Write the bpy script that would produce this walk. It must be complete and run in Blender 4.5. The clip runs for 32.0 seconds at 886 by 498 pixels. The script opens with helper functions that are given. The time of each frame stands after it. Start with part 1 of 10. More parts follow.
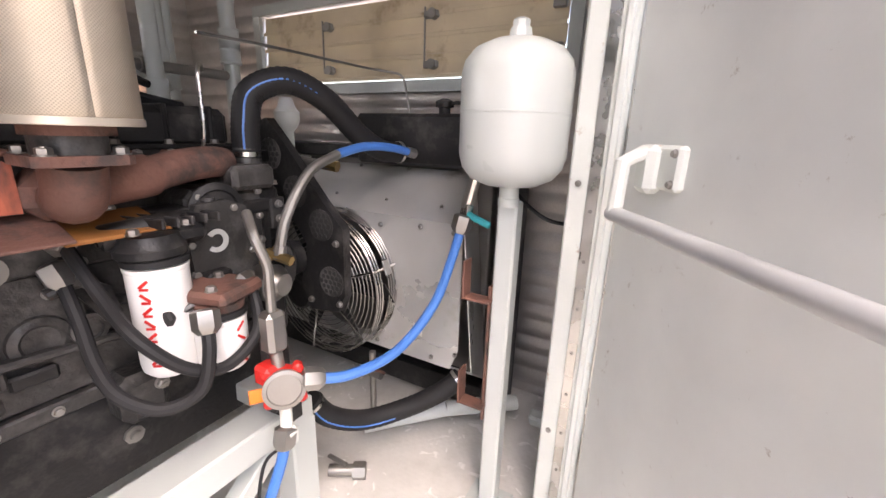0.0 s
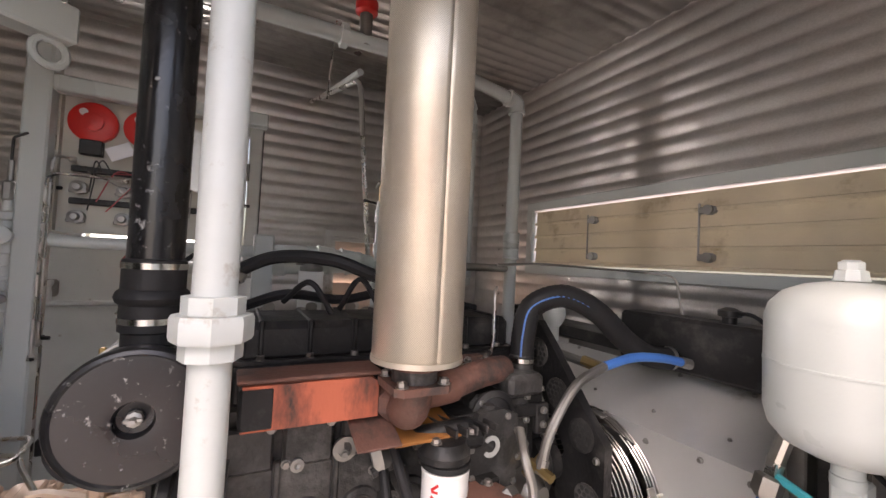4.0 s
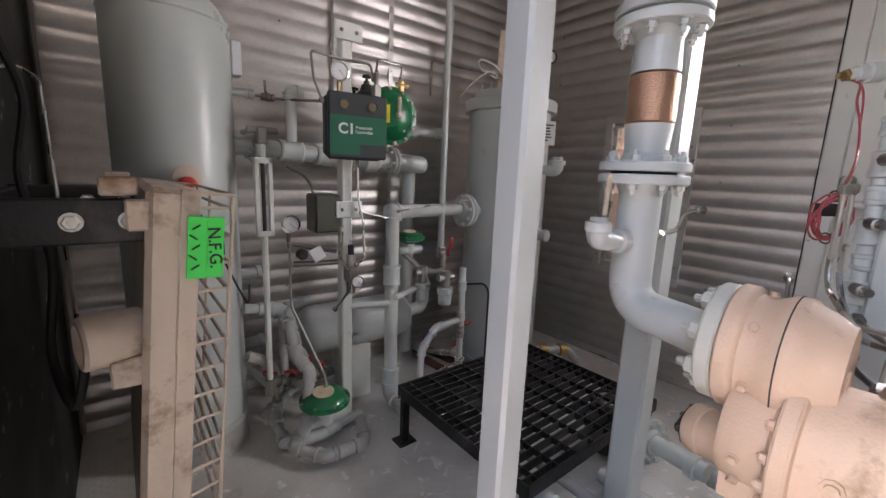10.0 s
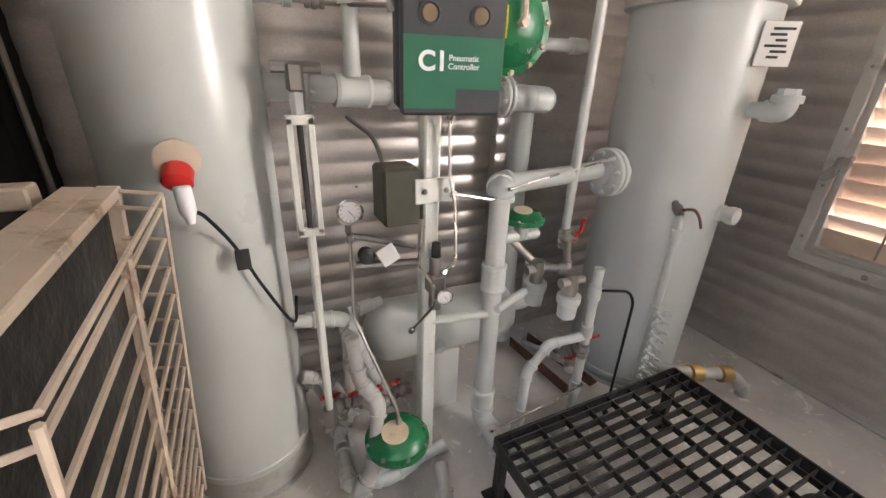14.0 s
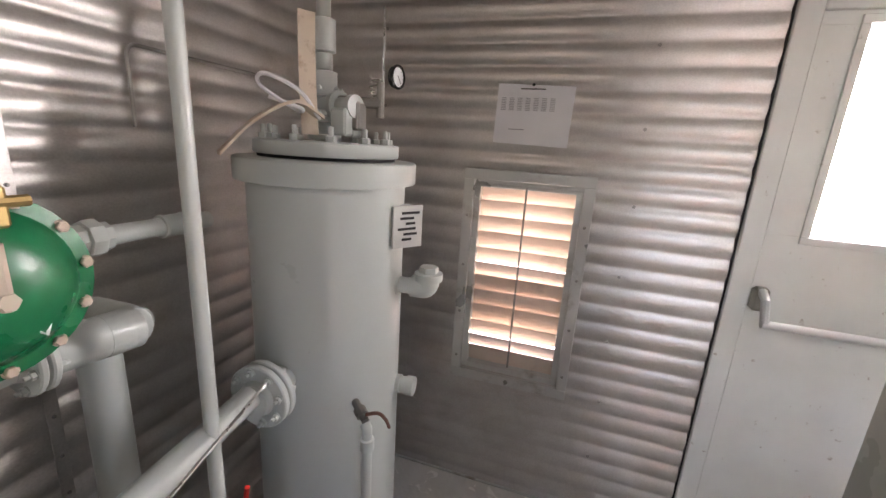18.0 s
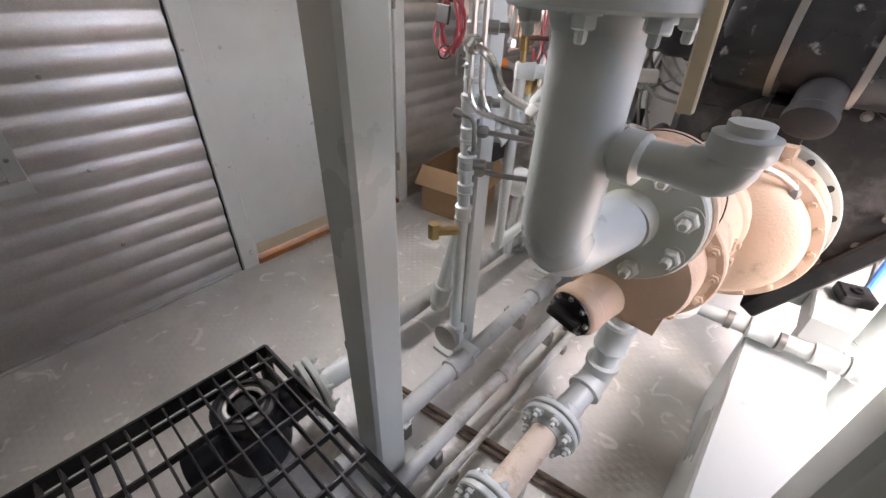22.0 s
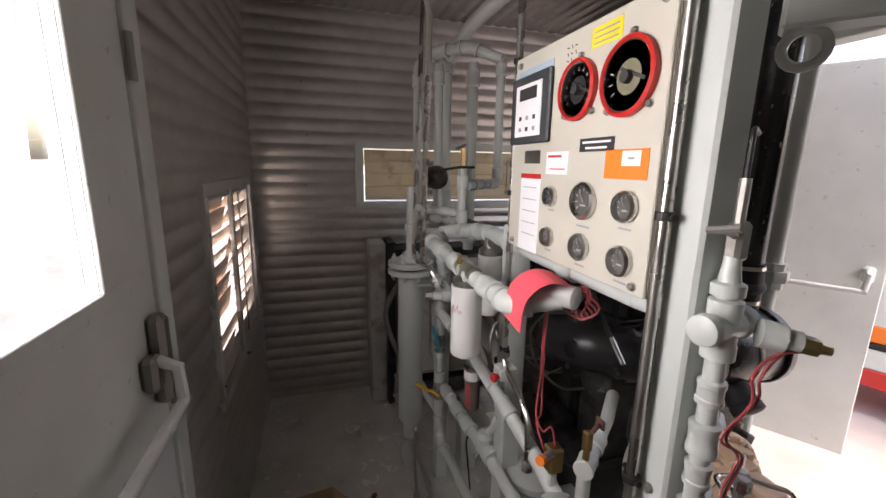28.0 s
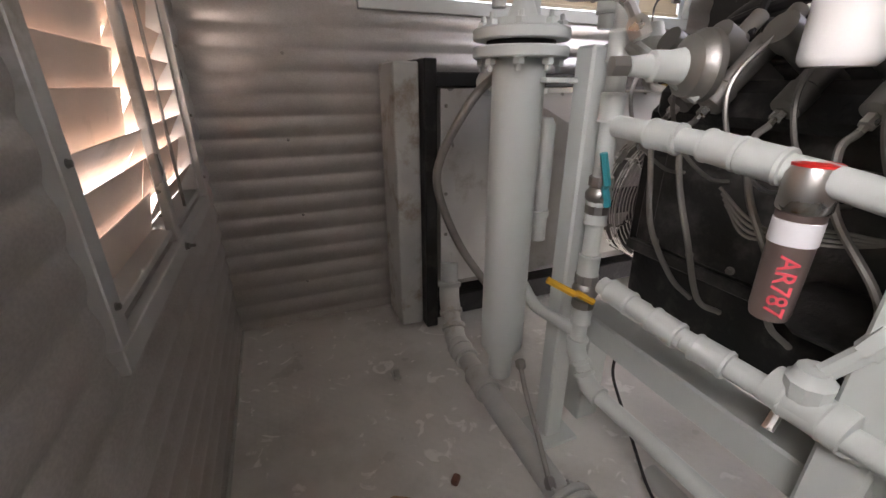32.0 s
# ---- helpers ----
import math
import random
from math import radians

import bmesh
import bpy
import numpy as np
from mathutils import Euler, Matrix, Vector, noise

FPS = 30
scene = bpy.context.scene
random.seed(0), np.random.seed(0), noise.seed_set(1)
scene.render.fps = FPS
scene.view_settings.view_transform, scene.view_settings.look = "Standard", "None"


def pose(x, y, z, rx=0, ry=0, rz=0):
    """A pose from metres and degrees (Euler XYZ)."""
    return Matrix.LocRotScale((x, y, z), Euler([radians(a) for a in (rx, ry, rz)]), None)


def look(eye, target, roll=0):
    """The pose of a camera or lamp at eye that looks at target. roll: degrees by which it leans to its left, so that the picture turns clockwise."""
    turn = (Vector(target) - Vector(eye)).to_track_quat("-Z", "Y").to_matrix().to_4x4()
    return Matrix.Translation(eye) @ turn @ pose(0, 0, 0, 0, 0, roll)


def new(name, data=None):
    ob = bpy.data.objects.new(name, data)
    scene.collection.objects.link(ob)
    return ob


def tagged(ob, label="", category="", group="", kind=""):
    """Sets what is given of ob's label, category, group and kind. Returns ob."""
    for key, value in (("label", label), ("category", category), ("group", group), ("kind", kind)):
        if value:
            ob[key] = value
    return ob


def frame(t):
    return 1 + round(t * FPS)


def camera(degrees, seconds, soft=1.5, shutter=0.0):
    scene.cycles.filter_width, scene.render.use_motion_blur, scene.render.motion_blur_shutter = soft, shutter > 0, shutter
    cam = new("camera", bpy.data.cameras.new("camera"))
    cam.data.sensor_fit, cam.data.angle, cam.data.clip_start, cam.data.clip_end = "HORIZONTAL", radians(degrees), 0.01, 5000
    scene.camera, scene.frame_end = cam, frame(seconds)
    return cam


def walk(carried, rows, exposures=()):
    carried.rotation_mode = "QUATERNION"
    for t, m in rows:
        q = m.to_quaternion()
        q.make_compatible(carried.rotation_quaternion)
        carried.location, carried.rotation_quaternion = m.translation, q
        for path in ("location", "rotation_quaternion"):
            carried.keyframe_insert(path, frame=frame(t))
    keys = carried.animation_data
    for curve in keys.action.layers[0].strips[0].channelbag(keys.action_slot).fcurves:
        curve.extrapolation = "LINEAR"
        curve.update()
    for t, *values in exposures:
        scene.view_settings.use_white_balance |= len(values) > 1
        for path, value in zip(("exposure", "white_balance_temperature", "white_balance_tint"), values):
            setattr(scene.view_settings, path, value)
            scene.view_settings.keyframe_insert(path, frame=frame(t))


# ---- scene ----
SKY, SUN, BACKDROP, OPEN = 0.15, 1.25, 2.6, 33
cam = camera(95.3, 32.0)
METRES, EYE, TILT, LEAN, TURN = 6.4, 1.12, 0.0, 0.0, 29.0
ROWS = [
    (0.0, 0.0, 0.0, 0.0, 0.49, -15.95, -1.73),
    (0.5, -0.0016, 0.002, 0.0129, 0.7, -12.64, -1.74),
    (1.0, -0.0011, 0.0022, 0.0219, 2.36, -9.37, -1.8),
    (1.5, -0.0004, 0.0025, 0.0299, 5.66, -5.85, -1.93),
    (2.0, -0.0035, -0.0013, 0.0329, 11.01, -2.59, -2.19),
    (2.5, -0.0049, -0.0056, 0.035, 16.86, -0.45, -2.43),
    (3.0, -0.0068, -0.0088, 0.0345, 22.9, 0.86, -2.65),
    (3.5, -0.0082, -0.0098, 0.0338, 28.13, 1.52, -2.79),
    (5.5, -0.0197, -0.0073, 0.0262, 50.12, 1.68, -2.82),
    (6.0, -0.0262, -0.0109, 0.0236, 55.66, 1.1, -2.85),
    (6.5, -0.0358, -0.0199, 0.0217, 62.02, 0.15, -2.96),
    (7.0, -0.0411, -0.0245, 0.0164, 69.14, -1.08, -3.0),
    (7.5, -0.0457, -0.0239, 0.0116, 77.44, -2.64, -3.07),
    (8.0, -0.0446, -0.0267, 0.0099, 85.01, -4.34, -3.03),
    (8.5, -0.0498, -0.0366, 0.007, 92.61, -6.17, -2.86),
    (9.0, -0.0521, -0.0478, 0.0097, 99.69, -7.9, -2.62),
    (9.5, -0.0639, -0.0522, 0.0075, 106.04, -9.24, -2.45),
    (10.0, -0.0928, -0.0513, -0.0053, 112.58, -10.22, -2.29),
    (10.5, -0.106, -0.0555, 0.0053, 118.67, -10.95, -2.1),
    (11.0, -0.1075, -0.0585, 0.0346, 124.76, -11.56, -1.9),
    (11.5, -0.1141, -0.0674, 0.0537, 129.12, -12.12, -1.84),
    (12.0, -0.1183, -0.0721, 0.0565, 131.25, -12.86, -1.78),
    (12.5, -0.1274, -0.0727, 0.0415, 131.93, -14.72, -1.78),
    (13.0, -0.1417, -0.0804, 0.0236, 131.4, -17.81, -1.73),
    (13.5, -0.1595, -0.0977, 0.0155, 129.79, -21.44, -1.72),
    (15.5, -0.2179, -0.1075, 0.0308, 106.47, -26.41, -3.03),
    (16.0, -0.2279, -0.1124, 0.0438, 99.52, -24.88, -3.13),
    (16.5, -0.2394, -0.1238, 0.0597, 92.91, -21.97, -3.46),
    (17.0, -0.2506, -0.1333, 0.0722, 88.36, -18.74, -3.54),
    (17.5, -0.2574, -0.1354, 0.0768, 84.67, -16.15, -3.55),
    (18.0, -0.2599, -0.1241, 0.0676, 79.47, -14.35, -3.53),
    (18.5, -0.2632, -0.1313, 0.0502, 72.11, -13.84, -3.26),
    (19.0, -0.2633, -0.1362, 0.0329, 61.15, -15.27, -2.75),
    (19.5, -0.258, -0.1327, 0.0225, 49.52, -18.73, -1.99),
    (20.0, -0.2527, -0.1323, 0.0113, 38.46, -22.77, -1.63),
    (20.5, -0.2458, -0.1293, -0.0017, 28.01, -27.05, -1.55),
    (21.0, -0.2425, -0.1288, -0.0033, 20.08, -30.6, -1.6),
    (21.5, -0.2497, -0.1275, -0.0021, 14.91, -33.08, -1.79),
    (22.0, -0.2612, -0.1137, -0.002, 12.81, -34.3, -2.01),
    (22.5, -0.2723, -0.1014, 0.0033, 12.59, -34.63, -2.14),
    (23.0, -0.2993, -0.0896, 0.0087, 12.38, -34.41, -2.24),
    (23.5, -0.3316, -0.0765, 0.023, 11.06, -34.01, -2.68),
    (24.0, -0.345, -0.065, 0.0453, 7.42, -32.61, -2.97),
    (24.5, -0.3482, -0.0382, 0.0518, 1.47, -30.79, -2.97),
    (25.0, -0.3494, -0.0198, 0.0554, -6.75, -28.4, -2.85),
    (25.5, -0.3613, -0.0092, 0.0422, -16.97, -25.97, -2.34),
    (27.5, -0.3966, 0.0137, 0.0608, -43.69, -15.56, -1.03),
    (28.0, -0.3965, 0.0186, 0.0719, -45.36, -11.68, -1.02),
    (28.5, -0.3939, 0.0205, 0.0841, -46.71, -8.02, -1.04),
    (29.0, -0.3924, 0.0261, 0.0769, -48.04, -5.6, -0.93),
    (29.5, -0.384, 0.0465, 0.0572, -49.23, -5.54, -0.8),
    (30.0, -0.3718, 0.0757, 0.038, -50.11, -7.78, -0.65),
    (30.5, -0.3694, 0.1056, 0.0187, -50.06, -11.75, -0.57),
    (31.0, -0.3602, 0.137, 0.002, -50.08, -15.73, -0.37),
    (31.5, -0.3499, 0.1581, -0.0097, -50.52, -19.5, -0.22),
    (32.0, -0.3448, 0.1623, -0.0159, -51.18, -21.99, -0.09),
]
EXPOSURE = [(t, e, k, 22) for t, e, k in ((0.0, 2.28, 7150), (1.0, 2.25, 7150), (2.0, 2.10, 7250), (3.0, 2.05, 7350), (6.0, 2.38, 7400), (7.0, 2.48, 7000), (9.0, 2.72, 7000), (10.0, 3.0, 6950), (11.0, 3.10, 7100), (12.0, 3.22, 7350), (13.0, 4.03, 7750), (15.5, 3.85, 7500), (17.0, 3.68, 7300), (19.0, 3.66, 7250), (20.0, 3.35, 6900), (22.0, 3.55, 7000), (24.0, 3.48, 7200), (25.5, 2.65, 7250), (28.0, 1.80, 7250), (30.0, 1.90, 7150), (31.0, 2.60, 7000), (32.0, 3.05, 7250))]
walk(cam, [(t, pose(0, 0, EYE, TILT, LEAN, TURN) @ pose(METRES * x, METRES * y, METRES * z, 90 + pitch, roll, yaw)) for t, x, y, z, yaw, pitch, roll in ROWS], EXPOSURE)

W0, E0 = -2.69, -0.17

# ---- light ----
world = bpy.data.worlds.new("sky")
scene.world = world
world.use_nodes = True
wn = world.node_tree.nodes
sky = wn.new("ShaderNodeTexSky")
sky.sky_type = "NISHITA"
sky.sun_disc = False
sky.sun_elevation, sky.sun_rotation = radians(62.9), radians(132.3)
sky.dust_density, sky.air_density = 3.0, 1.2
world.node_tree.links.new(sky.outputs[0], wn["Background"].inputs[0])
wn["Background"].inputs[1].default_value = SKY
sun_data = bpy.data.lights.new("sun", "SUN")
sun_data.energy, sun_data.angle, sun_data.color = SUN, radians(60), (1.0, 0.97, 0.94)
sun = new("sun", sun_data)
sun.matrix_world = look((2.2, -2.0, 5.8), (0, 0, 0))


# ---- materials ----
def mat(name, color, rough=0.5, metal=0.0, vary=0.12, scale=6.0, grain=90.0, bump=0.15, stain=None, stain_amount=0.0,
        stain_scale=4.0, stretch=(1, 1, 1), random_piece=0.0, coat=0.0, fine=0.0, soft_edge=0.0, specular=0.5):
    """A surface with blotches at one scale, grain at another, and stains of a second colour."""
    m = bpy.data.materials.new(name)
    m.use_nodes = True
    nt = m.node_tree
    n, l = nt.nodes, nt.links
    b = n["Principled BSDF"]
    b.inputs["Metallic"].default_value = metal
    b.inputs["Coat Weight"].default_value = coat
    b.inputs["Specular IOR Level"].default_value = specular
    geo = n.new("ShaderNodeNewGeometry")
    mp = n.new("ShaderNodeMapping")
    mp.inputs["Scale"].default_value = stretch
    l.new(geo.outputs["Position"], mp.inputs["Vector"])
    big = n.new("ShaderNodeTexNoise")
    big.inputs["Scale"].default_value, big.inputs["Detail"].default_value = scale, 6
    small = n.new("ShaderNodeTexNoise")
    small.inputs["Scale"].default_value, small.inputs["Detail"].default_value = grain, 3
    l.new(mp.outputs[0], big.inputs["Vector"])
    l.new(mp.outputs[0], small.inputs["Vector"])
    ramp = n.new("ShaderNodeMapRange")
    ramp.inputs["From Min"].default_value, ramp.inputs["From Max"].default_value = 0.3, 0.7
    ramp.inputs["To Min"].default_value, ramp.inputs["To Max"].default_value = 1 - vary, 1 + vary * 0.6
    l.new(big.outputs["Fac"], ramp.inputs["Value"])
    val = n.new("ShaderNodeHueSaturation")
    val.inputs["Color"].default_value = (*color, 1)
    l.new(ramp.outputs[0], val.inputs["Value"])
    out = val.outputs[0]
    if random_piece:
        info = n.new("ShaderNodeObjectInfo")
        r2 = n.new("ShaderNodeMapRange")
        r2.inputs["To Min"].default_value, r2.inputs["To Max"].default_value = 1 - random_piece, 1 + random_piece
        l.new(info.outputs["Random"], r2.inputs["Value"])
        hv = n.new("ShaderNodeHueSaturation")
        l.new(out, hv.inputs["Color"])
        l.new(r2.outputs[0], hv.inputs["Value"])
        out = hv.outputs[0]
    if stain:
        st = n.new("ShaderNodeTexNoise")
        st.inputs["Scale"].default_value, st.inputs["Detail"].default_value, st.inputs["Roughness"].default_value = stain_scale, 8, 0.65
        l.new(mp.outputs[0], st.inputs["Vector"])
        cut = n.new("ShaderNodeMapRange")
        cut.inputs["From Min"].default_value = 0.62 - 0.3 * stain_amount - soft_edge
        cut.inputs["From Max"].default_value = 0.74 - 0.2 * stain_amount + soft_edge
        l.new(st.outputs["Fac"], cut.inputs["Value"])
        mix = n.new("ShaderNodeMix")
        mix.data_type = "RGBA"
        mix.inputs["B"].default_value = (*stain, 1)
        l.new(cut.outputs[0], mix.inputs["Factor"])
        l.new(out, mix.inputs["A"])
        out = mix.outputs["Result"]
    if fine:
        fr = n.new("ShaderNodeMapRange")
        fr.inputs["From Min"].default_value, fr.inputs["From Max"].default_value = 0.35, 0.65
        fr.inputs["To Min"].default_value, fr.inputs["To Max"].default_value = 1 - fine, 1 + fine
        l.new(small.outputs["Fac"], fr.inputs["Value"])
        fh = n.new("ShaderNodeHueSaturation")
        l.new(out, fh.inputs["Color"])
        l.new(fr.outputs[0], fh.inputs["Value"])
        out = fh.outputs[0]
    l.new(out, b.inputs["Base Color"])
    rr = n.new("ShaderNodeMapRange")
    rr.inputs["From Min"].default_value, rr.inputs["From Max"].default_value = 0.3, 0.7
    rr.inputs["To Min"].default_value, rr.inputs["To Max"].default_value = max(rough - (0.12 if vary > 0.1 else 0.03), 0.04), min(rough + (0.12 if vary > 0.1 else 0.03), 1)
    l.new(big.outputs["Fac"], rr.inputs["Value"])
    l.new(rr.outputs[0], b.inputs["Roughness"])
    if bump:
        bp = n.new("ShaderNodeBump")
        bp.inputs["Strength"].default_value, bp.inputs["Distance"].default_value = bump, 0.004
        l.new(small.outputs["Fac"], bp.inputs["Height"])
        l.new(bp.outputs[0], b.inputs["Normal"])
    return m


def glow(name, color, strength):
    m = bpy.data.materials.new(name)
    m.use_nodes = True
    b = m.node_tree.nodes["Principled BSDF"]
    b.inputs["Base Color"].default_value = (*color, 1)
    b.inputs["Emission Color"].default_value = (*color, 1)
    b.inputs["Emission Strength"].default_value = strength
    return m


GREY = mat("grey_green_paint", (0.50, 0.535, 0.515), 0.30, vary=0.03, scale=3, bump=0.05, grain=140)
DIALTAN = mat("olive_tan_dial", (0.20, 0.19, 0.13), 0.15, vary=0.15, bump=0.0, coat=0.5)
DIALDARK = mat("dark_dial", (0.03, 0.03, 0.032), 0.12, vary=0.3, bump=0.0, coat=0.5)
DIALGREY = mat("grey_dial", (0.085, 0.085, 0.08), 0.15, vary=0.3, bump=0.0, coat=0.5)
PIPEWHITE = mat("pale_pipe_paint", (0.52, 0.55, 0.53), 0.36, vary=0.08, bump=0.1, stain=(0.36, 0.33, 0.28), stain_amount=0.02, stain_scale=18)
OLIVE = mat("dark_olive_enamel", (0.075, 0.078, 0.06), 0.4, vary=0.2, bump=0.1)
GREY_DIRTY = mat("dusty_grey_paint", (0.44, 0.45, 0.43), 0.55, vary=0.16, bump=0.2, stain=(0.25, 0.21, 0.16), stain_amount=0.3, stain_scale=7)
WHITE = mat("white_paint", (0.62, 0.65, 0.61), 0.42, vary=0.08, stain=(0.30, 0.19, 0.10), stain_amount=-0.04, stain_scale=22)
DOORWHITE = mat("door_paint", (0.66, 0.68, 0.66), 0.42, vary=0.07, bump=0.08, stain=(0.22, 0.16, 0.11), stain_amount=-0.06, stain_scale=26)
CREAM = mat("cream_louver_paint", (0.66, 0.56, 0.40), 0.5, vary=0.1, stain=(0.35, 0.25, 0.14), stain_amount=0.1)
TAN = mat("tan_paint", (0.63, 0.455, 0.325), 0.55, vary=0.1, bump=0.3, grain=160, stain=(0.30, 0.20, 0.12), stain_amount=0.12, stain_scale=8)
TANPALE = mat("pale_flange_paint", (0.52, 0.53, 0.46), 0.5, vary=0.1, stain=(0.3, 0.3, 0.24), stain_amount=0.2)
BEIGE = mat("beige_enamel", (0.60, 0.50, 0.40), 0.5, vary=0.1, stain=(0.25, 0.15, 0.08), stain_amount=0.22, stain_scale=9)
BLACK = mat("engine_black", (0.013, 0.013, 0.0135), 0.45, specular=0.4, vary=0.5, bump=0.5, grain=60, stain=(0.075, 0.07, 0.066), stain_amount=0.12, stain_scale=10, soft_edge=0.06)
BLOCK = mat("engine_block", (0.030, 0.029, 0.028), 0.42, specular=0.5, vary=0.5, bump=0.9, grain=55, stain=(0.13, 0.125, 0.118), stain_amount=0.2, stain_scale=9, soft_edge=0.08)
GLOSSBLACK = mat("gloss_black", (0.014, 0.014, 0.015), 0.28, vary=0.3, bump=0.08, stain=(0.3, 0.3, 0.3), stain_amount=0.0, stain_scale=26)
CHIPPED = mat("chipped_black", (0.014, 0.014, 0.015), 0.26, vary=0.3, bump=0.1, stain=(0.5, 0.5, 0.48), stain_amount=0.0, stain_scale=40)
RUBBER = mat("rubber", (0.018, 0.018, 0.019), 0.6, specular=0.3, vary=0.3, bump=0.2)
GLOSSRUBBER = mat("glossy_rubber", (0.012, 0.012, 0.013), 0.34, vary=0.3, bump=0.12, scale=10)
SILVER = mat("stainless", (0.58, 0.57, 0.54), 0.28, metal=1.0, vary=0.12, bump=0.05, scale=12)
BRASS = mat("brass", (0.50, 0.36, 0.16), 0.4, metal=1.0, vary=0.25, bump=0.1)
STEEL = mat("dull_steel", (0.33, 0.32, 0.30), 0.45, metal=0.9, vary=0.25, bump=0.15)
BARE = mat("sheet_metal", (0.60, 0.60, 0.58), 0.36, metal=0.5, vary=0.14, scale=3, bump=0.06, stain=(0.33, 0.3, 0.26), stain_amount=0.15)
FADEDRED = mat("faded_red_marker", (0.70, 0.42, 0.42), 0.5, vary=0.2, bump=0.0)
RUSTDIAL = mat("brown_dial", (0.20, 0.14, 0.08), 0.5, vary=0.3, bump=0.05)
# ceiling darker than the wall sheet: shade in the colour, less bounced light
SHADEDSHEET = mat("ceiling_sheet", (0.42, 0.40, 0.38), 0.36, metal=0.92, vary=0.25, scale=2.2, bump=0.05, grain=120, stain=(0.12, 0.11, 0.10), stain_amount=0.15, stain_scale=3, soft_edge=0.1)
GALV = mat("wall_sheet", (0.58, 0.555, 0.535), 0.38, metal=0.78, vary=0.09, scale=2.6, bump=0.05, grain=150, stretch=(1, 1, 1.6), fine=0.06, stain=(0.46, 0.43, 0.40), stain_amount=0.12, stain_scale=9, soft_edge=0.16)
RUST = mat("rusted_manifold", (0.16, 0.075, 0.055), 0.75, vary=0.35, bump=0.6, stain=(0.05, 0.035, 0.03), stain_amount=0.4, stain_scale=9)
HOTORANGE = mat("burnt_orange_shield", (0.46, 0.115, 0.06), 0.62, vary=0.2, bump=0.25, stain=(0.035, 0.028, 0.025), stain_amount=0.42, stain_scale=7, stretch=(1, 1, 0.4))
ORANGE = mat("orange_rust_and_lit_sill", (0.33, 0.13, 0.03), 0.75, vary=0.35, bump=0.4)
RED = mat("red_paint", (0.60, 0.025, 0.02), 0.4, vary=0.12)
GREEN = mat("green_paint", (0.0, 0.16, 0.06), 0.3, vary=0.12, coat=0.2)
GREENPLATE = mat("green_plate", (0.012, 0.13, 0.075), 0.4, vary=0.08, bump=0.03)
CHARCOAL = mat("charcoal_plastic", (0.045, 0.05, 0.055), 0.5, vary=0.12, bump=0.1)
TAGGREEN = mat("fluorescent_tag", (0.02, 0.75, 0.10), 0.5, vary=0.06, bump=0.0)
TAGPINK = mat("pink_tag", (0.85, 0.10, 0.13), 0.5, vary=0.06, bump=0.0)
PINKWIRE = mat("red_wire", (0.42, 0.07, 0.08), 0.45, vary=0.15, bump=0.0)
BLUE = mat("blue_hose", (0.045, 0.17, 0.50), 0.42, vary=0.12, bump=0.1)
CARD = mat("cardboard", (0.44, 0.29, 0.16), 0.8, vary=0.1, bump=0.15, stretch=(1, 1, 4))
PAPER = mat("paper", (0.74, 0.74, 0.76), 0.7, vary=0.04, bump=0.02)
INK = mat("ink", (0.03, 0.03, 0.03), 0.7, vary=0.1, bump=0.0)
INKGREY = mat("grey_ink", (0.30, 0.30, 0.32), 0.7, vary=0.1, bump=0.0)
BLADE = mat("louvre_blade_paint", (0.62, 0.50, 0.42), 0.5, vary=0.12, stain=(0.42, 0.33, 0.26), stain_amount=0.1)
HANDLEYELLOW = mat("yellow_grip", (0.72, 0.40, 0.03), 0.45, vary=0.08, bump=0.0)
YELLOW = mat("yellow_label", (0.75, 0.62, 0.02), 0.5, vary=0.06, bump=0.0)
ORANGELABEL = mat("orange_label", (0.85, 0.20, 0.02), 0.5, vary=0.06, bump=0.0)
IVORY = mat("panel_ivory", (0.50, 0.485, 0.42), 0.45, vary=0.06, bump=0.06, stain=(0.4, 0.37, 0.3), stain_amount=0.08)
FILTERWHITE = mat("filter_white", (0.78, 0.78, 0.76), 0.32, vary=0.04, bump=0.03)
FLOORPAINT = mat("floor_paint", (0.62, 0.61, 0.575), 0.36, vary=0.14, scale=3, bump=0.2, grain=45, stain=(0.44, 0.435, 0.40), stain_amount=0.2, stain_scale=4, soft_edge=0.08)
DIRT = mat("yard_gravel", (0.50, 0.45, 0.405), 0.95, vary=0.2, scale=2, bump=0.8, grain=35)
# near-black base holds the unlit east wall's shade; the pale specks are scuffs
DARKWALL = mat("shaded_inner_sheet", (0.032, 0.031, 0.029), 0.6, specular=0.2, vary=0.25, scale=4, bump=0.08, stain=(0.5, 0.49, 0.47), stain_amount=-0.02, stain_scale=9)
COPPER = mat("copper_braid", (0.50, 0.30, 0.20), 0.42, metal=0.9, vary=0.3, bump=0.5, grain=240)
NAVY = mat("dark_blue_casting", (0.018, 0.026, 0.040), 0.42, vary=0.25, bump=0.5, grain=70, stain=(0.10, 0.11, 0.12), stain_amount=0.1, stain_scale=12)
COPPERTUBE = mat("brown_tube", (0.16, 0.115, 0.085), 0.42, metal=0.3, vary=0.25, bump=0.1, stain=(0.30, 0.27, 0.24), stain_amount=0.15, stain_scale=14)
PERF = mat("perforated_shield", (0.80, 0.74, 0.63), 0.34, metal=0.6, vary=0.08, scale=4, bump=0.1, stain=(0.50, 0.39, 0.26), stain_amount=0.2, stain_scale=3, soft_edge=0.15)


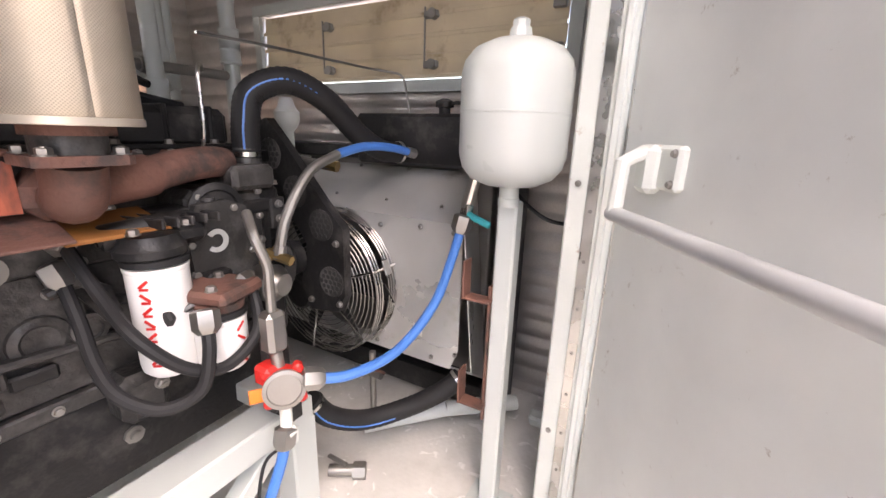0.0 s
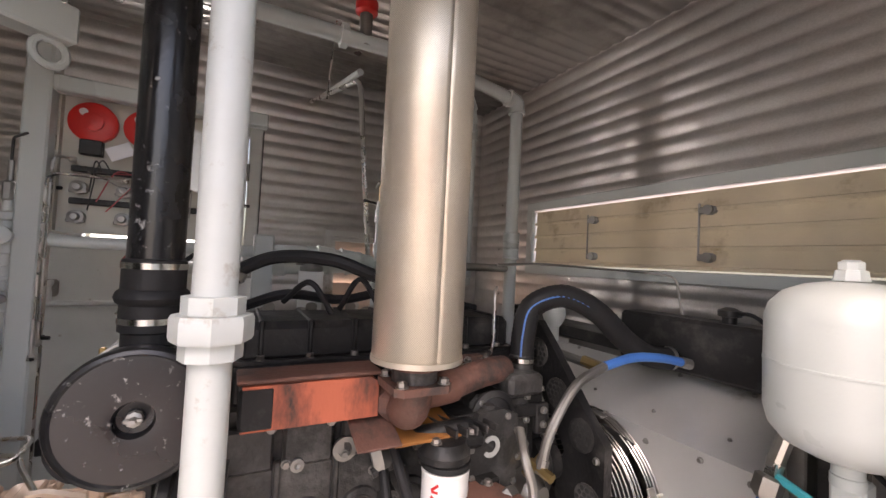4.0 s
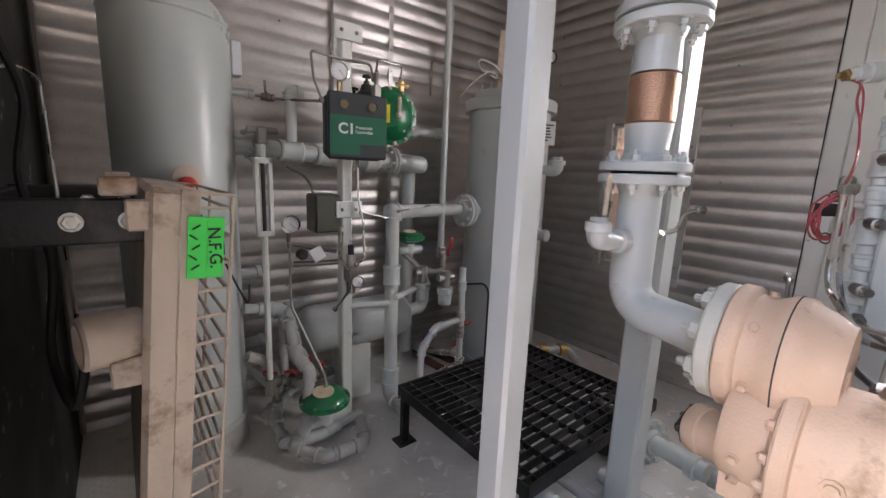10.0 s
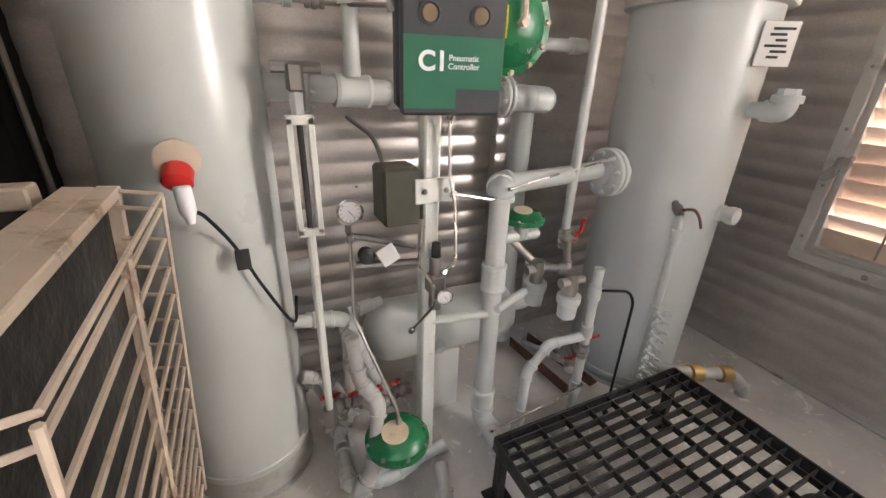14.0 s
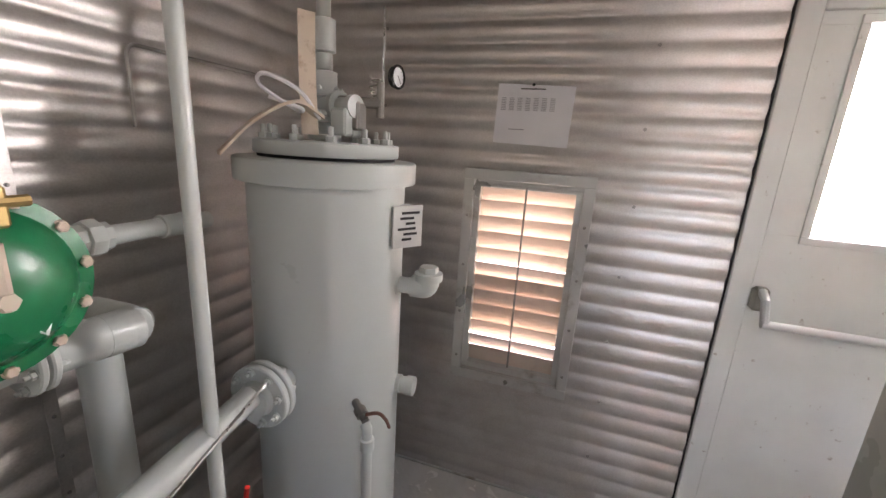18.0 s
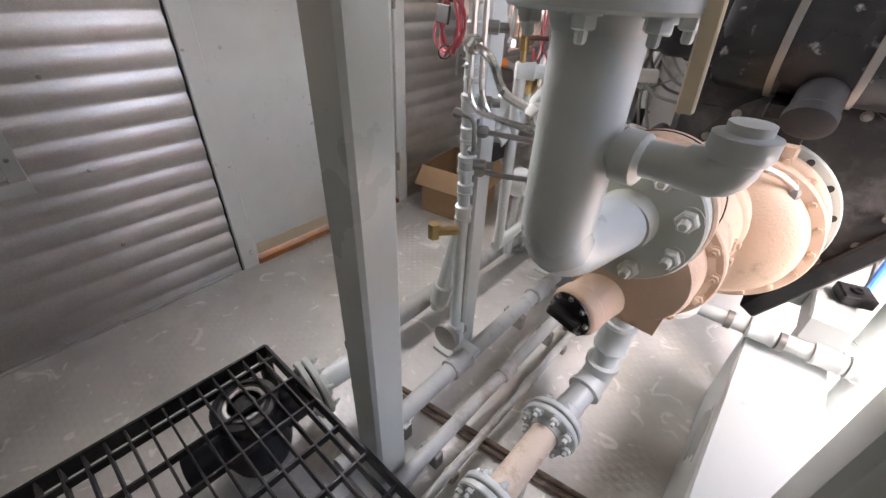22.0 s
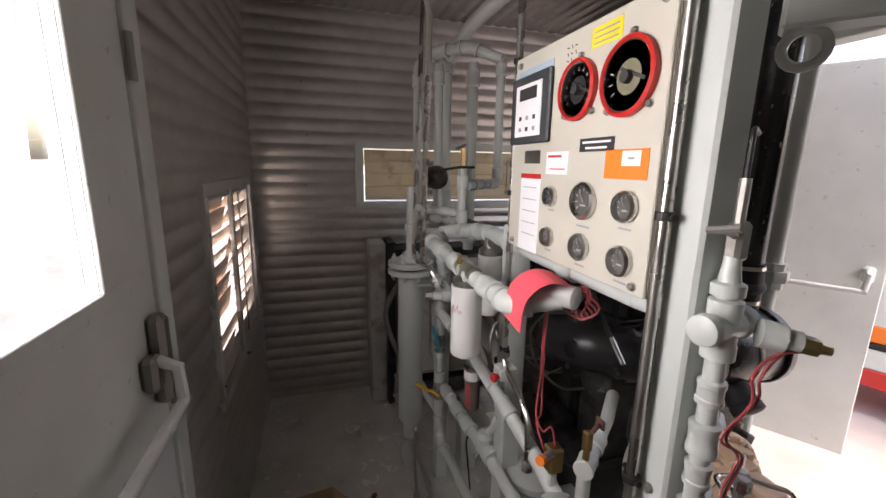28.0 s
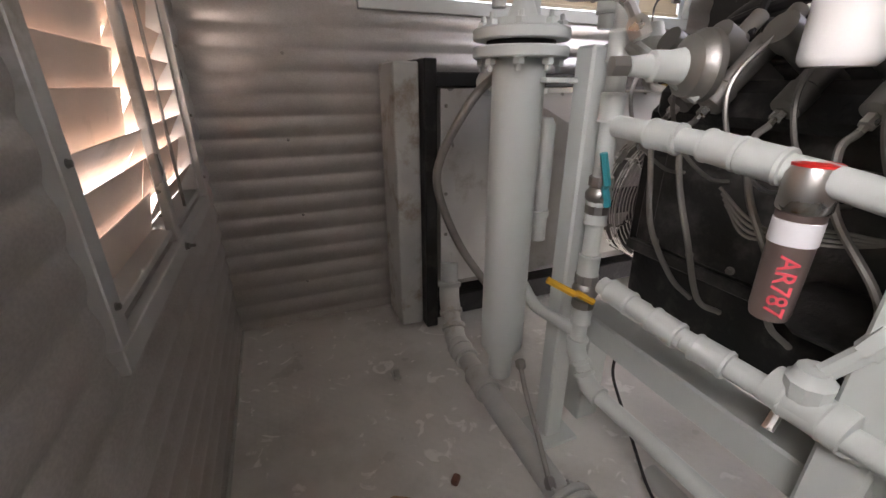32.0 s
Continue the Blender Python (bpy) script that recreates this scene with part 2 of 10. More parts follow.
def perforate(m, pitch):
    """Rows of small punched dimples, at true size, as relief and darker dots."""
    nt = m.node_tree
    n, l = nt.nodes, nt.links
    b = n["Principled BSDF"]
    co = n.new("ShaderNodeTexCoord")
    v = n.new("ShaderNodeTexVoronoi")
    v.voronoi_dimensions = "2D"
    v.inputs["Scale"].default_value, v.inputs["Randomness"].default_value = 1 / pitch, 0.0
    turn = n.new("ShaderNodeMapping")
    turn.inputs["Rotation"].default_value = (0, 0, radians(45))
    l.new(co.outputs["UV"], turn.inputs["Vector"])
    l.new(turn.outputs[0], v.inputs["Vector"])
    dot = n.new("ShaderNodeMapRange")
    dot.inputs["From Min"].default_value, dot.inputs["From Max"].default_value = 0.12, 0.5
    l.new(v.outputs["Distance"], dot.inputs["Value"])
    old = b.inputs["Base Color"].links[0].from_socket
    mix = n.new("ShaderNodeMix")
    mix.data_type = "RGBA"
    mix.inputs["A"].default_value = (0.58, 0.52, 0.43, 1)
    l.new(dot.outputs[0], mix.inputs["Factor"])
    l.new(old, mix.inputs["B"])
    l.new(mix.outputs["Result"], b.inputs["Base Color"])
    bp = n.new("ShaderNodeBump")
    bp.inputs["Strength"].default_value, bp.inputs["Distance"].default_value = 0.2, 0.001
    l.new(dot.outputs[0], bp.inputs["Height"])
    l.new(bp.outputs[0], b.inputs["Normal"])


perforate(PERF, 0.0034)


def tread(m, pitch):
    """Raised tread-plate lozenges, half worn away, with pale scuffs where feet have rubbed the paint."""
    nt = m.node_tree
    n, l = nt.nodes, nt.links
    b = n["Principled BSDF"]
    geo = n.new("ShaderNodeNewGeometry")
    mp = n.new("ShaderNodeMapping")
    mp.inputs["Rotation"].default_value = (0, 0, radians(45))
    mp.inputs["Scale"].default_value = (1 / pitch, 1 / pitch, 0)
    l.new(geo.outputs["Position"], mp.inputs["Vector"])
    v = n.new("ShaderNodeTexVoronoi")
    v.voronoi_dimensions = "2D"
    v.inputs["Scale"].default_value, v.inputs["Randomness"].default_value = 1.0, 0.0
    l.new(mp.outputs[0], v.inputs["Vector"])
    lump = n.new("ShaderNodeMapRange")
    lump.inputs["From Min"].default_value, lump.inputs["From Max"].default_value = 0.38, 0.2
    l.new(v.outputs["Distance"], lump.inputs["Value"])
    bp = n.new("ShaderNodeBump")
    bp.inputs["Strength"].default_value, bp.inputs["Distance"].default_value = 0.2, 0.002
    l.new(lump.outputs[0], bp.inputs["Height"])
    old = b.inputs["Normal"].links[0].from_socket
    l.new(old, bp.inputs["Normal"])
    l.new(bp.outputs[0], b.inputs["Normal"])
    sc = n.new("ShaderNodeTexNoise")
    sc.inputs["Scale"].default_value, sc.inputs["Detail"].default_value, sc.inputs["Distortion"].default_value = 14, 5, 1.2
    l.new(geo.outputs["Position"], sc.inputs["Vector"])
    cut = n.new("ShaderNodeMapRange")
    cut.inputs["From Min"].default_value, cut.inputs["From Max"].default_value, cut.inputs["To Max"].default_value = 0.61, 0.67, 0.9
    l.new(sc.outputs["Fac"], cut.inputs["Value"])
    mix = n.new("ShaderNodeMix")
    mix.data_type = "RGBA"
    mix.inputs["B"].default_value = (0.80, 0.79, 0.76, 1)
    l.new(cut.outputs[0], mix.inputs["Factor"])
    l.new(b.inputs["Base Color"].links[0].from_socket, mix.inputs["A"])
    l.new(mix.outputs["Result"], b.inputs["Base Color"])


tread(FLOORPAINT, 0.026)
GLASS = bpy.data.materials.new("pane_glass")
GLASS.use_nodes = True
GLASS.node_tree.nodes["Principled BSDF"].inputs["Transmission Weight"].default_value = 1.0
GLASS.node_tree.nodes["Principled BSDF"].inputs["Roughness"].default_value = 0.02
GLASS.node_tree.nodes["Principled BSDF"].inputs["IOR"].default_value = 1.45
FROST = glow("overcast_backdrop", (0.93, 0.96, 1.0), BACKDROP)


# ---- mesh building ----
def axes(d):
    d = Vector(d).normalized()
    u = d.orthogonal().normalized() if abs(d.z) < 0.999 else Vector((1, 0, 0))
    if abs(d.z) < 0.999:
        u = d.cross(Vector((0, 0, 1))).normalized()
    return u, d.cross(u), d


class Shape:
    """Collects vertices and faces, in metres."""

    def __init__(self):
        self.v, self.f, self.uv = [], [], None

    def add(self, vs, fs):
        k = len(self.v)
        self.v += [tuple(p) for p in vs]
        self.f += [tuple(i + k for i in q) for q in fs]
        return self

    def box(self, c, s, bevel=0.003, turn=None):
        hx, hy, hz = s[0] / 2, s[1] / 2, s[2] / 2
        e = min(bevel, hx * 0.6, hy * 0.6, hz * 0.6)
        vs, ix = [], {}
        for a in (-1, 1):
            for b in (-1, 1):
                for g in (-1, 1):
                    for k, p in enumerate(((a * hx, b * (hy - e), g * (hz - e)), (a * (hx - e), b * hy, g * (hz - e)), (a * (hx - e), b * (hy - e), g * hz))):
                        ix[a, b, g, k] = len(vs)
                        vs.append(Vector(p))
        fs = []
        for a in (-1, 1):
            fs.append([ix[a, b, g, 0] for b, g in ((-1, -1), (1, -1), (1, 1), (-1, 1))][::a])
            fs.append([ix[b, a, g, 1] for b, g in ((-1, -1), (-1, 1), (1, 1), (1, -1))][::a])
            fs.append([ix[b, g, a, 2] for b, g in ((-1, -1), (1, -1), (1, 1), (-1, 1))][::a])
            for b in (-1, 1):
                s1 = a * b
                fs.append([ix[a, b, -1, 0], ix[a, b, -1, 1], ix[a, b, 1, 1], ix[a, b, 1, 0]][::s1])
                fs.append([ix[a, -1, b, 0], ix[a, 1, b, 0], ix[a, 1, b, 2], ix[a, -1, b, 2]][::s1])
                fs.append([ix[-1, a, b, 1], ix[-1, a, b, 2], ix[1, a, b, 2], ix[1, a, b, 1]][::s1])
                for g in (-1, 1):
                    fs.append([ix[a, b, g, 0], ix[a, b, g, 1], ix[a, b, g, 2]][::a * b * g])
        m = Matrix.Translation(c) @ (turn.to_4x4() if turn else Matrix())
        return self.add([m @ p for p in vs], fs)

    def lathe(self, p, d, profile, seg=24, start=0.0, sweep=2 * math.pi):
        u, w, d = axes(d)
        p, vs, fs = Vector(p), [], []
        full = sweep > 6.28
        cols = seg if full else seg + 1
        for r, t in profile:
            for i in range(cols):
                a = start + sweep * i / seg
                vs.append(p + d * t + (u * math.cos(a) + w * math.sin(a)) * max(r, 1e-5))
        for k in range(len(profile) - 1):
            for i in range(seg):
                j = (i + 1) % cols
                fs.append((k * cols + i, k * cols + j, (k + 1) * cols + j, (k + 1) * cols + i))
        if full:
            if profile[0][0] > 1e-4:
                fs.append(tuple(range(cols))[::-1])
            if profile[-1][0] > 1e-4:
                fs.append(tuple((len(profile) - 1) * cols + i for i in range(cols)))
        return self.add(vs, fs)

    def cyl(self, a, b, r, seg=20, r2=None, bevel=0.0):
        a, b = Vector(a), Vector(b)
        h, r2 = (b - a).length, r if r2 is None else r2
        pr = [(r, 0), (r2, h)] if not bevel else [(r - bevel, 0), (r, bevel), (r2, h - bevel), (r2 - bevel, h)]
        return self.lathe(a, b - a, pr, seg)

    def tube(self, pts, r, seg=12, closed=False, radii=None):
        pts = [Vector(p) for p in pts]
        n, vs, fs = len(pts), [], []
        tang = [(pts[(i + 1) % n] - pts[i - 1]) if closed or 0 < i < n - 1 else (pts[1] - pts[0] if i == 0 else pts[-1] - pts[-2]) for i in range(n)]
        u = axes(tang[0])[0]
        for i in range(n):
            d = tang[i].normalized()
            u = (u - d * u.dot(d)).normalized()
            w = d.cross(u)
            rad = radii[i] if radii else r
            vs += [pts[i] + (u * math.cos(6.28318 * k / seg) + w * math.sin(6.28318 * k / seg)) * rad for k in range(seg)]
        for i in range(n if closed else n - 1):
            j = (i + 1) % n
            fs += [(i * seg + k, i * seg + (k + 1) % seg, j * seg + (k + 1) % seg, j * seg + k) for k in range(seg)]
        if not closed:
            fs += [tuple(range(seg))[::-1], tuple((n - 1) * seg + k for k in range(seg))]
        return self.add(vs, fs)

    def slab(self, poly, d, h, origin=(0, 0, 0), u=None):
        """A polygon in the plane across d, pushed out along d by h. poly: pairs along u and d x u."""
        d = Vector(d).normalized()
        u = Vector(u).normalized() if u else axes(d)[0]
        w, o = d.cross(u), Vector(origin)
        n = len(poly)
        vs = [o + u * a + w * b for a, b in poly] + [o + u * a + w * b + d * h for a, b in poly]
        fs = [tuple(range(n))[::-1], tuple(range(n, 2 * n))] + [(i, (i + 1) % n, n + (i + 1) % n, n + i) for i in range(n)]
        return self.add(vs, fs)


def rounded(pts, rad, n=5):
    """The path with its corners rounded."""
    pts = [Vector(p) for p in pts]
    out = [pts[0]]
    for a, b, c in zip(pts, pts[1:], pts[2:]):
        d1, d2 = a - b, c - b
        k = min(rad, d1.length * 0.49, d2.length * 0.49)
        s, e = b + d1.normalized() * k, b + d2.normalized() * k
        out += [(1 - t) ** 2 * s + 2 * t * (1 - t) * b + t * t * e for t in (i / n for i in range(n + 1))]
    return out + [pts[-1]]


def curve(pts, n=8):
    """A smooth path through the points."""
    p = [Vector(q) for q in pts]
    p = [p[0] * 2 - p[1]] + p + [p[-1] * 2 - p[-2]]
    out = []
    for i in range(1, len(p) - 2):
        for k in range(n):
            t = k / n
            out.append(0.5 * ((2 * p[i]) + (p[i + 1] - p[i - 1]) * t + (2 * p[i - 1] - 5 * p[i] + 4 * p[i + 1] - p[i + 2]) * t * t + (3 * p[i] - p[i - 1] - 3 * p[i + 1] + p[i + 2]) * t ** 3))
    return out + [p[-2]]


ORIGIN = {}


def mesh_of(name, shape, material, at=Vector((0, 0, 0)), sharp=35):
    me = bpy.data.meshes.new(name)
    me.from_pydata([tuple(Vector(p) - at) for p in shape.v], [], shape.f)
    me.polygons.foreach_set("use_smooth", [True] * len(me.polygons))
    me.set_sharp_from_angle(angle=radians(sharp))
    me.materials.append(material)
    return me


def thing(name, base, label, category, group=""):
    ob = new(name)
    ob.empty_display_size = 0.05
    ob.location = base
    ORIGIN[ob.name] = Vector(base)
    return tagged(ob, label, category, group)


def part(name, shape, material, parent, label="", sharp=35):
    """One mesh, given in world metres, as a part of a thing or of a part."""
    at = ORIGIN[parent.name]
    ob = new(name, mesh_of(name, shape, material, at, sharp))
    ob.parent = parent
    ORIGIN[ob.name] = at
    return tagged(ob, label)


def piece(name, me, m, parent, label=""):
    """A part that shares its mesh with others alike, at the world pose m."""
    ob = new(name, me)
    ob.parent = parent
    ob.matrix_basis = Matrix.Translation(-ORIGIN[parent.name]) @ m
    ORIGIN[ob.name] = ORIGIN[parent.name]
    return tagged(ob, label)


def solo(name, shape, material, label, category, group="", kind="", sharp=35):
    """A thing that is one mesh."""
    c = Vector([sum(p[i] for p in shape.v) / len(shape.v) for i in range(3)])
    c.z = min(p[2] for p in shape.v)
    ob = new(name, mesh_of(name, shape, material, c, sharp))
    ob.location = c
    ORIGIN[ob.name] = c
    return tagged(ob, label, category, group, kind)


def aim(p, d):
    """A pose at p whose z runs along d."""
    u, w, d = axes(d)
    m = Matrix((u, w, d)).transposed().to_4x4()
    m.translation = p
    return m


BOLTS = {}


def bolt(r, material, parent, p, d, stud=0.0):
    """A hexagon nut or bolt head, with a washer and, where there is one, the stud's end."""
    key = (round(r, 4), material.name, round(stud, 3))
    if key not in BOLTS:
        s = Shape().lathe((0, 0, 0), (0, 0, 1), [(r * 1.25, 0), (r * 1.25, r * 0.2)], 12)
        s.lathe((0, 0, r * 0.2), (0, 0, 1), [(r * 0.97, 0), (r, r * 0.1), (r, r * 0.8), (r * 0.8, r * 0.95)], 6)
        if stud:
            s.lathe((0, 0, 0), (0, 0, 1), [(r * 0.5, 0), (r * 0.5, stud), (r * 0.35, stud + r * 0.2)], 8)
        BOLTS[key] = mesh_of("bolt", s, material)
    return piece("bolt", BOLTS[key], aim(p, d), parent)


def ring(parent, p, d, R, n, r, material, phase=0.0, stud=0.0):
    u, w, d = axes(d)
    for i in range(n):
        a = 2 * math.pi * i / n + phase
        bolt(r, material, parent, Vector(p) + (u * math.cos(a) + w * math.sin(a)) * R, d, stud)


def flange(parent, p, d, R, t, material, bolts=8, bore=0.5, gap=0.006, pair=True, br=0.011):
    """A flange, or a bolted pair with its gasket, centred at p across d."""
    d = Vector(d).normalized()
    p = Vector(p)
    def disc(a, s):
        prof = [(R * bore, 0), (R - 0.003, 0), (R, 0.003), (R, t - 0.003), (R - 0.003, t), (R * bore * 1.15, t), (R * bore, t * 1.9)]
        return part("flange", Shape().lathe(a, d * s, prof, 32), material, parent)
    f = disc(p + d * gap / 2, 1)
    ring(f, p + d * (gap / 2 + t), d, R * 0.8, bolts, br, material, 0.2, br * 1.9)
    if pair:
        g = disc(p - d * gap / 2, -1)
        ring(g, p - d * (gap / 2 + t), -d, R * 0.8, bolts, br, material, -0.2, br * 1.9)
        part("gasket", Shape().cyl(p - d * gap / 2, p + d * gap / 2, R * 0.72, 24), RUBBER, parent, "dark gasket")


def pipes(name, pts, r, material, label, fit=1.28, coupling=(), parent=None, category="pipe", seg=16, band=True, caps=True, smooth=False):
    """A run of pipe lengths with an elbow at every corner and couplings at the places given (segment, share)."""
    pts = [Vector(p) for p in pts]
    base = min(pts, key=lambda q: q.z)
    top = parent or thing(name, base, label, category)
    n = len(pts)
    for i in range(n - 1):
        part("pipe_length", Shape().cyl(pts[i], pts[i + 1], r, seg), material, top)
    for i in range(1, n - 1):
        a, b, c = pts[i - 1], pts[i], pts[i + 1]
        d1, d2 = (a - b).normalized(), (c - b).normalized()
        if d1.dot(d2) < -0.97:
            continue
        k = min(r * (2.6 if smooth else 1.9), (a - b).length * 0.49, (c - b).length * 0.49)
        s = Shape().tube(rounded([b + d1 * k, b, b + d2 * k], k * 0.99, 7), r * (1.02 if smooth else fit * 0.94), seg)
        if not smooth:
            for d in (d1, d2):
                s.lathe(b + d * k * 0.75, d, [(r * fit * 0.9, 0), (r * fit * 1.08, r * 0.1), (r * fit * 1.08, r * 0.55), (r * 0.9, r * 0.62)], seg)
        part("elbow", s, material, top)
    for i, t in coupling:
        d = (pts[i + 1] - pts[i]).normalized()
        q = pts[i].lerp(pts[i + 1], t)
        w = r * 1.5
        part("coupling", Shape().lathe(q - d * w, d, [(r, 0), (r * fit, 0.001), (r * fit * 1.05, r * 0.3), (r * fit * 0.98, r * 0.5), (r * fit * 0.98, 2 * w - r * 0.5), (r * fit * 1.05, 2 * w - r * 0.3), (r * fit, 2 * w - 0.001), (r, 2 * w)], seg), material, top)
    return top


def union(parent, p, d, r, material, name="union"):
    """A hexagon pipe union round a pipe."""
    d = Vector(d).normalized()
    s = Shape().lathe(Vector(p) - d * r * 1.4, d, [(r, 0), (r * 1.3, 0.001), (r * 1.3, r * 0.8), (r, r * 0.8 + 0.001)], 8)
    s.lathe(Vector(p) - d * r * 0.6, d, [(r, 0), (r * 1.62, 0.001), (r * 1.7, r * 0.2), (r * 1.7, r * 1.0), (r * 1.62, r * 1.2), (r, r * 1.2 + 0.001)], 8)
    s.lathe(Vector(p) + d * r * 0.6, d, [(r, 0), (r * 1.3, 0.001), (r * 1.3, r * 0.8), (r, r * 0.8 + 0.001)], 8)
    return part(name, s, material, parent)


def tubing(name, pts, r, material, label, rad=0.03, category="tubing", seg=8, parent=None, nuts=True, smooth=False, nutmat=None):
    """Bent thin tube, with a compression nut at each end."""
    path = curve(pts) if smooth else rounded(pts, rad)
    s = Shape().tube(path, r, seg)
    if parent:
        return part(name, s, material, parent)
    if not nuts:
        return solo(name, s, material, label, category)
    top = thing(name, min((Vector(p) for p in pts), key=lambda q: q.z), label, category)
    part("tube", s, material, top)
    for a, b in ((path[0], path[1]), (path[-1], path[-2])):
        d = (b - a).normalized()
        part("nut", Shape().lathe(a - d * r, d, [(r * 1.5, 0), (r * 2.1, r * 0.4), (r * 2.1, r * 3), (r * 1.3, r * 4)], 6), nutmat or material, top)
    return top


def ball_valve(parent, p, d, r, material, lever, lever_dir, handle_label=""):
    """A small ball valve in a line along d, with its lever."""
    d, lever_dir = Vector(d).normalized(), Vector(lever_dir).normalized()
    p = Vector(p)
    s = Shape().lathe(p - d * r * 2.4, d, [(r, 0), (r * 1.5, 0.001), (r * 1.5, r * 1.1), (r * 1.2, r * 1.3), (r * 1.7, r * 2.0), (r * 1.7, r * 2.8), (r * 1.2, r * 3.5), (r * 1.5, r * 3.7), (r * 1.5, r * 4.8), (r, r * 4.801)], 10)
    up = d.cross(lever_dir)
    up = up.normalized() if up.length > 0.1 else axes(d)[0]
    if up.z < -0.1:
        up = -up
    s.cyl(p, p + up * r * 2.6, r * 0.5, 8)
    v = part("valve", s, material, parent)
    e = p + up * r * 2.5
    h = Shape().tube([e - lever_dir * r * 0.8, e + lever_dir * r * 1.5, e + lever_dir * r * 2.2 + up * r * 0.8, e + lever_dir * r * 6 + up * r * 0.9], r * 0.45, 6)
    part("handle", h, lever, v, handle_label)
    return v


def gauge(parent, p, d, R, rim=None):
    """A round dial gauge that faces d."""
    d = Vector(d).normalized()
    p = Vector(p)
    g = part("gauge", Shape().lathe(p - d * R * 0.5, d, [(R * 0.75, 0), (R * 0.95, R * 0.06), (R * 0.95, R * 0.4), (R * 1.08, R * 0.44), (R * 1.08, R * 0.6), (R * 0.9, R * 0.66), (R * 0.86, R * 0.5), (0, R * 0.5)], 24), rim or SILVER, parent)
    part("dial", Shape().lathe(p + d * R * 0.02, d, [(R * 0.85, 0), (0, 0.0005)], 24), PAPER, g, "white dial face")
    u, w, d = axes(d)
    s = Shape()
    a = p + d * R * 0.05
    s.slab([(-R * 0.03, -R * 0.15), (R * 0.03, -R * 0.15), (R * 0.012, R * 0.65), (-R * 0.012, R * 0.65)], d, 0.001, a, u * 0.8 + w * 0.6)
    part("needle", s, INK, g)
    t = Shape()
    for k in range(11):
        b = radians(-45 + 27 * k)
        q = a + (u * math.cos(b) + w * math.sin(b)) * R * 0.72
        t.box(q, (R * 0.035, R * 0.16, 0.0008), 0.0002, Matrix(((u * math.sin(b) - w * math.cos(b)), (u * math.cos(b) + w * math.sin(b)), d)).transposed().to_4x4())
    part("scale", t, INK, g)
    return g


def hose_clamp(parent, p, d, r):
    d = Vector(d).normalized()
    c = part("clamp", Shape().lathe(Vector(p) - d * 0.006, d, [(r, 0), (r + 0.002, 0), (r + 0.002, 0.012), (r, 0.012)], 24), SILVER, parent, "bright band clamp")
    return c


def words(text, size, p, right, up, material, name, parent, bold=0.012):
    """Lettering with the built-in font, lying on a face."""
    cu = bpy.data.curves.new(name, "FONT")
    cu.body, cu.size, cu.extrude, cu.offset = text, size, 0.0004, size * bold
    cu.align_x, cu.align_y = "CENTER", "CENTER"
    cu.materials.append(material)
    tmp = bpy.data.objects.new(name, cu)
    me = bpy.data.meshes.new_from_object(tmp)
    bpy.data.objects.remove(tmp)
    bpy.data.curves.remove(cu)
    if not me.materials:
        me.materials.append(material)
    right, up = Vector(right).normalized(), Vector(up).normalized()
    m = Matrix((right, up, right.cross(up))).transposed().to_4x4()
    m.translation = p
    return piece(name, me, m, parent)


# daylight that stands in each window opening, outside the blades
def daylight(name, p, target, w, h, watts, color=(1.0, 0.93, 0.85)):
    d = bpy.data.lights.new(name, "AREA")
    d.shape, d.size, d.size_y, d.energy, d.color = "RECTANGLE", w, h, watts, color
    new(name, d).matrix_world = look(p, target)


daylight("window_light", (E0 + 0.10, -2.02, 1.98), (-1.5, -2.02, 1.2), 0.76, 0.60, 0.9)
daylight("window_light", (W0 - 0.07, -0.495, 1.65), (0, -0.495, 1.5), 0.51, 0.62, 3.2, (0.93, 0.97, 1.0))
daylight("window_light", (W0 - 0.13, 0.92, 1.07), (0, 0.92, 0.9), 0.84, 0.74, 2.2)
daylight("window_light", (W0 - 0.13, -1.68, 1.01), (0, -1.68, 0.9), 0.38, 0.80, 0.7)


# ---- the building ----
W, E, S, N, TOP = W0, E0, -2.62, 1.60, 2.50
YARD = -0.28
PITCH, DEEP = 0.079, 0.009


def wave(z):
    """The ribbed sheet's profile: broad rounded ribs."""
    return DEEP * (0.5 + 0.5 * math.cos(2 * math.pi * z / PITCH)) ** 0.5


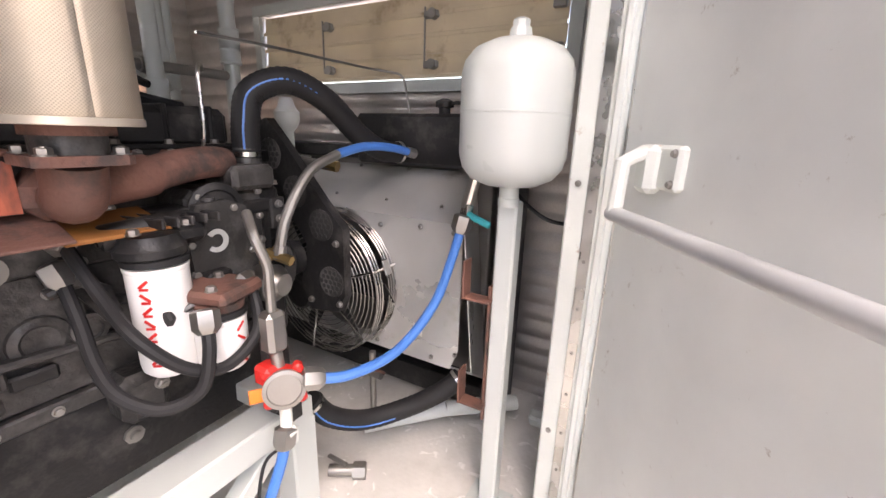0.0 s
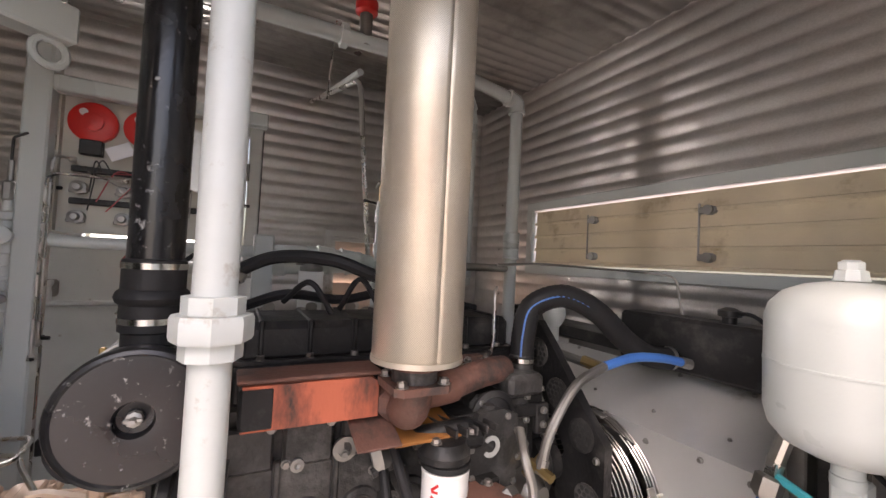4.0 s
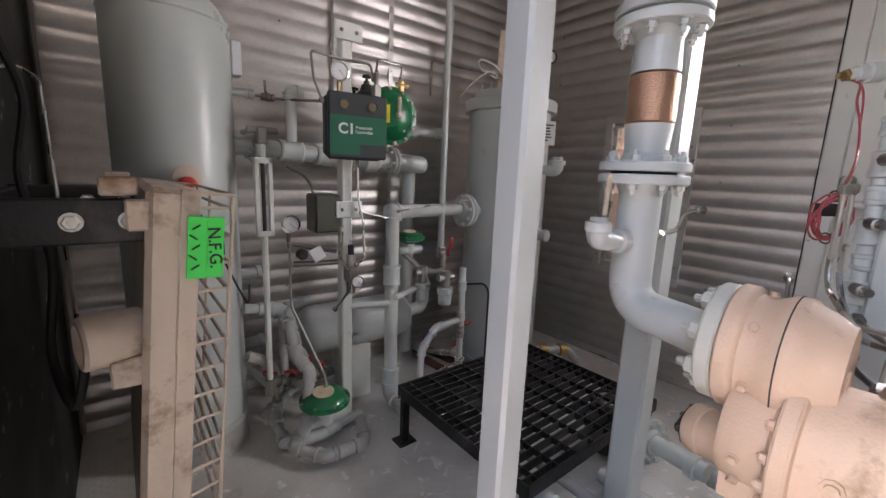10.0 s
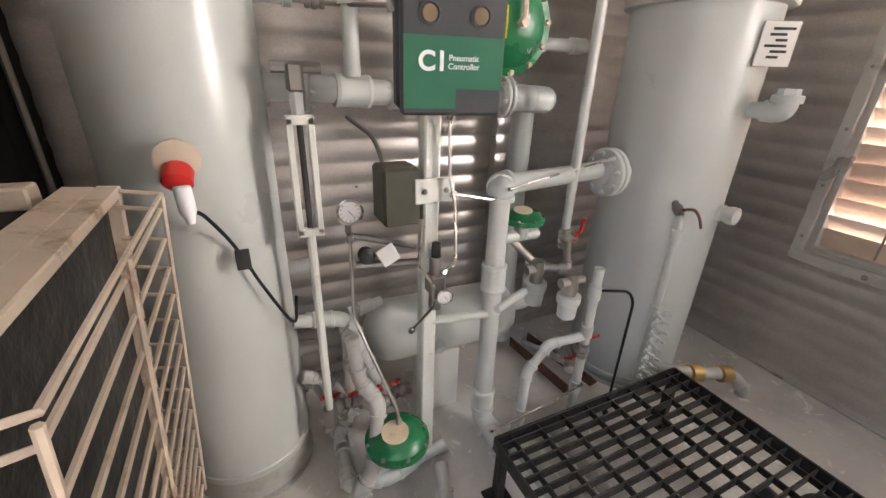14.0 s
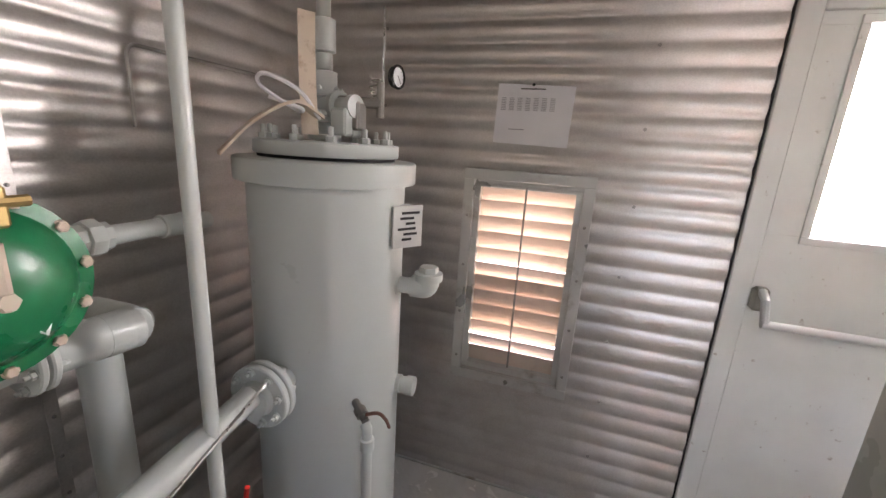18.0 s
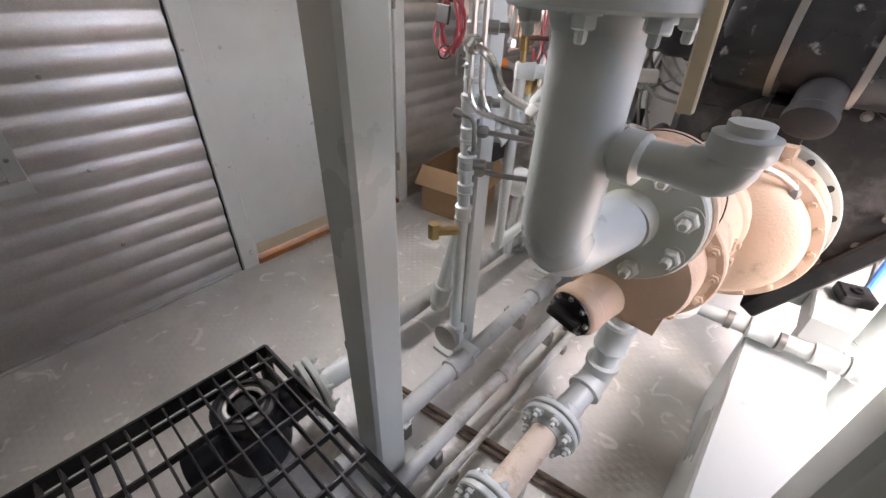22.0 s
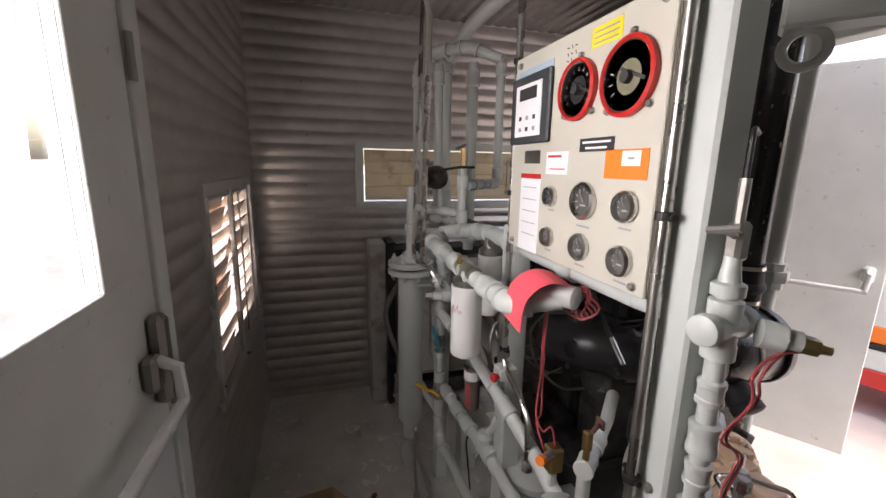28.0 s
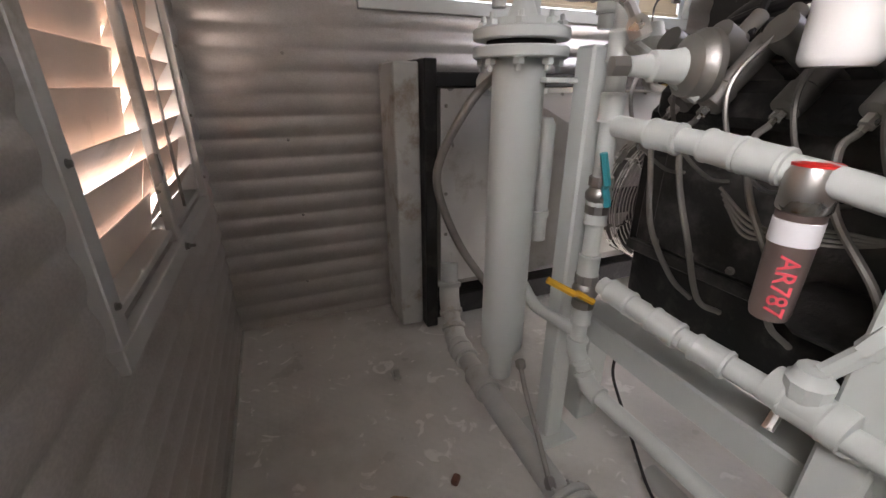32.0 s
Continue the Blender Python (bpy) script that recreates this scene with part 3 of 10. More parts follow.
def ribbed(name, label, plane, axis, inward, u0, u1, z0, z1, holes=(), thick=0.06, material=None, along="z"):
    """A wall of ribbed sheet inside and flat sheet outside, with holes (u0, u1, z0, z1) through it."""
    s = Shape()
    us = sorted({u0, u1, *[h[0] for h in holes], *[h[1] for h in holes]})
    def put(u, z, d):
        return (plane + inward * d, u, z) if axis == "x" else (u, plane + inward * d, z)
    for a, b in zip(us, us[1:]):
        spans, z = [], z0
        for h in sorted((h for h in holes if h[0] <= a and h[1] >= b), key=lambda h: h[2]):
            if h[2] > z:
                spans.append((z, h[2]))
            z = h[3]
        if z < z1:
            spans.append((z, z1))
        for lo, hi in spans:
            n = max(2, int((hi - lo) / PITCH * 12))
            zs = [lo + (hi - lo) * i / n for i in range(n + 1)]
            vs = [put(u, q, wave(q)) for q in zs for u in (a, b)]
            fs = [(2 * i, 2 * i + 1, 2 * i + 3, 2 * i + 2) for i in range(n)]
            s.add(vs, fs)
            m = len(s.v)
            s.add([put(u, q, -thick) for q in (lo, hi) for u in (a, b)], [(0, 2, 3, 1)])
            k = [put(a, lo, 0), put(b, lo, 0), put(b, lo, -thick), put(a, lo, -thick), put(a, hi, 0), put(b, hi, 0), put(b, hi, -thick), put(a, hi, -thick)]
            s.add(k, [(0, 1, 2, 3), (4, 7, 6, 5), (0, 3, 7, 4), (1, 5, 6, 2)])
    ob = new(name, mesh_of(name, s, material or GALV, sharp=60))
    ORIGIN[ob.name] = Vector((0, 0, 0))
    return tagged(ob, label, "wall", kind="structure")


def plain(name, shape, material, label, category):
    ob = new(name, mesh_of(name, shape, material))
    ORIGIN[ob.name] = Vector((0, 0, 0))
    return tagged(ob, label, category, kind="structure")


DOOR = (-0.93, 0.02, 0.0, 2.06)
LV_S = (-1.893, -1.472, 0.585, 1.432)
LV_N = (0.482, 1.365, 0.675, 1.462)
LV_E = (-2.42, -1.62, 1.66, 2.30)
LV_R = (-2.02, -0.40, 1.34, 1.68)
GATE = (-0.86, 0.98, 0.0, 2.14)
wall_west = ribbed("wall_west", "ribbed bare sheet-metal wall with stains", W, "x", 1, S, N, 0, TOP, (DOOR, LV_S, LV_N))
wall_south = ribbed("wall_south", "ribbed bare sheet-metal wall behind the vessels", S, "y", 1, W, E, 0, TOP)
wall_north = ribbed("wall_north", "ribbed bare sheet-metal wall behind the radiator", N, "y", -1, W, E, 0, TOP, (LV_R,))
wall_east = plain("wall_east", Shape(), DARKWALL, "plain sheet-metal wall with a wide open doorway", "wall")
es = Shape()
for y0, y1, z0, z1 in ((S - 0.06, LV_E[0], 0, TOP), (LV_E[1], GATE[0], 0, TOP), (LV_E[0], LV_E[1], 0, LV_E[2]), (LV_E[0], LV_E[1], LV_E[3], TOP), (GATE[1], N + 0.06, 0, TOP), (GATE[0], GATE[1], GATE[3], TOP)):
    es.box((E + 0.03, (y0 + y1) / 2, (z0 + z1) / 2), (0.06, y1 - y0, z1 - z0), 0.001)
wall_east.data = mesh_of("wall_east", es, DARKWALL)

fl = Shape().box(((W + E) / 2, (S + N) / 2, -0.06), (E - W + 0.12, N - S + 0.12, 0.12), 0.003)
floor = plain("floor", fl, FLOORPAINT, "grey painted steel floor, scuffed and stained", "floor")
cs = Shape()
xs = [W - 0.06 + (E - W + 0.12) * i / 300 for i in range(301)]
vs = [(x, y, TOP - wave(x)) for x in xs for y in (S - 0.06, N + 0.06)]
cs.add(vs, [(2 * i, 2 * i + 2, 2 * i + 3, 2 * i + 1) for i in range(300)])
cs.box(((W + E) / 2, (S + N) / 2, TOP + 0.04), (E - W + 0.3, N - S + 0.3, 0.06))
ceiling = plain("ceiling", cs, SHADEDSHEET, "ribbed sheet-metal ceiling with shade painted in as a darker colour", "ceiling")
ground = plain("ground", Shape().box((0, 0, YARD - 0.5), (1600, 1600, 1.0), 0.01), DIRT, "pale dry gravel yard", "ground")
skirt = Shape()
for c, d in (((W - 0.03, (S + N) / 2, -0.2), (0.12, N - S + 0.12, 0.16)), ((E + 0.03, (S + N) / 2, -0.2), (0.12, N - S + 0.12, 0.16))):
    skirt.box(c, d, 0.004)
plain("skid_beam", skirt, GREY_DIRTY, "grey steel beams under the building", "beam")
bb = Shape()
bb.box((W + 0.012, (S + DOOR[0]) / 2 - 0.03, 0.006), (0.012, DOOR[0] - S - 0.06, 0.012), 0.004)
bb.box((W + 0.012, (DOOR[1] + N) / 2 + 0.04, 0.006), (0.012, N - DOOR[1] - 0.08, 0.012), 0.004)
plain("baseboard", bb, GREY_DIRTY, "narrow grey strip along the foot of the walls", "trim")


def frame_box(s, axis, plane, inward, h, width, deep, lift=0.0):
    """Four flat bars round a hole, standing proud of a wall."""
    u0, u1, z0, z1 = h
    for a, b, c, d in ((u0 - width, u1 + width, z1, z1 + width), (u0 - width, u1 + width, z0 - width, z0), (u0 - width, u0, z0, z1), (u1, u1 + width, z0, z1)):
        if d <= c:
            continue
        p, q = (a + b) / 2, (c + d) / 2
        o = plane + inward * (lift + deep / 2)
        s.box((o, p, q) if axis == "x" else (p, o, q), (deep, b - a, d - c) if axis == "x" else (b - a, deep, d - c), 0.002)
    return s


# louvre windows in the west wall: a steel frame, a centre rod and tilting blades
def louvre(name, label, h, closed, mid):
    u0, u1, z0, z1 = h
    s = frame_box(Shape(), "x", W, 1, h, 0.042, 0.022)
    top = thing(name, (W, (u0 + u1) / 2, z0), label, "louvre window")
    tagged(top, kind="structure")
    f = part("window_frame", s, BARE, top)
    inner = frame_box(Shape(), "x", W - 0.05, 1, (u0 + 0.014, u1 - 0.014, z0 + 0.03, z1 - 0.03), 0.014, 0.055)
    part("inner_frame", inner, BARE, top)
    for y in (u0 - 0.02, u1 + 0.02):
        for k in range(4):
            bolt(0.005, STEEL, f, (W + 0.022, y, z0 + (z1 - z0) * (k + 0.3) / 4), (1, 0, 0))
    bolt(0.008, STEEL, f, (W + 0.022, (u0 + u1) / 2, z0 - 0.02), (1, 0, 0), 0.02)
    n = 10 if mid else 12
    step = (z1 - z0 - 0.05) / n
    part("side_channel", Shape().box((W - 0.04, u0 + 0.014, (z0 + z1) / 2), (0.09, 0.022, z1 - z0 - 0.06), 0.001).box((W - 0.04, u1 - 0.014, (z0 + z1) / 2), (0.09, 0.022, z1 - z0 - 0.06), 0.001).box((W - 0.028, (u0 + u1) / 2, z0 + 0.009), (0.045, u1 - u0 - 0.002, 0.016), 0.001).box((W - 0.028, (u0 + u1) / 2, z1 - 0.009), (0.045, u1 - u0 - 0.002, 0.016), 0.001), BARE, top)
    w = (u1 - u0) - (0.03 if mid else 0.046)
    for k in range(n):
        a = radians(-76 if k in closed else -57 + 3 * math.sin(k * 2.1))
        long = step * 1.42
        sh = Shape().box((0, 0, 0), (long, w / (2 if mid else 1) - 0.004, 0.0016), 0.0005)
        me = mesh_of("blade", sh, BLADE)
        for off in ((-w / 4, w / 4) if mid else (0,)):
            tilt = radians(-55 if k in (2, 6, 7) else -79 + 3 * math.sin(k * 1.7)) if mid and off < 0 else a
            m = Matrix.Translation((W - 0.03, (u0 + u1) / 2 + off, z0 + 0.03 + step * (k + 0.5))) @ Matrix.Rotation(tilt, 4, "Y")
            piece("blade", me, m, top)
    if mid:
        part("mullion", Shape().box((W + 0.004, (u0 + u1) / 2, (z0 + z1) / 2), (0.02, 0.04, z1 - z0 - 0.002), 0.003), BARE, top)
    part("linkage_rod", Shape().cyl((W + 0.016, (u0 + u1) / 2 + (0.12 if mid else 0), z0 + 0.05), (W + 0.016, (u0 + u1) / 2 + (0.12 if mid else 0), z1 - 0.02), 0.004, 8), STEEL, top)
    return top


louvre("window_1", "sheet-metal louvre window with half-open cream blades", LV_S, {0, 3, 4, 5}, False)
louvre("window_2", "wide sheet-metal louvre window with two banks of open blades", LV_N, {1, 6}, True)

# the low wide louvre above the radiator
u0, u1, z0, z1 = LV_R
lv = thing("window_3", ((u0 + u1) / 2, N, z0), "long low louvre window with four closed cream blades", "louvre window")
tagged(lv, kind="structure")
part("window_frame", frame_box(Shape(), "y", N, -1, LV_R, 0.05, 0.025), GREY, lv)
for i in range(4):
    h = (z1 - z0 - 0.02) / 4
    zc = z0 + 0.01 + h * (i + 0.5)
    s = Shape().slab([(-h * 0.53, 0), (h * 0.3, -0.006), (h * 0.36, -0.02), (h * 0.53, -0.018), (h * 0.53, -0.014), (h * 0.37, -0.015), (h * 0.31, 0.0), (-h * 0.53, 0.005)], (1, 0, 0), u1 - u0 - 0.02, (u0 + 0.01, N + 0.01, zc), (0, 0, -1))
    part("blade", s, CREAM, lv)
for x in (-1.58, -1.0):
    part("link_rod", Shape().cyl((x, N - 0.012, z0 + 0.05), (x, N - 0.012, z1 - 0.06), 0.004, 8), STEEL, lv)
    for z in (z0 + 0.06, z1 - 0.09):
        part("bracket", Shape().box((x + 0.03, N - 0.008, z), (0.07, 0.02, 0.028), 0.005).cyl((x + 0.04, N - 0.03, z), (x + 0.04, N, z), 0.02, 12), STEEL, lv)
for z in (z0 + 0.09, z1 - 0.1):
    part("hinge", Shape().box((u1 - 0.04, N - 0.008, z), (0.05, 0.02, 0.04), 0.004), STEEL, lv)

# louvre high in the east wall
u0, u1, z0, z1 = LV_E
lv = thing("window_4", (E, (u0 + u1) / 2, z0), "high louvre window with tilted metal blades", "louvre window")
tagged(lv, kind="structure")
part("window_frame", frame_box(Shape(), "x", E, -1, LV_E, 0.05, 0.02), STEEL, lv)
for k in range(7):
    me = mesh_of("blade", Shape().box((0, 0, 0), (0.124, u1 - u0 - 0.01, 0.002), 0.0005), STEEL) if k == 0 else me
    piece("blade", me, Matrix.Translation((E + 0.03, (u0 + u1) / 2, z0 + 0.05 + 0.09 * k)) @ Matrix.Rotation(radians(60 + 5 * math.sin(2.3 * k)), 4, "Y"), lv)
part("linkage_rod", Shape().cyl((E - 0.02, -2.0, z0 + 0.02), (E - 0.02, -2.0, z1), 0.006, 8), STEEL, lv)
for y in (-2.34, -2.0, -1.70):
    bolt(0.012, STEEL, lv, (E - 0.02, y, z0 - 0.03), (-1, 0, 0), 0.02)


# the west door with its push bar
dr = thing("door_1", (W, (DOOR[0] + DOOR[1]) / 2, 0), "closed off-white steel door with a window and push bar", "door")
tagged(dr, kind="structure")
s = Shape()
y0, y1, z0, z1 = DOOR
for a, b, c, d in ((y0 - 0.02, y0 + 0.05, 0, z1 + 0.02), (y1 - 0.05, y1 + 0.02, 0, z1 + 0.02), (y0 + 0.05, y1 - 0.05, z1 - 0.05, z1 + 0.02)):
    s.box((W - 0.015, (a + b) / 2, (c + d) / 2), (0.075, b - a, d - c), 0.004)
part("door_frame", s, DOORWHITE, dr)
for y in (y0 - 0.0235, y1 + 0.0235):
    part("frame_seal", Shape().box((W + 0.004, y, z1 / 2), (0.020, 0.005, z1), 0.001), RUBBER, dr, "black rubber seal beside the frame")
# the sill's orange has the daylight glow under the door painted in
part("sill", Shape().box((W - 0.02, (y0 + y1) / 2, 0.012), (0.09, y1 - y0 - 0.1, 0.024), 0.003), ORANGE, dr, "sill coloured orange as if lit from under the door")
WIN = (-0.758, -0.265, 1.335, 1.97)
s = Shape()
xd = W - 0.012
for a, b, c, d in ((y0 + 0.053, y1 - 0.053, 0.045, WIN[2]), (y0 + 0.053, y1 - 0.053, WIN[3], z1 - 0.053), (y0 + 0.053, WIN[0], WIN[2], WIN[3]), (WIN[1], y1 - 0.053, WIN[2], WIN[3])):
    s.box((xd, (a + b) / 2, (c + d) / 2), (0.044, b - a, d - c), 0.0008)
leaf = part("door_leaf", s, DOORWHITE, dr)
part("window_bead", frame_box(Shape(), "x", xd + 0.022, 1, WIN, 0.025, 0.008), DOORWHITE, leaf)
g = part("pane", Shape().box((xd, (WIN[0] + WIN[1]) / 2, (WIN[2] + WIN[3]) / 2), (0.006, WIN[1] - WIN[0], WIN[3] - WIN[2]), 0.0005), GLASS, leaf, "clear window pane")
g.visible_shadow = False
# cream strip added to draw the daylight leaking in along the door's foot
part("leak_strip", Shape().box((xd + 0.024, (y0 + y1) / 2, 0.075), (0.004, y1 - y0 - 0.12, 0.05), 0.001), CREAM, leaf, "cream strip painted for the light leaking under the door")
for z in (0.25, 1.02, 1.8):
    part("hinge", Shape().cyl((W + 0.024, y1 - 0.05, z - 0.05), (W + 0.024, y1 - 0.05, z + 0.05), 0.009, 12), STEEL, dr)


BARPAINT = mat("bar_paint", (0.52, 0.53, 0.53), 0.35, metal=0.3, vary=0.1, bump=0.05)


def push_bar(parent, p0, p1, out, drop=0.05, bracket=None):
    """A panic bar: two bracket boxes, two cranked arms and the bar."""
    p0, p1, out = Vector(p0), Vector(p1), Vector(out).normalized()
    along = (p1 - p0).normalized()
    tm = Matrix((along, out, Vector((0, 0, 1)))).transposed()
    bar = part("push_bar", Shape().cyl(p0 + out * 0.078 - Vector((0, 0, drop)), p1 + out * 0.078 - Vector((0, 0, drop)), 0.014, 16), BARPAINT, parent, "worn silver push bar")
    for q, s in ((p0, 1), (p1, -1)):
        part("bar_bracket", Shape().box(q + out * 0.018 + Vector((0, 0, 0.01)), (0.05, 0.036, 0.085), 0.012, tm), bracket or STEEL, parent)
        part("bar_arm", Shape().tube([q + out * 0.03 + Vector((0, 0, 0.04)), q + out * 0.07 + Vector((0, 0, 0.02)), q + out * 0.078 - Vector((0, 0, drop)) + along * s * 0.01], 0.014, 10), bracket or BARPAINT, parent)


push_bar(leaf, (xd + 0.022, -0.855, 1.10), (xd + 0.022, -0.145, 1.10), (1, 0, 0), 0.06)
part("latch_case", Shape().box((xd + 0.04, -0.088, 1.12), (0.04, 0.05, 0.22), 0.012), STEEL, leaf)

# the wide doorway in the east wall
s = Shape()
g0, g1, gz0, gz1 = GATE
for a, b, c, d in ((g0 - 0.05, g0 + 0.02, YARD + 0.1, gz1 + 0.05), (g1 - 0.02, g1 + 0.05, YARD + 0.1, gz1 + 0.05), (g0 + 0.02, g1 - 0.02, gz1 - 0.02, gz1 + 0.05)):
    s.box((E + 0.015, (a + b) / 2, (c + d) / 2), (0.105, b - a, d - c), 0.005)
gate = plain("door_frame", s, WHITE, "cream painted steel door frame, chipped and rust-streaked", "door frame")
s = Shape()
s.box((E + 0.072, g1 + 0.012, 1.0), (0.012, 0.024, 2.2), 0.003)
part("seal_strip", s, SILVER, gate, "riveted aluminium strip")
for k in range(14):
    bolt(0.005, STEEL, gate, (E + 0.078, g1 + 0.012, 0.05 + 0.15 * k), (1, 0, 0))

jm = part("jamb_strip", Shape().box((E + 0.020, g1 - 0.0235, 1.0), (0.024, 0.007, 2.24), 0.001), SILVER, gate, "riveted aluminium strip on the jamb")
for k in range(18):
    bolt(0.0035, STEEL, jm, (E + 0.020, g1 - 0.027, 0.0 + 0.12 * k), (0, -1, 0))
part("jamb_bead", Shape().box((E + 0.048, g1 - 0.025, 1.0), (0.016, 0.012, 2.24), 0.003), WHITE, gate)
for k, z in enumerate((0.35, 1.02, 1.75)):
    bolt(0.006, STEEL, gate, (E - 0.015, g1 - 0.0205, z), (0, -1, 0))

# its leaf, standing open
LEAF = Matrix.Translation((E + 0.085, g1 - 0.012, 0.0)) @ Matrix.Rotation(radians(-90 + OPEN), 4, "Z")
ld = thing("door_2", LEAF.translation, "off-white steel door standing open, with a push bar", "door")
tagged(ld, kind="structure")
def lp(a, b, c):
    return LEAF @ Vector((a, b, c))
tm = LEAF.to_3x3()
leaf2 = part("door_leaf", Shape().box(lp(0.50, 0.0, 1.085), (0.97, 0.045, 2.09), 0.004, tm), DOORWHITE, ld)
push_bar(leaf2, lp(0.15, -0.0225, 1.06), lp(0.92, -0.0225, 1.06), LEAF.to_3x3() @ Vector((0, -1, 0)), 0.07, WHITE)
part("bar_plate", Shape().box(lp(0.185, -0.03, 1.075), (0.085, 0.02, 0.075), 0.006, tm), WHITE, leaf2)
for a, c in ((0.155, 1.05), (0.215, 1.05), (0.155, 1.10), (0.215, 1.10)):
    bolt(0.006, STEEL, leaf2, lp(a, -0.04, c), tm @ Vector((0, -1, 0)))
for z in (0.3, 1.1, 1.9):
    part("hinge", Shape().cyl(lp(0, 0.0, z - 0.06), lp(0, 0.0, z + 0.06), 0.011, 12), STEEL, ld)


# ---- south end: vessels, control valves, heater ----
def vessel(name, label, x, y, r, z0, z1, dome, top_flange):
    t = thing(name, (x, y, 0), label, "vessel")
    prof = [(r * 0.96, z0), (r, z0 + 0.004), (r, z1)]
    if dome:
        prof += [(r * math.cos(a), z1 + dome * math.sin(a)) for a in (0.2, 0.45, 0.7, 0.95, 1.2, 1.42)] + [(0.02, z1 + dome)]
    part("shell", Shape().lathe((x, y, 0), (0, 0, 1), prof, 48), GREY, t)
    part("skirt", Shape().lathe((x, y, 0), (0, 0, 1), [(r * 1.02, 0), (r * 1.02, 0.012), (r * 0.97, 0.014), (r * 0.97, z0 + 0.03)], 40), GREY_DIRTY, t)
    part("weld_seam", Shape().lathe((x, y, z0 + 0.02), (0, 0, 1), [(r, 0), (r + 0.0035, 0.004), (r + 0.0035, 0.009), (r, 0.013)], 40), GREY, t)
    return t


v1 = vessel("pressure_vessel", "tall grey painted vertical pressure vessel with domed head", -0.53, -2.29, 0.182, 0.10, 1.56, 0.10, True)
part("neck", Shape().lathe((-0.53, -2.29, 1.64), (0, 0, 1), [(0.06, 0), (0.055, 0.1), (0.055, 0.16)], 24), GREY, v1)
flange(v1, (-0.53, -2.29, 1.84), (0, 0, 1), 0.105, 0.02, GREY, 8)
part("reducer", Shape().lathe((-0.53, -2.29, 1.87), (0, 0, 1), [(0.055, 0), (0.052, 0.03), (0.036, 0.17), (0.036, 0.63)], 24), GREY, v1)
part("weld_seam", Shape().lathe((-0.53, -2.29, 1.55), (0, 0, 1), [(0.182, 0), (0.1855, 0.004), (0.1855, 0.009), (0.182, 0.013)], 40), GREY, v1)
noz = part("level_nozzle", Shape().lathe((-0.53, -2.13, 1.05), (0, 1, 0), [(0.034, 0), (0.034, 0.05), (0.04, 0.052), (0.04, 0.075), (0.028, 0.078)], 16), BEIGE, v1)
part("plug", Shape().lathe((-0.53, -2.06, 1.035), (0.1, 0.8, -0.6), [(0.024, 0), (0.027, 0.006), (0.027, 0.035), (0.018, 0.04)], 14), RED, noz, "red plastic plug")
part("sleeve", Shape().lathe((-0.532, -2.03, 1.01), (-0.05, 0.12, -1), [(0.012, 0), (0.016, 0.004), (0.016, 0.05), (0.011, 0.06), (0.007, 0.075)], 12), PAPER, noz, "white plug sleeve")
part("cable", Shape().tube(curve([(-0.54, -2.03, 0.96), (-0.56, -2.06, 0.93), (-0.60, -2.10, 0.84), (-0.645, -2.11, 0.72), (-0.70, -2.13, 0.60), (-0.715, -2.16, 0.66)]), 0.004, 6), RUBBER, noz)
part("cable_tag", Shape().box((-0.61, -2.08, 0.82), (0.03, 0.006, 0.05), 0.002), INK, noz, "black cable tag")
part("switch_box", Shape().box((-0.735, -2.31, 1.48), (0.035, 0.05, 0.12), 0.004), PAPER, v1, "white switch box")
for z, r in ((1.37, 0.014), (1.17, 0.034), (0.66, 0.022), (0.36, 0.02), (0.22, 0.026)):
    part("nozzle", Shape().lathe((-0.69, -2.33, z), (-1, -0.1, 0), [(r * 1.3, 0), (r * 1.3, 0.03), (r, 0.031), (r, 0.09), (r * 1.35, 0.091), (r * 1.35, 0.11), (r, 0.112)], 14), GREY, v1)
flange(v1, (-0.80, -2.34, 1.17), (-1, 0, 0), 0.062, 0.014, GREY, 6, br=0.008)
part("lifting_lug", Shape().box((-0.71, -2.26, 0.30), (0.05, 0.012, 0.05), 0.01), GREY_DIRTY, v1)

v2 = vessel("coalescer_vessel", "wide grey vertical vessel with a bolted flat lid", -2.10, -2.19, 0.222, 0.03, 1.45, 0.0, False)
part("rim", Shape().lathe((-2.10, -2.19, 1.435), (0, 0, 1), [(0.222, 0), (0.25, 0.002), (0.252, 0.006), (0.252, 0.058), (0.248, 0.062), (0.2, 0.063)], 48), GREY, v2)
lid = part("lid", Shape().lathe((-2.10, -2.19, 1.505), (0, 0, 1), [(0.18, 0), (0.198, 0.002), (0.2, 0.006), (0.2, 0.034), (0.196, 0.038), (0.0, 0.04)], 40), GREY, v2)
part("gasket", Shape().cyl((-2.10, -2.19, 1.497), (-2.10, -2.19, 1.506), 0.19, 36), RUBBER, v2)
ring(lid, (-2.10, -2.19, 1.543), (0, 0, 1), 0.17, 12, 0.014, GREY, 0.1, 0.035)
NP = Matrix.Translation((-2.115, -1.955, 1.325)) @ Matrix.Rotation(radians(-32), 4, "Z")
part("name_plate_bracket", Shape().box(NP @ Vector((0, -0.012, 0)), (0.085, 0.06, 0.11), 0.003, NP.to_3x3()), GREY, v2)
plate = part("name_plate", Shape().box(NP @ Vector((0, 0.0205, 0)), (0.10, 0.005, 0.12), 0.002, NP.to_3x3()), BARE, v2, "embossed name plate")
npz = Shape()
for k in range(6):
    npz.box(NP @ Vector((0.012 * (k % 2) - 0.008, 0.0238, 0.04 - 0.015 * k)), (0.06 - 0.014 * (k % 3), 0.002, 0.007), 0.0004, NP.to_3x3())
part("plate_text", npz, INK, plate)
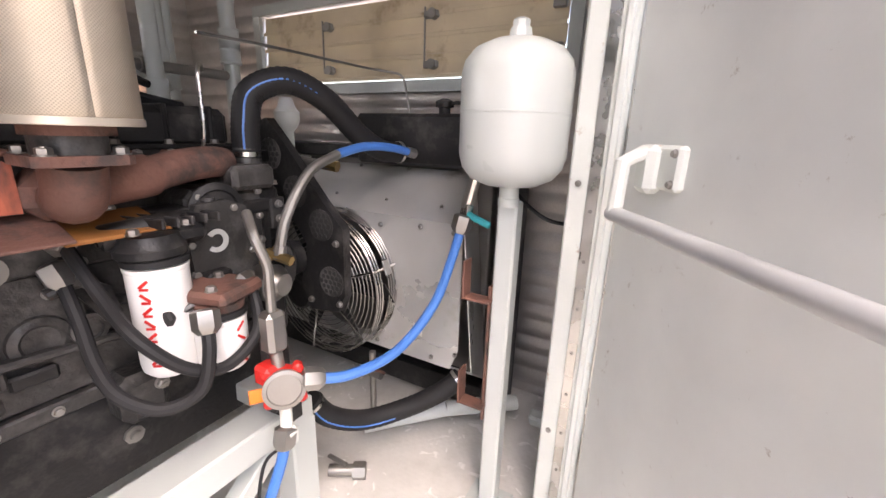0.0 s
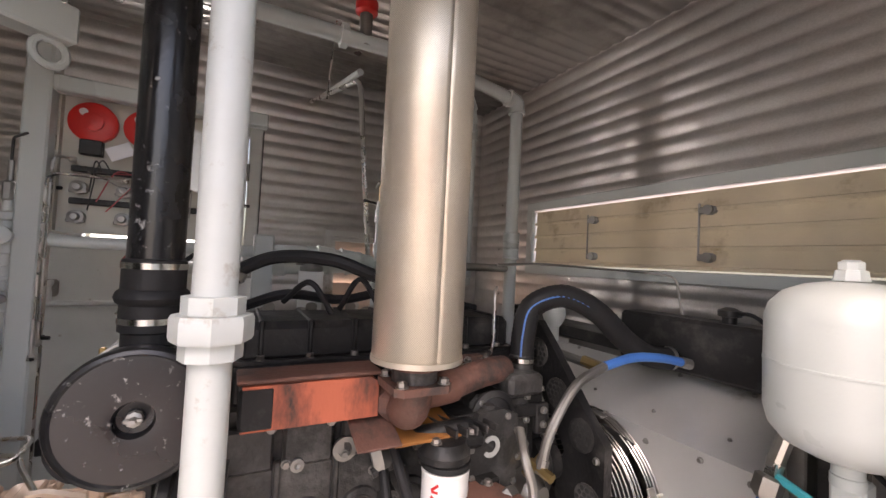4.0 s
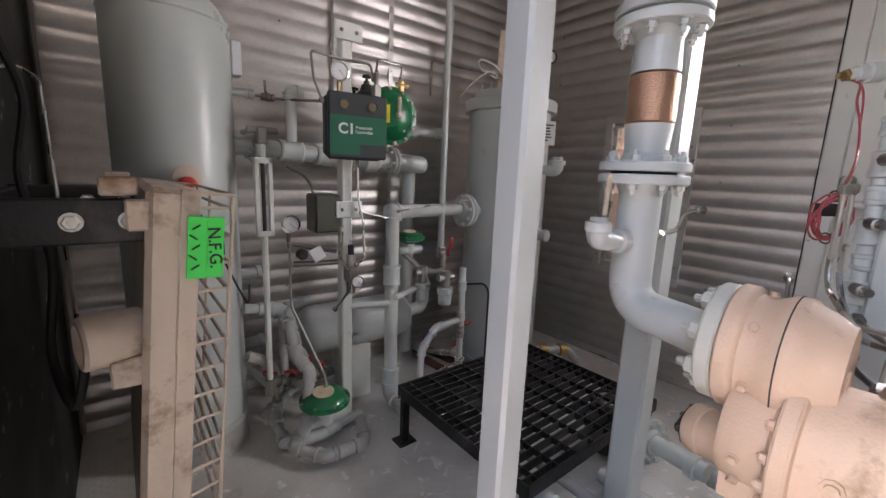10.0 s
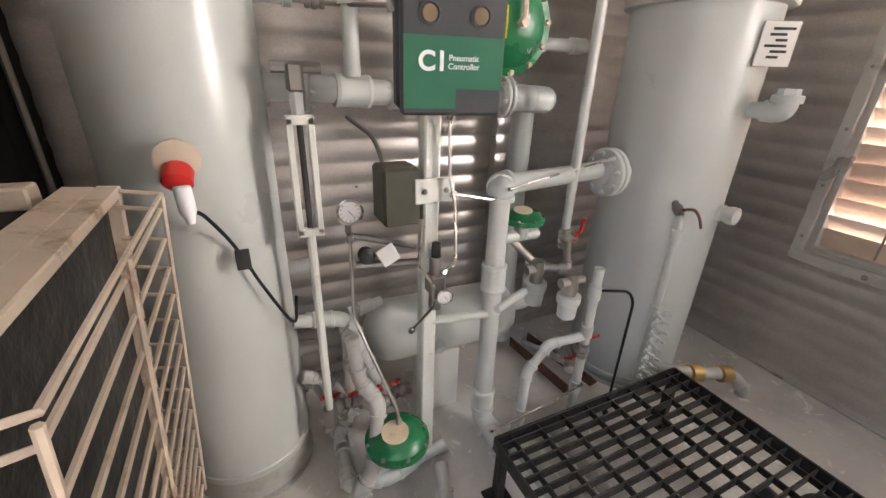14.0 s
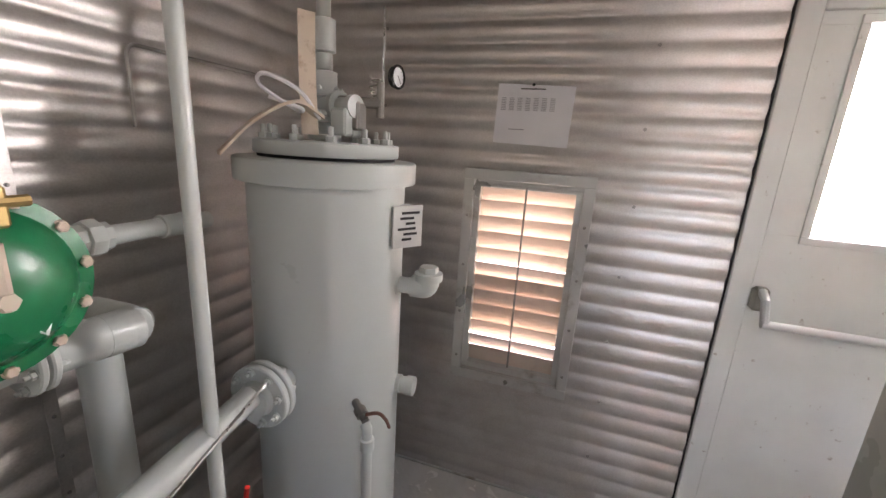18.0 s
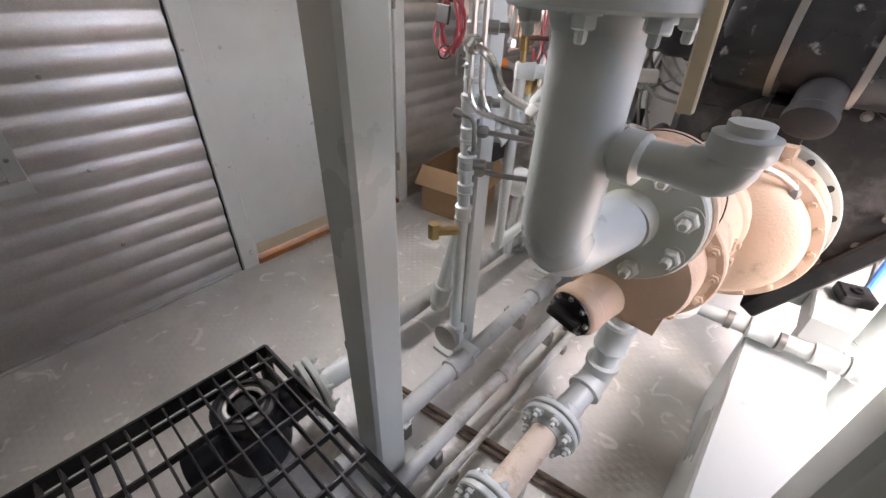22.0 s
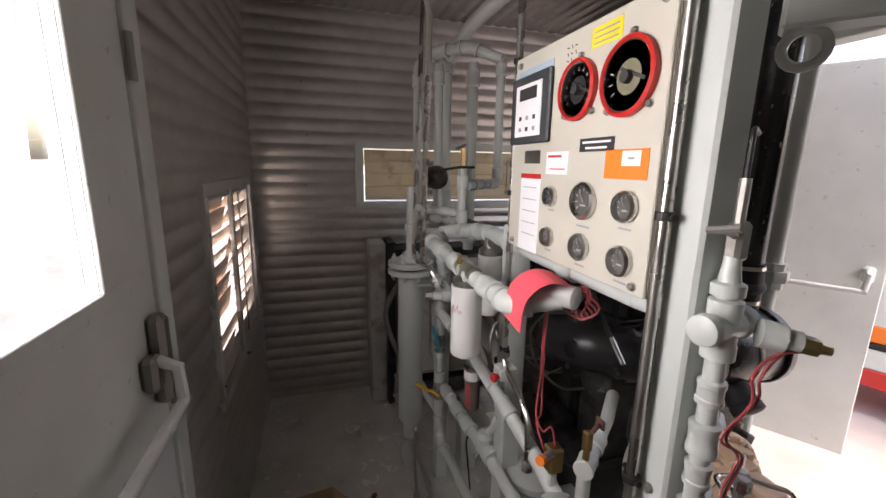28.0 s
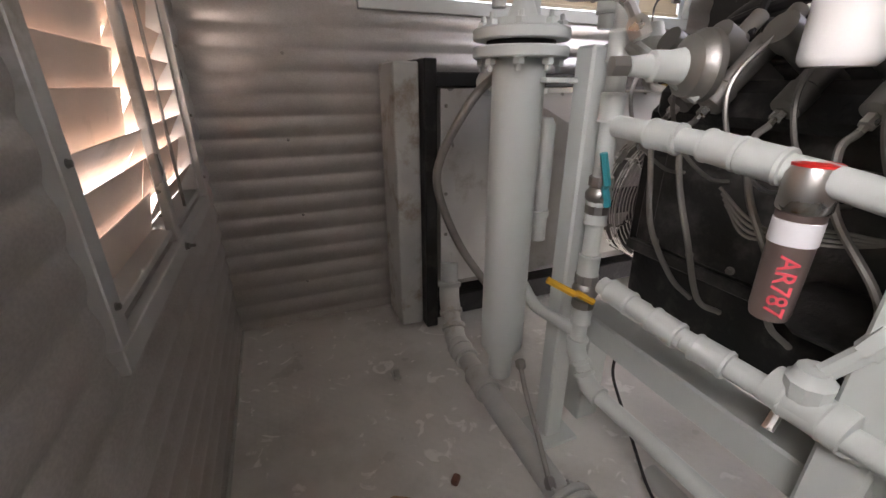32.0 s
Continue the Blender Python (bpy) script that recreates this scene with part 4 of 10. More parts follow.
o2 = part("outlet_nozzle", Shape().lathe((-2.13, -1.99, 1.14), (-0.1, 1, 0), [(0.034, 0), (0.034, 0.02), (0.024, 0.022), (0.024, 0.10)], 16), GREY, v2)
part("elbow", Shape().tube(rounded([(-2.137, -1.93, 1.14), (-2.142, -1.88, 1.14), (-2.142, -1.88, 1.18)], 0.03), 0.033, 14).lathe((-2.142, -1.88, 1.165), (0, 0, 1), [(0.03, 0), (0.042, 0.001), (0.042, 0.022), (0.034, 0.024)], 14).lathe((-2.142, -1.88, 1.186), (0, 0, 1), [(0.03, 0), (0.028, 0.02), (0.0, 0.021)], 6), GREY, o2)
st = part("stub", Shape().lathe((-2.15, -1.99, 0.79), (-0.1, 1, 0), [(0.03, 0), (0.03, 0.03), (0.026, 0.031), (0.026, 0.05), (0.031, 0.051), (0.031, 0.075), (0.026, 0.078)], 16), GREY, v2)
noz2 = part("side_flange_neck", Shape().cyl((-1.92, -2.19, 0.91), (-1.81, -2.19, 0.91), 0.036, 20), GREY, v2)
flange(v2, (-1.80, -2.19, 0.91), (1, 0.02, 0), 0.085, 0.018, GREY, 8, br=0.009)
dv = part("drain_valve", Shape().lathe((-1.965, -2.02, 0.83), (0.5, 0.7, -0.25), [(0.012, 0), (0.012, 0.03), (0.018, 0.031), (0.018, 0.055), (0.011, 0.056), (0.011, 0.075)], 10), STEEL, v2)
part("handle", Shape().tube(curve([(-1.93, -1.965, 0.825), (-1.935, -1.93, 0.835), (-1.95, -1.915, 0.81), (-1.965, -1.91, 0.775)]), 0.005, 6), RUST, dv, "dark red valve handle")
part("drop_pipe", Shape().tube(rounded([(-1.925, -1.965, 0.80), (-1.92, -1.955, 0.79), (-1.92, -1.955, 0.45)], 0.02), 0.014, 12).lathe((-1.92, -1.955, 0.76), (0, 0, -1), [(0.014, 0), (0.02, 0.002), (0.02, 0.035), (0.014, 0.037)], 12), GREY, dv)
lg = part("level_gauge", Shape().box((-1.925, -1.95, 0.30), (0.04, 0.03, 0.34), 0.004), GREY, v2)
for k in range(8):
    for s in (-1, 1):
        bolt(0.011, GREY, lg, (-1.925 + 0.02 * s, -1.936, 0.16 + 0.04 * k), (0.25 * s, 1, 0), 0.03)
part("foot_pipe", Shape().tube(rounded([(-2.0, -2.0, 0.17), (-2.02, -1.90, 0.17), (-2.28, -1.80, 0.15), (-2.36, -1.78, 0.06), (-2.36, -1.78, 0.03)], 0.03), 0.024, 12), GREY_DIRTY, v2)
for p in ((-2.10, -1.865, 0.165), (-2.22, -1.82, 0.155)):
    part("coupling", Shape().lathe(p, (-0.9, 0.35, -0.05), [(0.024, 0), (0.034, 0.002), (0.034, 0.045), (0.024, 0.047)], 12), BRASS, v2)
# relief valve stack and straps on the lid
stk = thing("relief_valve", (-2.17, -2.25, 1.545), "grey relief valve stack rising from the vessel lid", "valve")
for z, r, h in ((1.545, 0.05, 0.02), (1.565, 0.022, 0.05), (1.615, 0.046, 0.018), (1.633, 0.024, 0.05), (1.683, 0.038, 0.06), (1.743, 0.024, 0.05), (1.793, 0.034, 0.09), (1.883, 0.02, 0.62)):
    part("body" if r > 0.03 else "neck", Shape().lathe((-2.17, -2.25, z), (0, 0, 1), [(r * 0.8, 0), (r, 0.003), (r, h - 0.003), (r * 0.8, h)], 16), GREY, stk)
sg = part("side_valve", Shape().cyl((-2.15, -2.20, 1.66), (-2.20, -2.08, 1.66), 0.016, 10).cyl((-2.20, -2.08, 1.62), (-2.20, -2.08, 1.72), 0.012, 10).box((-2.16, -2.14, 1.62), (0.05, 0.05, 0.08), 0.006), STEEL, stk)
for z in (1.60, 1.672):
    f_ = part("valve_flange", Shape().lathe((-2.17, -2.25, z), (0, 0, 1), [(0.03, 0), (0.062, 0.001), (0.064, 0.004), (0.064, 0.014), (0.03, 0.016)], 20), GREY, stk)
    ring(f_, (-2.17, -2.25, z + 0.015), (0, 0, 1), 0.05, 6, 0.008, GREY, 0.3, 0.012)
part("angle_body", Shape().lathe((-2.17, -2.25, 1.645), (0.25, 0.97, 0), [(0.03, 0), (0.032, 0.05), (0.044, 0.052), (0.044, 0.066), (0.026, 0.068), (0.024, 0.11), (0.032, 0.112), (0.032, 0.13), (0.015, 0.132)], 18), GREY, stk)
part("spring", Shape().tube([(-2.205 + 0.016 * math.cos(k * 0.7), -2.10 + 0.016 * math.sin(k * 0.7), 1.68 + 0.0016 * k) for k in range(36)], 0.003, 6), SILVER, stk, "bright coil spring")
part("pilot_block", Shape().box((-2.12, -2.16, 1.60), (0.045, 0.05, 0.075), 0.006).box((-2.23, -2.19, 1.585), (0.06, 0.035, 0.05), 0.006), GREY, stk)
gauge(stk, (-2.24, -2.045, 1.74), (0.2, 1.0, 0.0), 0.032, GLOSSBLACK)
part("bleed_rod", Shape().cyl((-2.215, -2.08, 1.7), (-2.215, -2.08, 1.92), 0.003, 6), SILVER, stk)
solo("tie_cord", Shape().tube(curve([(-2.0, -2.15, 1.60), (-1.95, -2.17, 1.66), (-1.89, -2.22, 1.69), (-1.93, -2.27, 1.67), (-2.0, -2.22, 1.62), (-1.94, -2.16, 1.62), (-1.90, -2.22, 1.64)]), 0.005, 6), PAPER, "white cord looped over the vessel lid", "cord")
for pts in (((-2.05, -2.22, 1.86), (-2.035, -2.21, 1.76), (-2.03, -2.205, 1.68), (-2.03, -2.20, 1.56)), ((-2.02, -2.16, 1.60), (-1.95, -2.19, 1.63), (-1.88, -2.25, 1.58), (-1.83, -2.31, 1.50))):
    q = curve(pts, 6)
    s = Shape()
    w = Vector((0.02, -0.012, 0)) if pts[0][2] > 1.8 else Vector((0.02, 0.026, 0))
    vsx = [p + w * k + Vector((0, 0, e)) for p in q for k, e in ((-1, 0), (1, 0), (1, 0.008), (-1, 0.008))]
    n4 = len(q)
    fsx = [(4 * i + k, 4 * i + (k + 1) % 4, 4 * i + 4 + (k + 1) % 4, 4 * i + 4 + k) for i in range(n4 - 1) for k in range(4)] + [(3, 2, 1, 0), (4 * n4 - 4, 4 * n4 - 3, 4 * n4 - 2, 4 * n4 - 1)]
    solo("wooden_slat", s.add(vsx, fsx), BEIGE, "pale worn strip resting on the vessel lid", "slat")

# level sight glass beside the first vessel
sgl = thing("sight_glass", (-0.765, -2.12, 0.25), "white level sight glass on a thin standpipe", "gauge")
fr = Shape()
for x in (-0.788, -0.742):
    fr.box((x, -2.11, 0.985), (0.014, 0.02, 0.27), 0.002)
for z in (1.115, 0.855):
    fr.box((-0.765, -2.11, z), (0.06, 0.02, 0.02), 0.002)
part("frame", fr, WHITE, sgl)
part("tube", Shape().cyl((-0.765, -2.113, 0.86), (-0.765, -2.113, 1.11), 0.007, 10), INK, sgl)
part("standpipe", Shape().cyl((-0.765, -2.12, 0.22), (-0.765, -2.12, 0.86), 0.011, 10), WHITE, sgl)
part("upper_pipe", Shape().tube(rounded([(-0.765, -2.12, 1.11), (-0.765, -2.12, 1.22), (-0.75, -2.29, 1.22)], 0.03), 0.014, 10), GREY, sgl)
part("gauge_cock", Shape().box((-0.765, -2.12, 1.20), (0.035, 0.035, 0.06), 0.006).cyl((-0.72, -2.12, 1.22), (-0.82, -2.12, 1.22), 0.012, 8), STEEL, sgl)
part("lower_cock", Shape().cyl((-0.765, -2.12, 0.215), (-0.765, -2.12, 0.28), 0.02, 10), STEEL, sgl)
part("lower_pipe", Shape().tube(rounded([(-0.765, -2.12, 0.26), (-0.765, -2.15, 0.24), (-0.745, -2.30, 0.24)], 0.02), 0.014, 10), GREY, sgl)

# controller post with its box, switch and gauges
pst = thing("control_post", (-1.07, -2.10, 0), "white square post with a base plate for instruments", "post")
part("tube", Shape().box((-1.07, -2.10, 0.80), (0.045, 0.045, 1.58), 0.005), WHITE, pst)
part("base_plate", Shape().box((-1.07, -2.10, 0.006), (0.14, 0.12, 0.012), 0.002), GREY_DIRTY, pst)
for z in (1.60, 0.94):
    pp = part("mounting_plate", Shape().box((-1.075, -2.072, z), (0.11, 0.008, 0.065), 0.002), WHITE, pst)
    for dx in (-0.03, 0.03):
        bolt(0.006, STEEL, pp, (-1.075 + dx, -2.068, z), (0, 1, 0))
C = Matrix.Translation((-1.065, -2.005, 1.25)) @ Matrix.Rotation(radians(-9), 4, "Z")
ctl = thing("pneumatic_controller", (-1.065, -2.03, 1.14), "charcoal pneumatic controller box with a green front plate", "controller")
def cbox(c, s, b): return Shape().box(C @ Vector(c), s, b, C.to_3x3())
part("case", cbox((0, 0, 0), (0.225, 0.075, 0.235), 0.022), CHARCOAL, ctl)
part("cover", cbox((0, 0.042, 0), (0.218, 0.02, 0.228), 0.012), CHARCOAL, ctl)
gp = Shape().slab([(-0.104, -0.10), (0.005, -0.10), (0.005, -0.062), (0.104, -0.062), (0.104, 0.035), (-0.104, 0.035)], C.to_3x3() @ Vector((0, 1, 0)), 0.003, C @ Vector((0, 0.0515, 0)), C.to_3x3() @ Vector((-1, 0, 0)))
gpl = part("front_plate", gp, GREENPLATE, ctl, "green printed front plate")
rt, up = C.to_3x3() @ Vector((-1, 0, 0)), Vector((0, 0, 1))
words("C1", 0.05, C @ Vector((0.045, 0.0555, -0.012)), rt, up, PAPER, "lettering", gpl, 0.03)
words("Pneumatic\nController", 0.0155, C @ Vector((-0.02, 0.0555, -0.012)), rt, up, PAPER, "lettering", gpl)
for dx in (-0.052, 0.052):
    w = part("gauge_window", Shape().lathe(C @ Vector((dx, 0.05, 0.072)), C.to_3x3() @ Vector((0, 1, 0)), [(0.016, 0), (0.021, 0.001), (0.022, 0.005), (0.018, 0.006), (0.017, 0.003), (0, 0.003)], 20), CHARCOAL, ctl)
    part("dial", Shape().lathe(C @ Vector((dx, 0.0545, 0.072)), C.to_3x3() @ Vector((0, 1, 0)), [(0.015, 0), (0, 0.0006)], 18), RUSTDIAL, w, "dusty brown dial")
for x, y, z in ((-1.175, -2.12, 1.405), (-1.145, -2.17, 1.36)):
    d_ = part("booster", Shape().lathe((x, y, z - 0.045), (0, 0, 1), [(0.018, 0), (0.032, 0.004), (0.033, 0.03), (0.038, 0.032), (0.038, 0.044), (0.028, 0.05), (0.02, 0.075), (0.012, 0.078), (0.012, 0.088)], 18), CHARCOAL, ctl, "dark booster relay")
    part("knob", Shape().lathe((x, y, z + 0.043), (0, 0, 1), [(0.006, 0), (0.006, 0.012), (0.018, 0.014), (0.018, 0.022), (0.006, 0.026)], 10), BLACK, d_)
part("mounting_bracket", Shape().box((-1.07, -2.066, 1.25), (0.06, 0.03, 0.12), 0.004), STEEL, ctl)
part("relay", Shape().box((-1.18, -2.05, 1.40), (0.03, 0.03, 0.05), 0.004).cyl((-1.18, -2.05, 1.36), (-1.18, -2.05, 1.47), 0.009, 8), STEEL, ctl)

box = thing("pressure_switch", (-0.985, -2.12, 0.86), "dark olive pressure switch box on a bracket", "switch")
part("case", Shape().box((-0.99, -2.13, 0.925), (0.10, 0.10, 0.15), 0.008), OLIVE, box)
part("cover", Shape().box((-0.99, -2.077, 0.925), (0.092, 0.006, 0.142), 0.003), OLIVE, box)
part("bracket", Shape().box((-1.035, -2.09, 0.93), (0.03, 0.02, 0.04), 0.002), WHITE, box)
part("conduit", Shape().tube(rounded([(-0.965, -2.16, 1.0), (-0.955, -2.2, 1.06), (-0.91, -2.3, 1.10)], 0.03), 0.006, 8), STEEL, box)
tg = thing("gauge_cluster", (-0.89, -2.15, 0.76), "small pressure gauge and regulator with a paper tag", "gauge")
gauge(tg, (-0.87, -2.15, 0.88), (0.1, 1, 0.05), 0.033)
part("manifold", Shape().tube(rounded([(-0.87, -2.165, 0.88), (-0.87, -2.19, 0.80), (-1.05, -2.14, 0.76)], 0.02), 0.009, 8), STEEL, tg)
part("knob", Shape().lathe((-0.90, -2.14, 0.765), (0, 1, 0), [(0.018, 0), (0.022, 0.01), (0.022, 0.03), (0.014, 0.036)], 14), BLACK, tg)
part("paper_tag", Shape().box((-0.955, -2.10, 0.765), (0.05, 0.003, 0.055), 0.001, Matrix.Rotation(radians(28), 3, "Y")), PAPER, tg, "blank white paper tag")
rg = thing("filter_regulator", (-1.075, -2.03, 0.60), "small grey regulator with gauges clamped to the post", "regulator")
part("body", Shape().box((-1.075, -2.055, 0.68), (0.05, 0.045, 0.06), 0.008).cyl((-1.075, -2.055, 0.60), (-1.075, -2.055, 0.76), 0.018, 12), STEEL, rg)
gauge(rg, (-1.085, -2.01, 0.655), (0.1, 1, 0), 0.022)
part("knob", Shape().cyl((-1.075, -2.055, 0.76), (-1.075, -2.055, 0.80), 0.013, 10), BLACK, rg)

# large control valve with green diaphragm
cv = thing("control_valve", (-1.36, -2.36, 1.07), "diaphragm control valve with a large green bolted casing", "valve")
AX = Vector((0.06, 1, 0.02)).normalized()
A0 = Vector((-1.34, -2.20, 1.34))
part("back_casing", Shape().lathe(A0 - AX * 0.055, AX, [(0.03, 0), (0.075, 0.008), (0.10, 0.03), (0.108, 0.045), (0.126, 0.047), (0.126, 0.055)], 40), GREEN, cv)
fc = part("front_casing", Shape().lathe(A0 + AX * 0.001, AX, [(0.126, 0), (0.126, 0.008), (0.106, 0.011), (0.098, 0.022), (0.082, 0.042), (0.055, 0.056), (0.02, 0.06), (0.0, 0.061)], 40), GREEN, cv)
ring(fc, A0 + AX * 0.009, AX, 0.117, 12, 0.008, BEIGE, 0.1)
part("fitting", Shape().cyl(A0 + AX * 0.058, A0 + AX * 0.085, 0.011, 6).cyl(A0 + AX * 0.076 - Vector((0, 0, 0.012)), A0 + AX * 0.076 + Vector((0, 0, 0.07)), 0.008, 8), BEIGE, cv)
part("label_strip", Shape().box(A0 + AX * 0.057 + Vector((0.045, -0.002, 0.0)), (0.016, 0.004, 0.075), 0.001, Matrix.Rotation(radians(-22), 3, "Z")), YELLOW, cv, "yellow label strip")
part("positioner_cock", Shape().box((-1.34, -2.12, 1.455), (0.02, 0.02, 0.05), 0.004).cyl((-1.37, -2.115, 1.46), (-1.31, -2.115, 1.46), 0.007, 8), BRASS, cv)
part("tick_mark", Shape().tube([A0 + AX * 0.044 + Vector((-0.03, 0.008, -0.055)), A0 + AX * 0.044 + Vector((-0.042, 0.005, -0.068)), A0 + AX * 0.05 + Vector((-0.056, 0.0, -0.03))], 0.003, 5), PAPER, cv, "white paint-marker tick")
part("yoke", Shape().box((-1.33, -2.29, 1.24), (0.06, 0.05, 0.12), 0.006), STEEL, cv)
part("body", Shape().lathe((-1.23, -2.37, 1.15), (-1, -0.02, 0), [(0.036, 0), (0.036, 0.03), (0.058, 0.06), (0.058, 0.12), (0.036, 0.15), (0.036, 0.20)], 20), GREY, cv)
flange(cv, (-1.45, -2.37, 1.15), (-1, 0, 0), 0.068, 0.013, GREY, 6, br=0.008)
flange(cv, (-1.21, -2.37, 1.15), (-1, 0, 0), 0.068, 0.013, GREY, 6, br=0.008)
pipes("process_pipe", [(-0.80, -2.34, 1.17), (-1.20, -2.37, 1.15)], 0.034, GREY, "thick grey painted pipe from vessel to control valve", coupling=((0, 0.35), (0, 0.75)))
pr = pipes("process_pipe", [(-1.46, -2.36, 1.15), (-1.62, -2.35, 1.14), (-1.62, -2.48, 1.14), (-1.62, -2.48, 0.06)], 0.043, GREY, "thick grey painted pipe with a large elbow", smooth=True)
pipes("process_pipe", [(-1.335, -2.30, 1.32), (-1.335, -2.40, 1.32), (-1.50, -2.45, 1.32), (-1.90, -2.44, 1.32)], 0.022, GREY, "grey pipe with a hexagon union to the vessel", coupling=((2, 0.75),))
u = thing("pipe_union", (-1.62, -2.447, 1.29), "grey hexagon pipe union", "pipe fitting")
union(u, (-1.62, -2.4475, 1.32), (1, 0, 0), 0.024, GREY, "nut")
pipes("process_pipe", [(-0.94, -2.33, 1.20), (-0.94, -2.33, 1.40), (-0.99, -2.33, 1.40)], 0.022, GREY, "short grey bypass pipe")
pipes("vent_pole", [(-1.62, -2.16, 0.66), (-1.62, -2.16, 2.02), (-1.80, -2.22, 2.02), (-2.15, -2.25, 2.05)], 0.015, GREY, "thin grey vertical vent pipe", coupling=((0, 0.03), (2, 0.4)))
pipes("drip_pipe", [(-1.78, -2.20, 0.92), (-1.31, -2.13, 0.92), (-1.29, -2.09, 0.92), (-1.28, -2.07, 0.08), (-1.28, -1.95, 0.06)], 0.030, GREY, "grey pipe from vessel flange down to the floor", coupling=((2, 0.33), (2, 0.9)))
# horizontal receiver
hv = thing("receiver_tank", (-1.22, -2.31, 0.02), "small grey horizontal receiver tank on a saddle", "tank")
part("shell", Shape().lathe((-0.93, -2.32, 0.37), (-1, 0.05, 0), [(0.0, 0), (0.05, 0.008), (0.085, 0.03), (0.105, 0.06), (0.11, 0.09), (0.11, 0.50), (0.105, 0.53), (0.085, 0.56), (0.05, 0.582), (0, 0.59)], 32), GREY, hv)
part("saddle", Shape().box((-1.20, -2.30, 0.135), (0.14, 0.12, 0.27), 0.004), WHITE, hv)
part("fitting", Shape().lathe((-1.16, -2.20, 0.34), (0.1, 1, -0.2), [(0.018, 0), (0.018, 0.025), (0.012, 0.027)], 8), GREY, hv)
part("outlet", Shape().tube(rounded([(-1.50, -2.29, 0.38), (-1.60, -2.28, 0.38), (-1.60, -2.28, 0.55)], 0.05), 0.032, 14), GREY, hv)
# green pilots
def pilot(p, R, label):
    p = Vector(p)
    t = thing("diaphragm_valve", (p.x, p.y, p.z - R * 0.9), label, "valve")
    part("lower_casing", Shape().lathe(p - Vector((0, 0, R * 0.35)), (0, 0, 1), [(R * 0.4, 0), (R * 0.9, R * 0.25), (R, R * 0.28), (R, R * 0.38)], 28), GREEN, t)
    up = part("upper_casing", Shape().lathe(p + Vector((0, 0, R * 0.04)), (0, 0, 1), [(R, 0), (R, R * 0.08), (R * 0.9, R * 0.11), (R * 0.75, R * 0.3), (R * 0.4, R * 0.42), (0.0, R * 0.45)], 28), GREEN, t)
    ring(up, p + Vector((0, 0, R * 0.12)), (0, 0, 1), R * 0.94, 8, R * 0.06, STEEL)
    part("label_disc", Shape().lathe(p + Vector((0.01, 0.012, R * 0.475)), (0.05, 0.12, 1), [(R * 0.42, 0), (R * 0.42, 0.002), (0, 0.0025)], 20), CREAM, t, "cream paper label")
    part("body", Shape().cyl(p - Vector((0, 0, R * 0.95)), p - Vector((0, 0, R * 0.3)), R * 0.33, 14).cyl(p - Vector((R * 0.9, 0, R * 0.8)), p - Vector((-R * 0.9, 0, R * 0.8)), R * 0.26, 12), GREY, t)
    return t


pilot((-0.94, -2.01, 0.185), 0.098, "low green diaphragm valve with a cream label")
pilot((-1.43, -2.16, 0.79), 0.072, "small green diaphragm valve under the flanged pipe")
for x, y, z in ((-1.47, -2.10, 0.60), (-1.53, -2.00, 0.59)):
    b = thing("strainer_bowl", (x, y, z - 0.11), "small grey strainer with a ribbed bowl", "strainer")
    part("head", Shape().cyl((x, y, z - 0.02), (x, y, z + 0.06), 0.022, 12).cyl((x - 0.045, y, z + 0.03), (x + 0.045, y, z + 0.03), 0.016, 10), STEEL, b)
    part("bowl", Shape().lathe((x, y, z - 0.11), (0, 0, 1), [(0.014, 0), (0.03, 0.012), (0.032, 0.06), (0.038, 0.065), (0.038, 0.09), (0.02, 0.092)], 16), GREY, b)
pipes("instrument_pipe", [(-1.62, -2.14, 0.69), (-1.56, -2.06, 0.63), (-1.48, -2.11, 0.63), (-1.40, -2.17, 0.72)], 0.013, STEEL, "bent grey pipe over the strainers")
w = pipes("drain_pipe", [(-1.62, -1.98, 0.66), (-1.62, -1.98, 0.06), (-1.50, -1.88, 0.06)], 0.016, GREY, "thin grey drain pipe with red-handled valves", coupling=((0, 0.15), (0, 0.4), (0, 0.8)))
ball_valve(w, (-1.62, -1.98, 0.34), (0, 0, 1), 0.013, STEEL, RED, (-0.7, 0.3, 0.3), "red lever handle")
tubing("instrument_tube", [(-1.61, -1.98, 0.58), (-1.72, -1.93, 0.58), (-1.74, -1.92, 0.54), (-1.74, -1.92, 0.05)], 0.005, BLACK, "thin black bent tube to the floor")
ball_valve(thing("shutoff_valve", (-1.615, -2.15, 0.66), "small shut-off valve with a red lever", "valve"), (-1.62, -2.15, 0.70), (0, 0, 1), 0.014, STEEL, RED, (0.1, 0.2, 1), "red lever handle")
w = pipes("drain_pipe", [(-1.62, -1.98, 0.40), (-1.50, -2.02, 0.37), (-1.42, -2.02, 0.28), (-1.38, -1.98, 0.12), (-1.30, -1.93, 0.06)], 0.016, GREY, "curved grey drain pipe near the floor")
pipes("instrument_pipe", [(-1.08, -2.09, 0.53), (-1.28, -2.07, 0.52)], 0.013, GREY, "short grey horizontal pipe between posts")
pipes("instrument_pipe", [(-1.28, -2.04, 0.55), (-1.42, -2.09, 0.56)], 0.013, GREY, "short grey horizontal pipe by the strainers")
